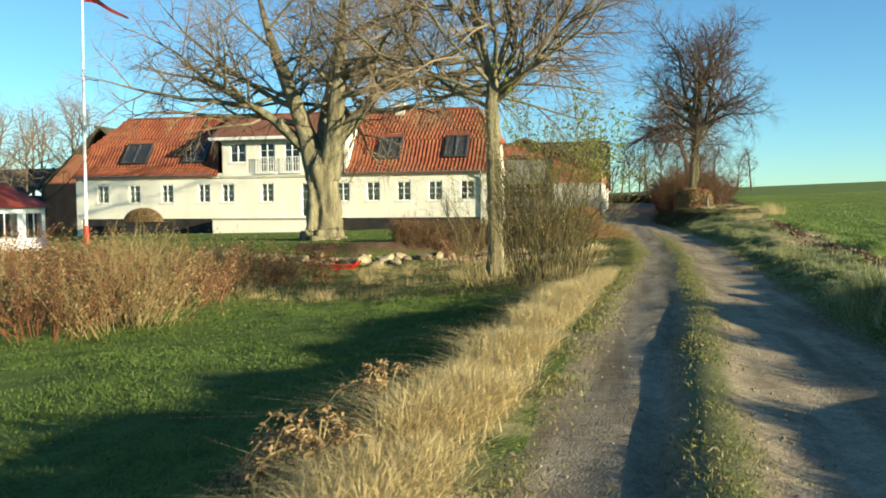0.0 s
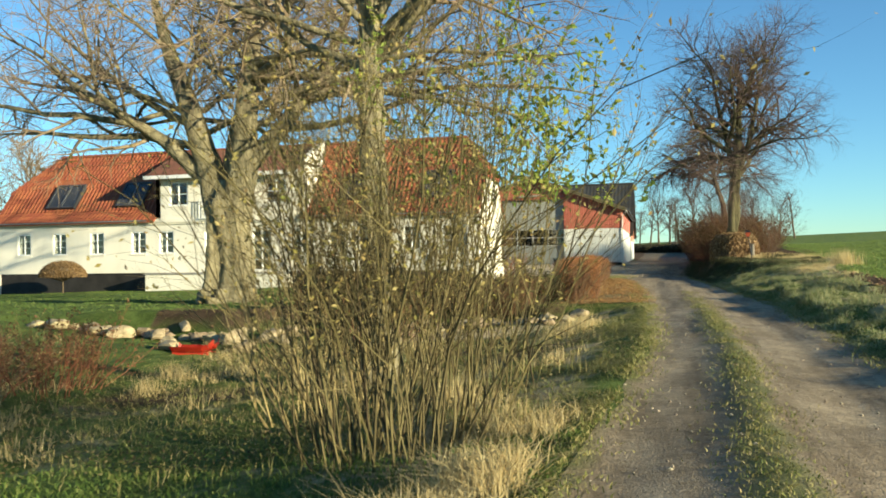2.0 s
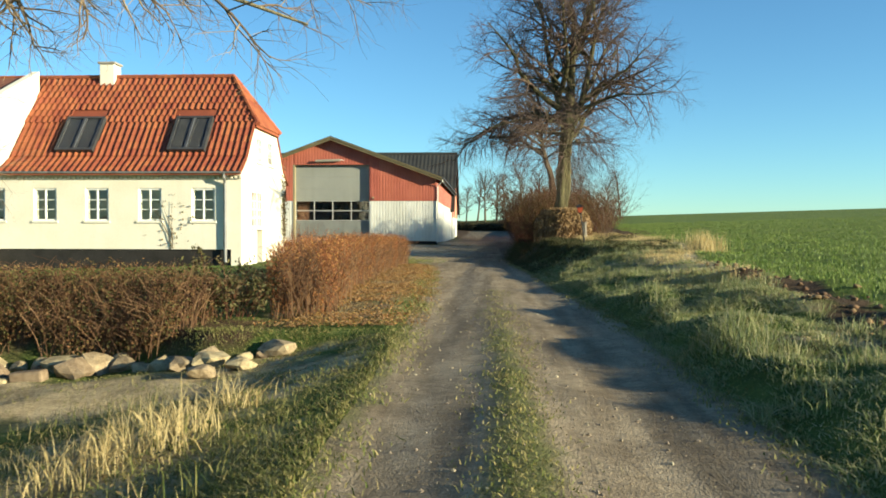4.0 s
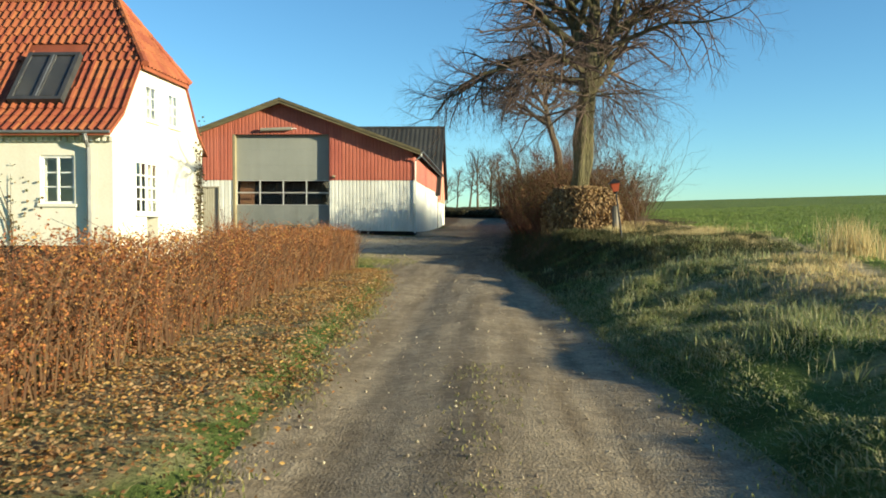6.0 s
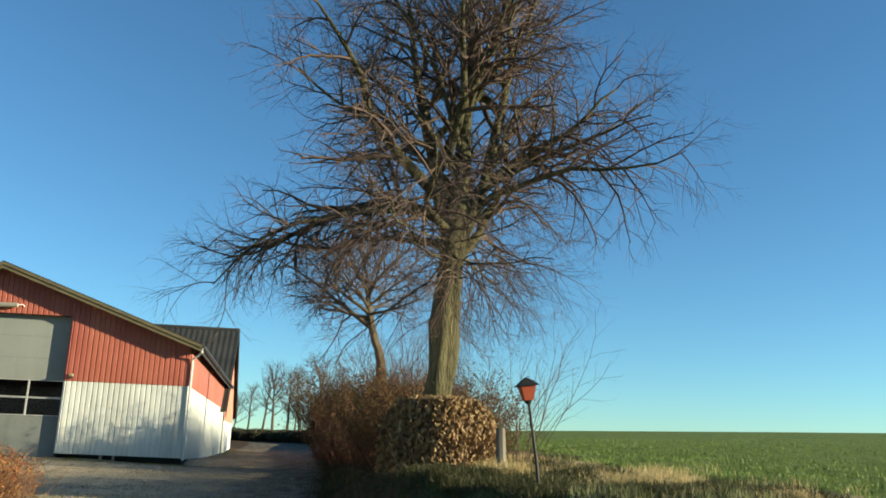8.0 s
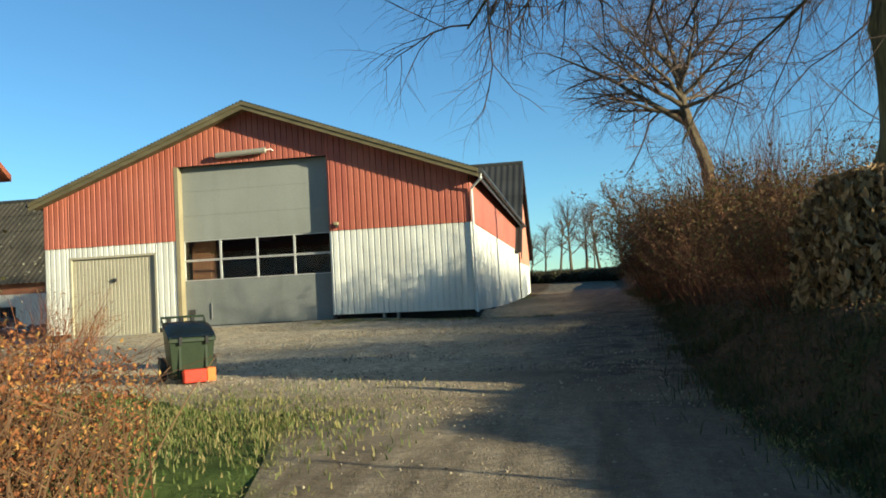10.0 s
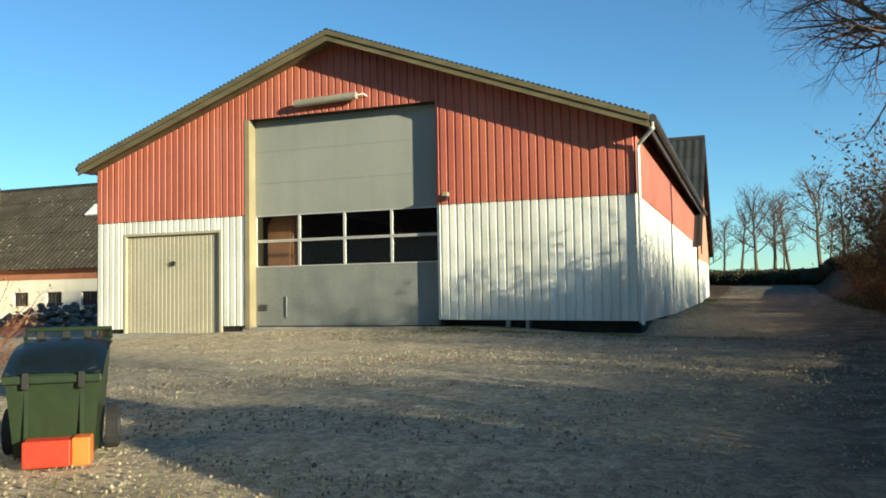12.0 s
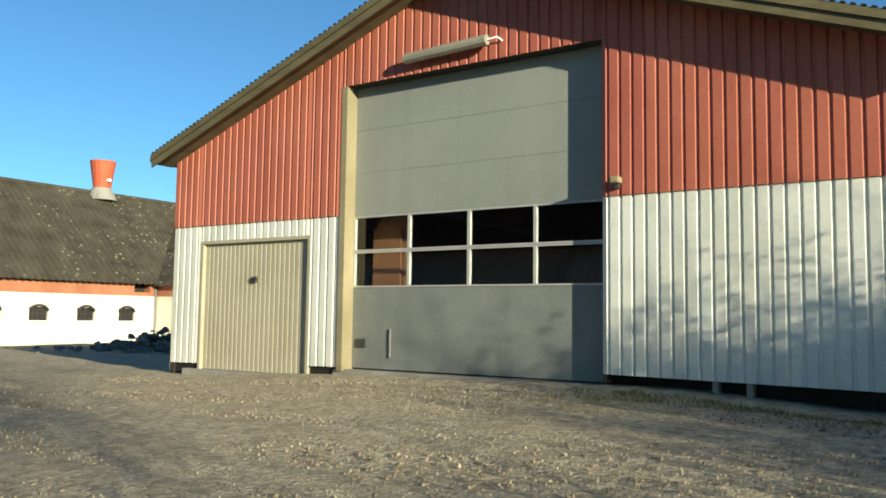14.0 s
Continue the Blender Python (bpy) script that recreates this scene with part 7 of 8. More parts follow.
# garden playhouse
cx, cy = -21.35, 24.0
g = ground_z(cx, cy)
pav = thing("garden_pavilion", (cx, cy, g), "small white octagonal garden pavilion with a dark red roof", "pavilion")
R = 1.45
part("floor_slab", prism(bmesh.new(), ring((cx, cy, g - 0.1), R + 0.35, 8, 0.39), ring((cx, cy, g + 0.08), R + 0.35, 8, 0.39)), CONCRETE, pav)
for i in range(8):
    a0, a1 = 0.39 + i * math.pi / 4, 0.39 + (i + 1) * math.pi / 4
    p0, p1 = Vector((cx + R * math.cos(a0), cy + R * math.sin(a0), 0)), Vector((cx + R * math.cos(a1), cy + R * math.sin(a1), 0))
    d = (p1 - p0).normalized()
    nrm = Vector((d.y, -d.x, 0))
    L_ = (p1 - p0).length
    mid = (p0 + p1) / 2

    def facet(u0, u1, z0, z1, o0, o1):
        bm = bmesh.new()
        c = [p0 + d * u0 + nrm * o1, p0 + d * u1 + nrm * o1, p0 + d * u1 + nrm * o0, p0 + d * u0 + nrm * o0]
        return prism(bm, [(v.x, v.y, z0) for v in c], [(v.x, v.y, z1) for v in c])

    part("low_panel", facet(0, L_, g + 0.08, g + 0.45, -0.05, 0.0), WHITE_PAINT, pav)
    part("head_panel", facet(0, L_, g + 1.3, g + 1.5, -0.05, 0.0), WHITE_PAINT, pav)
    part("post", facet(0, 0.16, g + 0.452, g + 1.298, -0.05, 0.0), WHITE_PAINT, pav)
    part("post", facet(L_ - 0.16, L_, g + 0.452, g + 1.298, -0.05, 0.0), WHITE_PAINT, pav)
    part("glazing_bar", facet(L_ / 2 - 0.02, L_ / 2 + 0.02, g + 0.452, g + 1.298, -0.04, -0.01), WHITE_PAINT, pav)
    pane_ = part("pane", facet(0.16, L_ - 0.16, g + 0.452, g + 1.298, -0.028, -0.022), GLASS, pav)
    pane_.visible_shadow = False
bm = bmesh.new()
prism(bm, ring((cx, cy, g + 1.5), R + 0.3, 8, 0.39), ring((cx, cy, g + 2.35), 0.12, 8, 0.39))
part("pavilion_roof", bm, RED_ROOF, pav)

# lantern on a leaning post, and a fence post
g = ground_z(4.02, 43.03)
lamp = thing("post_lantern", (4.02, 43.03, g), "red metal lantern on a thin leaning post", "lamp")
bm = bmesh.new()
pipe(bm, [(4.03, 43.03, g - 0.2), (3.96, 43.03, 1.5), (3.87, 43.03, 2.13)], [0.022, 0.019, 0.017], 8)
part("post", bm, BLACK_PAINT, lamp)
lc = Vector((3.865, 43.03, 2.13))
tilt_m = Matrix.Translation(lc) @ Matrix.Rotation(radians(-7), 4, "Y") @ Matrix.Scale(0.87, 4)


def lantern_piece(bm):
    bm.transform(tilt_m)
    return bm


part("body", lantern_piece(prism(bmesh.new(), ring((0, 0, 0.02), 0.085, 4, 0.785), ring((0, 0, 0.21), 0.145, 4, 0.785))), COPPER, lamp, "red tapering lantern body")
part("foot", lantern_piece(prism(bmesh.new(), ring((0, 0, -0.03), 0.035, 10), ring((0, 0, 0.018), 0.06, 10))), BLACK_PAINT, lamp)
part("roof", lantern_piece(prism(bmesh.new(), ring((0, 0, 0.212), 0.21, 4, 0.785), ring((0, 0, 0.33), 0.02, 4, 0.785))), BLACK_PAINT, lamp, "dark pyramid roof")
g = ground_z(4.35, 46.0)
post = thing("fence_post", (4.35, 46.0, g), "weathered grey wooden fence post", "post")
bm = bmesh.new()
prism(bm, ring((4.36, 46.0, g - 0.2), 0.085, 9), ring((4.33, 46.0, 1.9), 0.075, 9))
part("post_shaft", bm, OLD_WOOD, post)

# wheeled bin behind a red crate, both turned towards the lane
bx, by = -4.28, 49.72
g = ground_z(bx, by)
TURN_BIN = Matrix.Translation((bx, by, 0)) @ Matrix.Rotation(radians(36), 4, "Z")


def turned(bm):
    bm.transform(TURN_BIN)
    return bm


def taper(w0, d0, z0, w1, d1, z1f, z1b):
    """A tapering body whose top slopes from front to back."""
    return prism(bmesh.new(), [(-w0, -d0, z0), (w0, -d0, z0), (w0, d0, z0), (-w0, d0, z0)], [(-w1, -d1, z1f), (w1, -d1, z1f), (w1, d1, z1b), (-w1, d1, z1b)])


crate = thing("red_crate", (bx, by, g), "red and orange plastic crate on the gravel", "crate")
part("crate_side", turned(boxed(-0.14, 0.13, -0.46, -0.30, g, g + 0.16, bevel=0.01)), RED_PLASTIC, crate)
part("crate_end", turned(boxed(0.134, 0.24, -0.46, -0.30, g, g + 0.17, bevel=0.01)), ORANGE, crate, "orange end of the crate")
binn = thing("wheeled_bin", (bx, by, g), "dark green two-wheeled bin with a domed lid on the gravel", "bin")
part("body", turned(taper(0.23, 0.22, g + 0.03, 0.275, 0.29, g + 0.55, g + 0.74)), BIN_GREEN, binn)
bm = bmesh.new()
rows_ = []
for k in range(7):
    f = k / 6
    y_, z_ = -0.31 + 0.62 * f, g + 0.555 + 0.19 * f + 0.05 * math.sin(math.pi * f)
    rows_.append([bm.verts.new((0.29 * u_, y_, z_ - 0.03 * u_ ** 4)) for u_ in (-1, -0.7, -0.3, 0.3, 0.7, 1)])
for ra, rb in zip(rows_, rows_[1:]):
    for i in range(5):
        bm.faces.new((ra[i], ra[i + 1], rb[i + 1], rb[i]))
bmesh.ops.solidify(bm, geom=bm.faces[:], thickness=0.012)
part("lid", turned(bm), BIN_LID, binn, "dark shiny lid", True)
part("rim", turned(boxed(-0.285, 0.285, -0.315, -0.292, g + 0.49, g + 0.54, bevel=0.008)), BIN_GREEN, binn)
for dx in (-0.15, 0.17):
    part("lid_clip", turned(boxed(dx - 0.02, dx + 0.02, -0.335, -0.317, g + 0.46, g + 0.56, bevel=0.006)), RUBBER, binn)
    part("rib", turned(boxed(dx - 0.015, dx + 0.015, -0.275, -0.24, g + 0.06, g + 0.46)), BIN_GREEN, binn)
bm = bmesh.new()
pipe(bm, [(-0.27, 0.30, g + 0.74), (-0.27, 0.36, g + 0.80), (0.27, 0.36, g + 0.80), (0.27, 0.30, g + 0.74)], 0.016, 8)
part("grab_bar", turned(bm), BIN_GREEN, binn)
for dx in (-0.18, -0.02, 0.12):
    part("hinge", turned(boxed(dx - 0.025, dx + 0.025, 0.30, 0.36, g + 0.73, g + 0.79, bevel=0.008)), RUBBER, binn)
for dx in (-0.31, 0.31):
    wh = part("wheel", turned(prism(bmesh.new(), ring((dx - 0.035, 0.12, g + 0.15), 0.15, 18, axis="x"), ring((dx + 0.035, 0.12, g + 0.15), 0.15, 18, axis="x"))), RUBBER, binn)
    part("hub", turned(prism(bmesh.new(), ring((dx - 0.04, 0.12, g + 0.15), 0.075, 14, axis="x"), ring((dx + 0.04, 0.12, g + 0.15), 0.075, 14, axis="x"))), DARK_METAL, wh)

# rubble heap by the stable
rng = np.random.default_rng(17)
V, F, off = [], [], 0
base_me = [np.array([v.co[:] for v in m.vertices]) for m in STONES]
base_fc = [np.array([p.vertices[:] for p in m.polygons]) for m in STONES]
for i in range(430):
    x, y = rng.normal(-20.8, 2.6), rng.normal(66.5, 1.0)
    hgt = 0.85 * math.exp(-((x + 20.8) / 3.6) ** 2 - ((y - 66.5) / 1.1) ** 2)
    r, j = rng.uniform(0.07, 0.2), rng.integers(0, 8)
    a = rng.uniform(0, 6.28)
    v = base_me[j] * r
    v = np.stack([v[:, 0] * math.cos(a) - v[:, 1] * math.sin(a), v[:, 0] * math.sin(a) + v[:, 1] * math.cos(a), v[:, 2]], -1)
    V.append(v + [x, y, ground_z(x, y) + hgt * rng.uniform(0.2, 1.0)])
    F.append(base_fc[j] + off)
    off += len(v)
rub = arrays("rubble_heap", np.concatenate(V), [np.concatenate(F)], RUBBLE, True)
tagged(rub, "heap of dark broken stones by the stable wall", "rubble", kind="stuff")


# ---- grass, crop, litter and pebbles ----
def blades(name, P, h, width, lean, material, seed, label, category="grass", bow=0.35):
    rng = np.random.default_rng(seed)
    n = len(P)
    a = rng.uniform(0, 6.283, n)
    ux = np.stack([np.cos(a), np.sin(a), np.zeros(n)], -1)
    b = rng.uniform(0, 6.283, n)
    q = (lean * np.abs(rng.normal(0, 1, n)))[:, None]
    out = np.stack([np.cos(b), np.sin(b), np.zeros(n)], -1) * q
    hh = (h * rng.uniform(0.55, 1.25, n))[:, None]
    w = (width * rng.uniform(0.7, 1.3, n))[:, None]
    up = np.array([[0, 0, 1.0]])
    m = P + hh * (0.55 * up + out * 0.35)
    t = P + hh * (up * (1 - bow * np.minimum(q, 1.2) * 0.5) + out)
    V = np.stack([P - ux * w, P + ux * w, m + ux * w * 0.7, m - ux * w * 0.7, t], 1).reshape(-1, 3)
    i = np.arange(n)[:, None] * 5
    ob = arrays(name, V, [i + np.array([[0, 1, 2, 3]]), i + np.array([[3, 2, 4]])], material)
    return tagged(ob, label, category, kind="stuff")


def scatter(n, x0, x1, y0, y1, chance, seed, lift=-0.01):
    """Places on the land within a rectangle, kept by chance(x, y)."""
    rng = np.random.default_rng(seed)
    out, have = [], 0
    for _ in range(60):
        x, y = rng.uniform(x0, x1, n), rng.uniform(y0, y1, n)
        ok = rng.uniform(0, 1, n) < chance(x, y)
        out.append(np.stack([x[ok], y[ok]], -1))
        have += ok.sum()
        if have >= n:
            break
    p = np.concatenate(out)[:n]
    return np.column_stack([p, land(p[:, 0], p[:, 1]) + lift])


def clumps(x, y, s, seed=0.0):
    """Uneven cover between 0 and 1."""
    a, b = 0.8 * x + 0.6 * y, 0.8 * y - 0.6 * x
    v = uneven(x * s * 0.6, y * s * 0.6, seed + 11) + 0.8 * uneven(a * s * 1.5, b * s * 1.5, seed + 12) + 0.5 * uneven(x * s * 3.7, y * s * 3.7, seed + 13)
    return np.clip(0.5 + 0.5 * v, 0, 1)


off_left = lambda x, y: road_left(y) - x
off_right = lambda x, y: x - road_right(y)
near = lambda x, y: 1 / (1 + (np.maximum(off_left(x, y), 0) / 5.0) ** 2)
P = scatter(110000, -16, 0.3, 1.0, 26, lambda x, y: (off_left(x, y) > np.interp(y, [8, 12], [0.75, 0.05])) * near(x, y) * (0.12 + 0.88 * clumps(x, y, 1.3) ** 1.5) * (1 - 0.92 * np.exp(-((x + 3.6) / 2.4) ** 4 - ((y - 24.3) / 1.2) ** 4)), 301)
P = P[(P[:, 1] < 14) | (rng0.uniform(0, 1, len(P)) < 0.75)]
rough_part = P[:, 1] > 14 + 1.5 * uneven(P[:, 0] * 0.7, P[:, 1] * 0.7, 21)
blades("lawn_grass", P[~rough_part], 0.02 + 0.035 * clumps(P[~rough_part, 0], P[~rough_part, 1], 1.3), 0.005, 1.1, GRASS, 302, "green rough lawn grass")
blades("rough_grass", P[rough_part], 0.015 + 0.035 * clumps(P[rough_part, 0], P[rough_part, 1], 1.3), 0.0035, 1.6, GRASS_VERGE, 321, "patchy green and brown rough grass")
P = scatter(70000, -10.0, -0.6, 1.0, 15, lambda x, y: (off_left(x, y) > np.interp(y, [8, 12], [0.85, 0.2])) * (0.3 + 0.7 * clumps(x, y, 1.7, 1.0)), 322)
blades("near_lawn", P, 0.02 + 0.04 * clumps(P[:, 0], P[:, 1], 1.7, 1.0), 0.0035, 1.2, GRASS, 323, "short green lawn grass near the track")
P = scatter(26000, -34, -7, 25, 44, lambda x, y: 1.0 * (y > stone_line(x) + np.where((x > -9) & (x < -1.5), 1.3, 0.3)), 303)
blades("garden_lawn", P, np.full(len(P), 0.05), 0.012, 0.5, GRASS, 304, "short green garden lawn")
P = scatter(30000, -3.2, 0.4, 0.6, 14, lambda x, y: np.exp(-((off_left(x, y) - 0.42) / 0.26) ** 4) * (0.12 + clumps(x, y, 1.9, 2.0) ** 2) * (1 - 0.75 * step(7.5, 11, y)), 305)
blades("verge_straw", P, 0.06 + 0.16 * clumps(P[:, 0], P[:, 1], 1.9, 2.0), 0.0028, 1.5, STRAW, 306, "pale dry grass along the track's verge")
P = scatter(80000, -5, 0.3, 8, 27, lambda x, y: (off_left(x, y) > 0.0) * np.exp(-np.maximum(off_left(x, y) - 0.3, 0) / 0.8) * clumps(x, y, 1.5, 4.0), 307)
blades("verge_grass", P, 0.012 + 0.03 * clumps(P[:, 0], P[:, 1], 1.5, 4.0), 0.0035, 1.7, GRASS_VERGE, 308, "mixed green and dry grass beside the track")
P = scatter(9000, -8.5, -0.5, 14, 23.5, lambda x, y: (0.03 + clumps(x, y, 1.4, 5.0) ** 5) * (off_left(x, y) > 0.6), 309)
blades("dry_tufts", P, 0.05 + 0.24 * clumps(P[:, 0], P[:, 1], 1.4, 5.0) ** 3, 0.003, 0.8, STRAW, 310, "dry straw tufts near the stones")
P = scatter(15000, -0.2, 2.2, -2, 32, lambda x, y: np.exp(-((x - crown_x(y)) / 0.2) ** 2) * clumps(x, y, 3.0, 1.0) * (1 - 0.7 * step(20, 30, y)), 311, 0.0)
P[:, 2] += ruts(P[:, 0], P[:, 1]) - 0.005
blades("crown_grass", P, np.full(len(P), 0.028), 0.004, 1.6, GRASS_VERGE, 312, "sparse grass on the track's crown")
P = scatter(200000, 1.5, 7.0, -1, 50, lambda x, y: (off_right(x, y) > -0.05) * (off_right(x, y) < field_edge(y) - 0.15) * (0.25 + 0.75 * clumps(x, y, 2.1, 3.0)) * (1 - 0.85 * step(42, 47, y)), 313)
# Towards the yard more blades take the darker colour, painting the bank's shade.
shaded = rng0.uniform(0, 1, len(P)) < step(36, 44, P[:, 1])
blades("bank_grass", P[~shaded], 0.03 + 0.075 * clumps(P[~shaded, 0], P[~shaded, 1], 2.1, 3.0) ** 2, 0.0045, 1.7, GRASS_BANK, 314, "rough green grass on the field bank")
blades("bank_grass_shaded", P[shaded], 0.05 + 0.12 * clumps(P[shaded, 0], P[shaded, 1], 2.1, 3.0), 0.005, 0.9, GRASS_SHADE, 326, "grass at the foot of the bank, darkened by painted shade")
P = scatter(14000, 2.6, 8.0, -1, 50, lambda x, y: np.exp(-((off_right(x, y) - field_edge(y) + np.interp(y, [36, 45], [0.4, 1.2])) / np.interp(y, [28, 40, 46], [0.35, 0.6, 1.0])) ** 2) * (0.04 + clumps(x, y, 1.2, 6.0) ** 2.5) * (0.06 + 0.94 * step(25, 32, y)) * (off_right(x, y) > 2.3 * step(40, 44, y)), 315)
blades("bank_straw", P, (0.04 + 0.11 * clumps(P[:, 0], P[:, 1], 1.2, 6.0)) * np.interp(P[:, 1], [38, 44], [0.8, 1.5]), 0.0045, 0.75, STRAW, 316, "tall pale dry grass along the bank's crest")
P = scatter(6000, 1.8, 6.5, 12, 42, lambda x, y: (off_right(x, y) > 0.15) * (off_right(x, y) < field_edge(y)) * clumps(x, y, 2.3, 15.0) ** 7, 348)
blades("bank_tufts", P, 0.06 + 0.12 * clumps(P[:, 0], P[:, 1], 2.3, 15.0) ** 2, 0.004, 0.55, GRASS_BANK, 349, "pale upright grass tufts on the field bank")
rng = np.random.default_rng(344)
P = np.array([6.2, 37.3]) + rng.normal(0, 1, (420, 2)) * [0.22, 0.35]
P = np.column_stack([P, land(P[:, 0], P[:, 1])])
blades("tall_grass", P, np.full(len(P), 0.5), 0.005, 0.3, STRAW, 345, "tall clump of pale dry grass at the field's edge")
P = scatter(7000, 1.4, 3.2, -2, 9, lambda x, y: np.exp(-((off_right(x, y) - 0.4) / 0.22) ** 2) * clumps(x, y, 2.6, 14.0) ** 4, 346)
blades("edge_tussocks", P, 0.10 + 0.26 * clumps(P[:, 0], P[:, 1], 2.6, 14.0) ** 2, 0.004, 0.8, GRASS_BANK, 347, "tall grass tussocks along the track's edge")
P = scatter(90000, 3.0, 34, -2, 75, lambda x, y: (off_right(x, y) > field_edge(y) + np.interp(y, [29, 34], [0.45, 0.2])) / (1 + (off_right(x, y) / 7.0) ** 2), 317)
blades("winter_crop", P, np.full(len(P), 0.075), 0.009, 0.5, CROP, 318, "young green winter crop on the field", "crop")
P = scatter(26000, -2.4, 3.2, 0, 47, lambda x, y: np.maximum(np.exp(-((off_left(x, y) + 0.05) / 0.16) ** 2), np.exp(-((off_right(x, y) + 0.02) / 0.16) ** 2)) * clumps(x, y, 2.4, 7.0), 324, 0.005)
blades("edge_grass", P, 0.012 + 0.03 * clumps(P[:, 0], P[:, 1], 2.4, 7.0), 0.0045, 1.6, GRASS_VERGE, 325, "ragged grass along both edges of the track")
P = scatter(9000, -7, -0.5, 43.5, 49.5, lambda x, y: np.exp(-((x + 2.9) / 1.5) ** 2 - ((y - 46.3) / 1.4) ** 2), 319, 0.0)
blades("yard_grass", P, np.full(len(P), 0.06), 0.006, 0.5, GRASS_MIX, 320, "grass patch at the edge of the yard")

P = scatter(9000, -8.0, -0.2, 13, 23.5, lambda x, y: (off_left(x, y) > 0.35) * (0.25 + 0.75 * clumps(x, y, 1.8, 17.0) ** 2), 350)
blades("withered_stems", P, 0.05 + 0.15 * clumps(P[:, 0], P[:, 1], 1.8, 17.0) ** 2, 0.003, 0.9, GRASS_VERGE, 351, "thin withered grass stems on the rough ground")

# clods turned up by the plough along the field's edge
rng = np.random.default_rng(353)
V, F, off = [], [], 0
for i in range(420):
    y = rng.uniform(6, 33)
    x = road_right(y) + field_edge(y) + rng.normal(0.1, 0.2)
    r, j, a = rng.uniform(0.015, 0.055), rng.integers(0, 8), rng.uniform(0, 6.28)
    v = base_me[j] * r
    v = np.stack([v[:, 0] * math.cos(a) - v[:, 1] * math.sin(a), v[:, 0] * math.sin(a) + v[:, 1] * math.cos(a), v[:, 2]], -1)
    V.append(v + [x, y, ground_z(x, y) + 0.3 * r])
    F.append(base_fc[j] + off)
    off += len(v)
tagged(arrays("soil_clods", np.concatenate(V), [np.concatenate(F)], SOIL, True), "brown clods of turned soil along the field's edge", "soil", kind="stuff")

P = scatter(3500, -5.2, 0.2, 57.0, 58.45, lambda x, y: step(57.0, 58.0, y) * clumps(x, y, 2.0, 18.0), 354, 0.0)
blades("wall_foot_grass", P, 0.02 + 0.05 * clumps(P[:, 0], P[:, 1], 2.0, 18.0), 0.004, 1.2, GRASS_VERGE, 355, "thin grass along the foot of the barn wall")

rng = np.random.default_rng(330)
P = scatter(34000, -3.2, 0.3, 26, 43.5, lambda x, y: np.exp(-((off_left(x, y) - 0.75) / 0.8) ** 4) * (0.3 + clumps(x, y, 1.8, 10.0) ** 1.5), 331, 0.02)
P[:, 2] += rng.uniform(0, 0.04, len(P))
lit = leaves("leaf_litter", P, 0.0155, LITTER, rng, 0.8)
tagged(lit, "fallen brown and yellow leaves under the hedge", "leaves", kind="stuff")

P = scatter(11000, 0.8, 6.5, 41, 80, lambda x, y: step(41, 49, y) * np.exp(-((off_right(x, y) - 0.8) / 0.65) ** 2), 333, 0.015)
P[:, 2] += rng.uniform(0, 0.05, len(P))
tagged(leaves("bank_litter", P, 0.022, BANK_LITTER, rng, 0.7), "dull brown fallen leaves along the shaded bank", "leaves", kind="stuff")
# Lane edge blades, in the colour that has shade painted in.
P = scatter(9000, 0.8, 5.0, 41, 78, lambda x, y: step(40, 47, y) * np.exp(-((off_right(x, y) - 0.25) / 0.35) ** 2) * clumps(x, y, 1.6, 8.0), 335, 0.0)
blades("lane_grass", P, 0.05 + 0.15 * clumps(P[:, 0], P[:, 1], 1.6, 8.0), 0.005, 0.9, GRASS_SHADE, 336, "rough grass along the lane's edge, darkened by painted shade")
P = scatter(8000, -8.0, -0.6, 13.5, 23, lambda x, y: (0.1 + clumps(x, y, 1.1, 9.0) ** 2) * (off_left(x, y) > 0.5), 337, 0.015)
P[:, 2] += rng.uniform(0, 0.12, len(P))
tagged(leaves("weed_leaves", P, 0.017, WEED, rng, 0.4), "dark withered weeds on the rough ground", "weeds", kind="stuff")

# loose stones on the track and the yard
rng = np.random.default_rng(340)
bm = bmesh.new()
bmesh.ops.create_icosphere(bm, subdivisions=1, radius=1.0)
pv = np.array([v.co[:] for v in bm.verts])
pf = np.array([[v.index for v in f.verts] for f in bm.faces])
bm.free()
A = scatter(4000, -1.0, 2.6, 0, 46, lambda x, y: ((x > road_left(y)) & (x < road_right(y))) * (0.5 + 0.5 * clumps(x, y, 2.2)), 341, 0.0)
Bp = scatter(38000, -13, 1.5, 46, 58.5, lambda x, y: ((x > yard_left(y) + 0.3) & (x < road_right(y))) * 1.0, 342, 0.004)
A[:, 2] += ruts(A[:, 0], A[:, 1])
C = np.concatenate([A, Bp])
r = 0.0035 + 0.011 * rng.uniform(0, 1, len(C)) ** 3
squash = rng.uniform(0.6, 1.4, (len(C), 1, 3))
V = C[:, None] + pv[None] * r[:, None, None] * squash
F = pf[None] + (np.arange(len(C)) * len(pv))[:, None, None]
pb = arrays("loose_gravel", V.reshape(-1, 3), [F.reshape(-1, 3)], PEBBLE)
tagged(pb, "loose pale gravel stones on the track and yard", "gravel", kind="stuff")


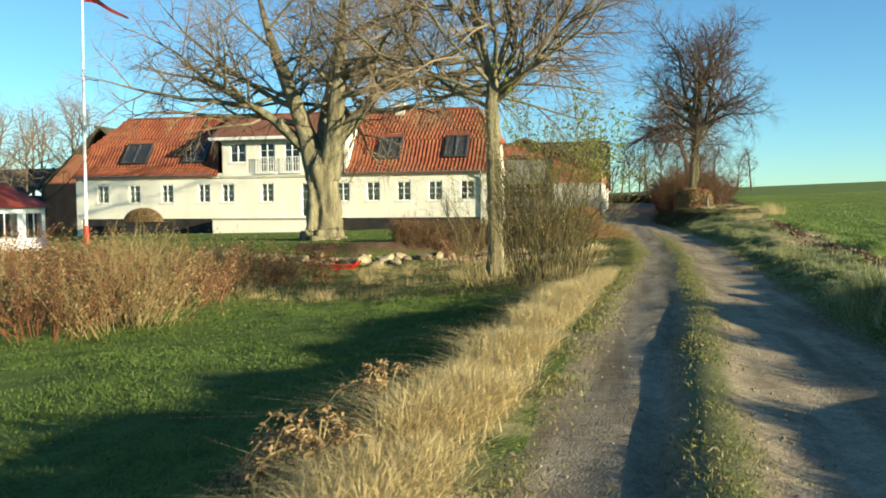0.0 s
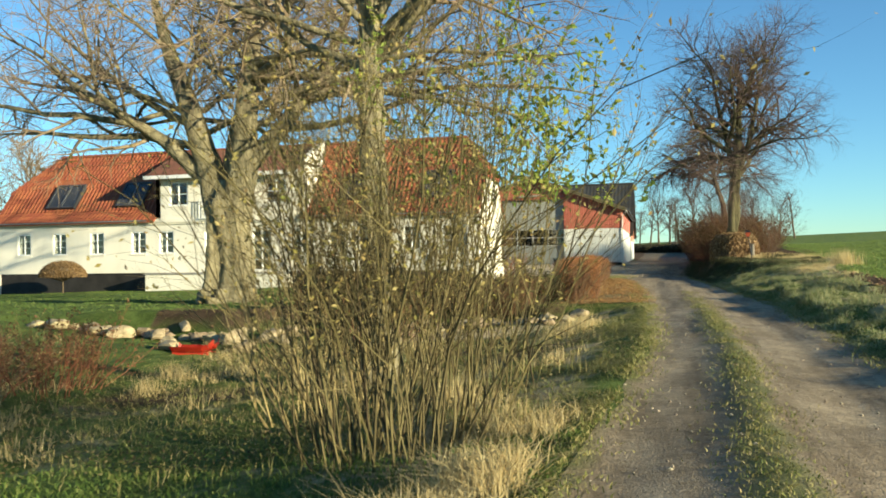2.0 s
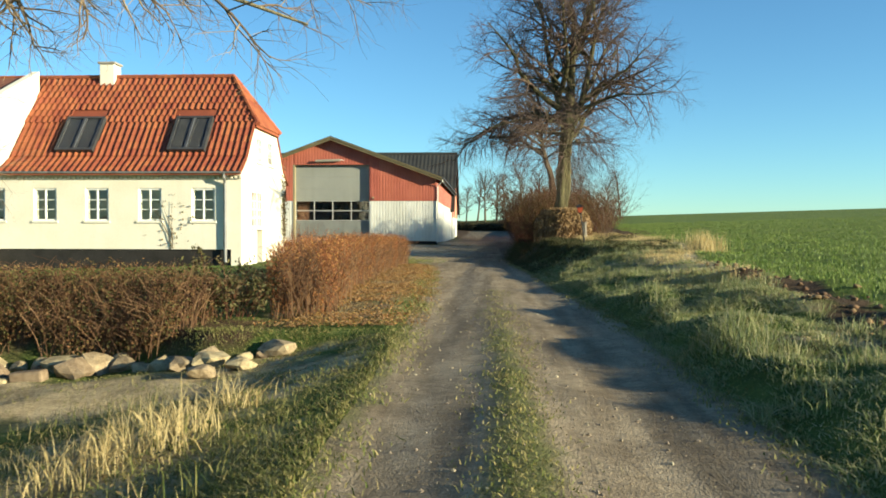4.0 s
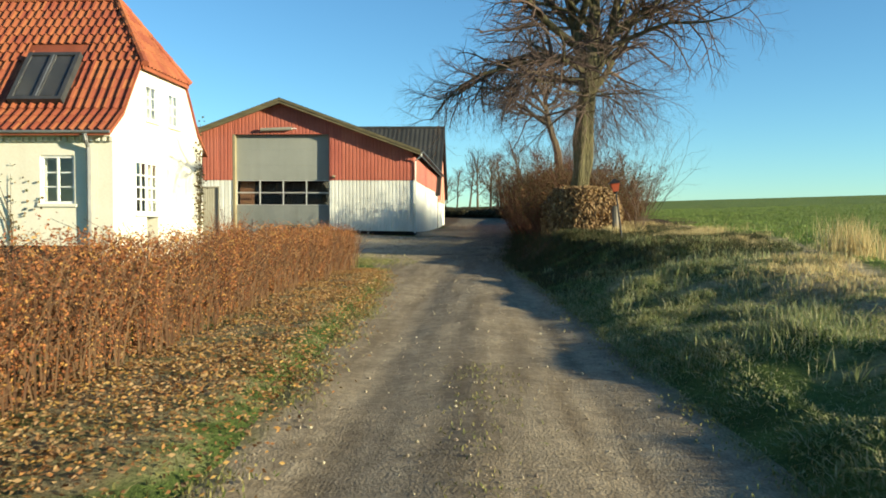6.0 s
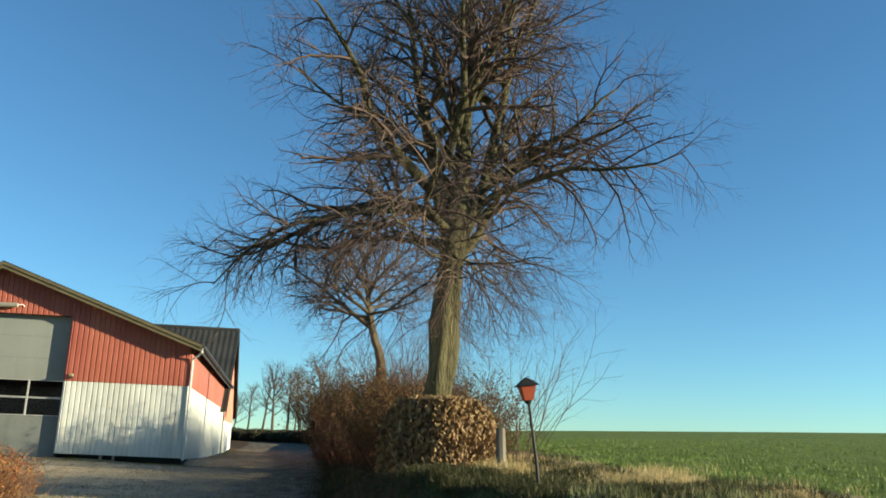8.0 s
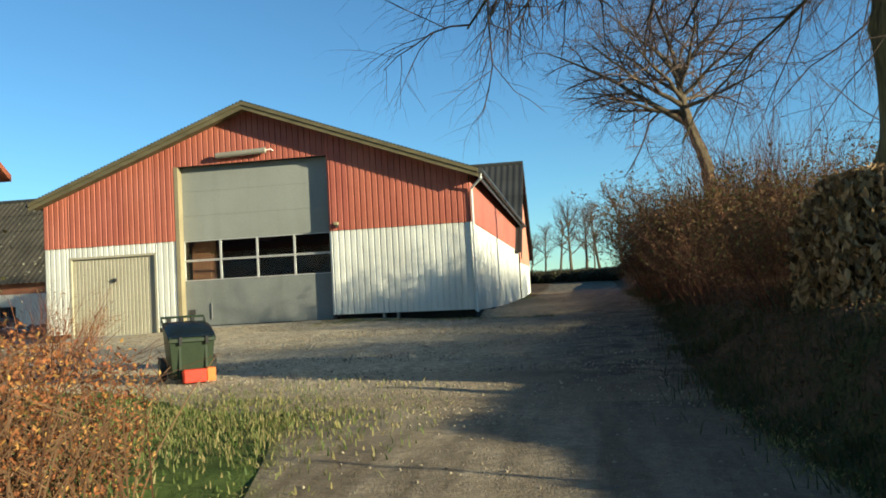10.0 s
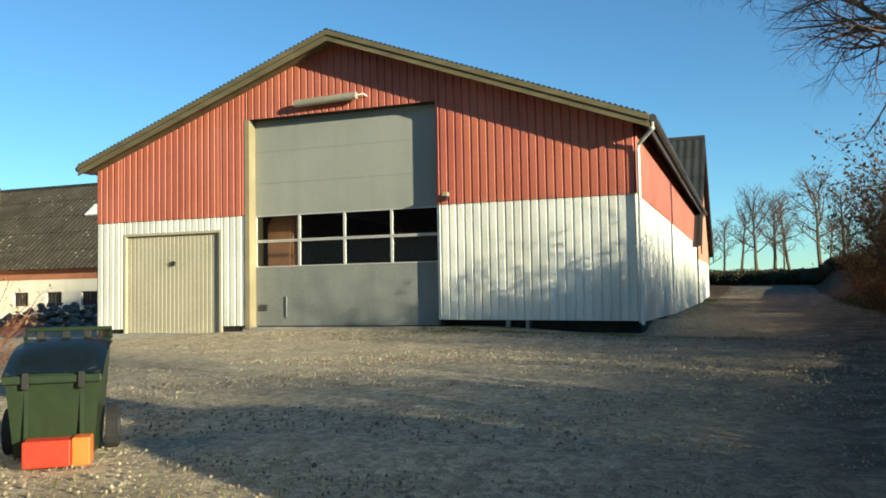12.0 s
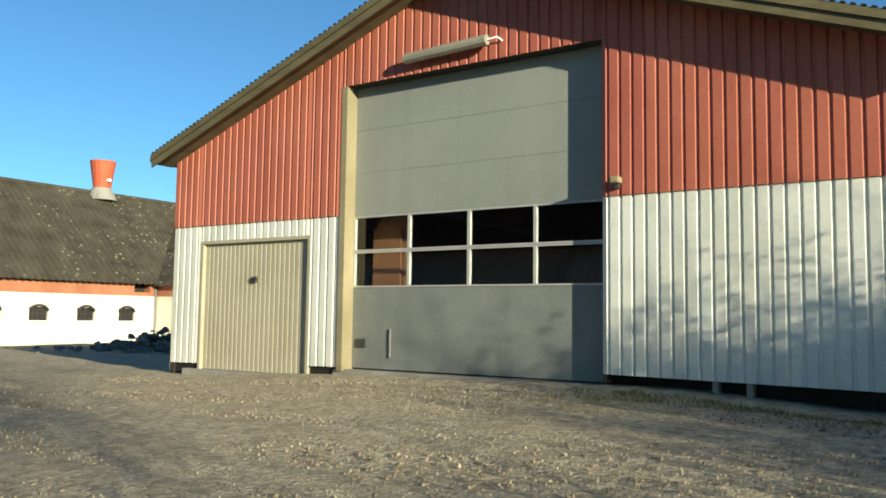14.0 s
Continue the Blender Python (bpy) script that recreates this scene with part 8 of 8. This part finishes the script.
# ---- roof tiles of the farmhouse ----
def tile_shape():
    """One pantile: x across, y up the slope, z proud."""
    xs = [0.0, 0.05, 0.105, 0.15, 0.195, 0.24]
    zs = [0.040, 0.012, 0.002, 0.022, 0.060, 0.045]
    V, F = [], []
    for y, lift in ((0.0, 0.012), (0.37, 0.0)):
        V += [(x, y, z + lift) for x, z in zip(xs, zs)]
    V += [(x, 0.0, z + 0.004) for x, z in zip(xs, zs)]
    for i in range(5):
        F.append((i, i + 1, i + 7, i + 6))
        F.append((12 + i, 13 + i, i + 1, i))
    return np.array(V), np.array(F)


TV, TF = tile_shape()
tile_me = bpy.data.meshes.new("roof_tile")
tile_me.from_pydata([tuple(v) for v in TV], [], [tuple(int(i) for i in f) for f in TF])
tile_me.materials.append(TILE)
rest, count = [], 0
courses = int((SLOPE - 0.05) / 0.325)
skylights = ((-30.4, -28.6), (-26.25, -24.65), (-14.0, -12.55), (-10.05, -8.65))
rng = np.random.default_rng(350)
for c in range(courses):
    s = 0.0 + c * 0.325
    y, z, ang = on_slope(s + 0.16)
    ya, za, _ = on_slope(s)
    xa, xb = far_verge_x(z), verge_x(z)
    x = xb - 0.24
    while x > xa - 0.05:
        hidden = (DX0 - 0.2 < x + 0.12 < DX1 + 0.05) or any(a < x + 0.12 < b and 1.80 < s + 0.18 < 3.3 for a, b in skylights)
        if not hidden:
            m = Matrix.Translation((x + rng.normal(0, 0.003), ya, za - 0.02)) @ Matrix.Rotation(ang + rng.normal(0, 0.006), 4, "X")
            if x > -11.6 and count < 300:
                t_ = new("roof_tile", tile_me)
                t_.parent = house
                t_.matrix_basis = Matrix.Translation(-BASE[house.name]) @ m
                count += 1
            else:
                mm = np.array(m)
                rest.append(TV @ mm[:3, :3].T + mm[:3, 3])
        x -= 0.222
# the small hip
hv = Vector((XR - HIP_RUN, RIDGE_Y, RIDGE_Z)) - Vector((XR + 0.05, RIDGE_Y, HIP_Z - 0.08))
hip_len, hip_ang = hv.length, math.atan2(hv.z, -hv.x)
half = (hip_y[1] - hip_y[0]) / 2 + 0.05
for c in range(int(hip_len / 0.325) + 1):
    s = c * 0.325
    w = half * (1 - (s + 0.1) / hip_len)
    y = RIDGE_Y - w
    while y < RIDGE_Y + w - 0.1:
        m = Matrix.Translation(Vector((XR + 0.05, y, HIP_Z - 0.08)) + hv * (s / hip_len)) @ Matrix.Rotation(radians(90), 4, "Z") @ Matrix.Rotation(hip_ang, 4, "X")
        mm = np.array(m)
        rest.append(TV @ mm[:3, :3].T + mm[:3, 3])
        y += 0.222
F = (TF[None] + (np.arange(len(rest)) * len(TV))[:, None, None]).reshape(-1, 4)
far_tiles = under(arrays("far_roof_tiles", np.concatenate(rest), [F], TILE_STUFF), house)
tagged(far_tiles, "rows of red clay pantiles", kind="stuff")
bm = bmesh.new()
caps = [((XL + 1.9, RIDGE_Y, RIDGE_Z + 0.0), (XR - HIP_RUN, RIDGE_Y, RIDGE_Z + 0.0)), ((XR - HIP_RUN, RIDGE_Y, RIDGE_Z), (XR + 0.08, hip_y[0], HIP_Z - 0.02)), ((XR - HIP_RUN, RIDGE_Y, RIDGE_Z), (XR + 0.08, hip_y[1], HIP_Z - 0.02))]
for a, b_ in caps:
    a, b_ = Vector(a), Vector(b_)
    n = max(2, int((b_ - a).length / 0.36))
    for i in range(n):
        p, q = a + (b_ - a) * i / n, a + (b_ - a) * (i + 1.06) / n
        pipe(bm, [p, q], [0.085, 0.10], 8)
ridge = part("ridge_tiles", bm, TILE_STUFF, house)
tagged(ridge, kind="stuff")
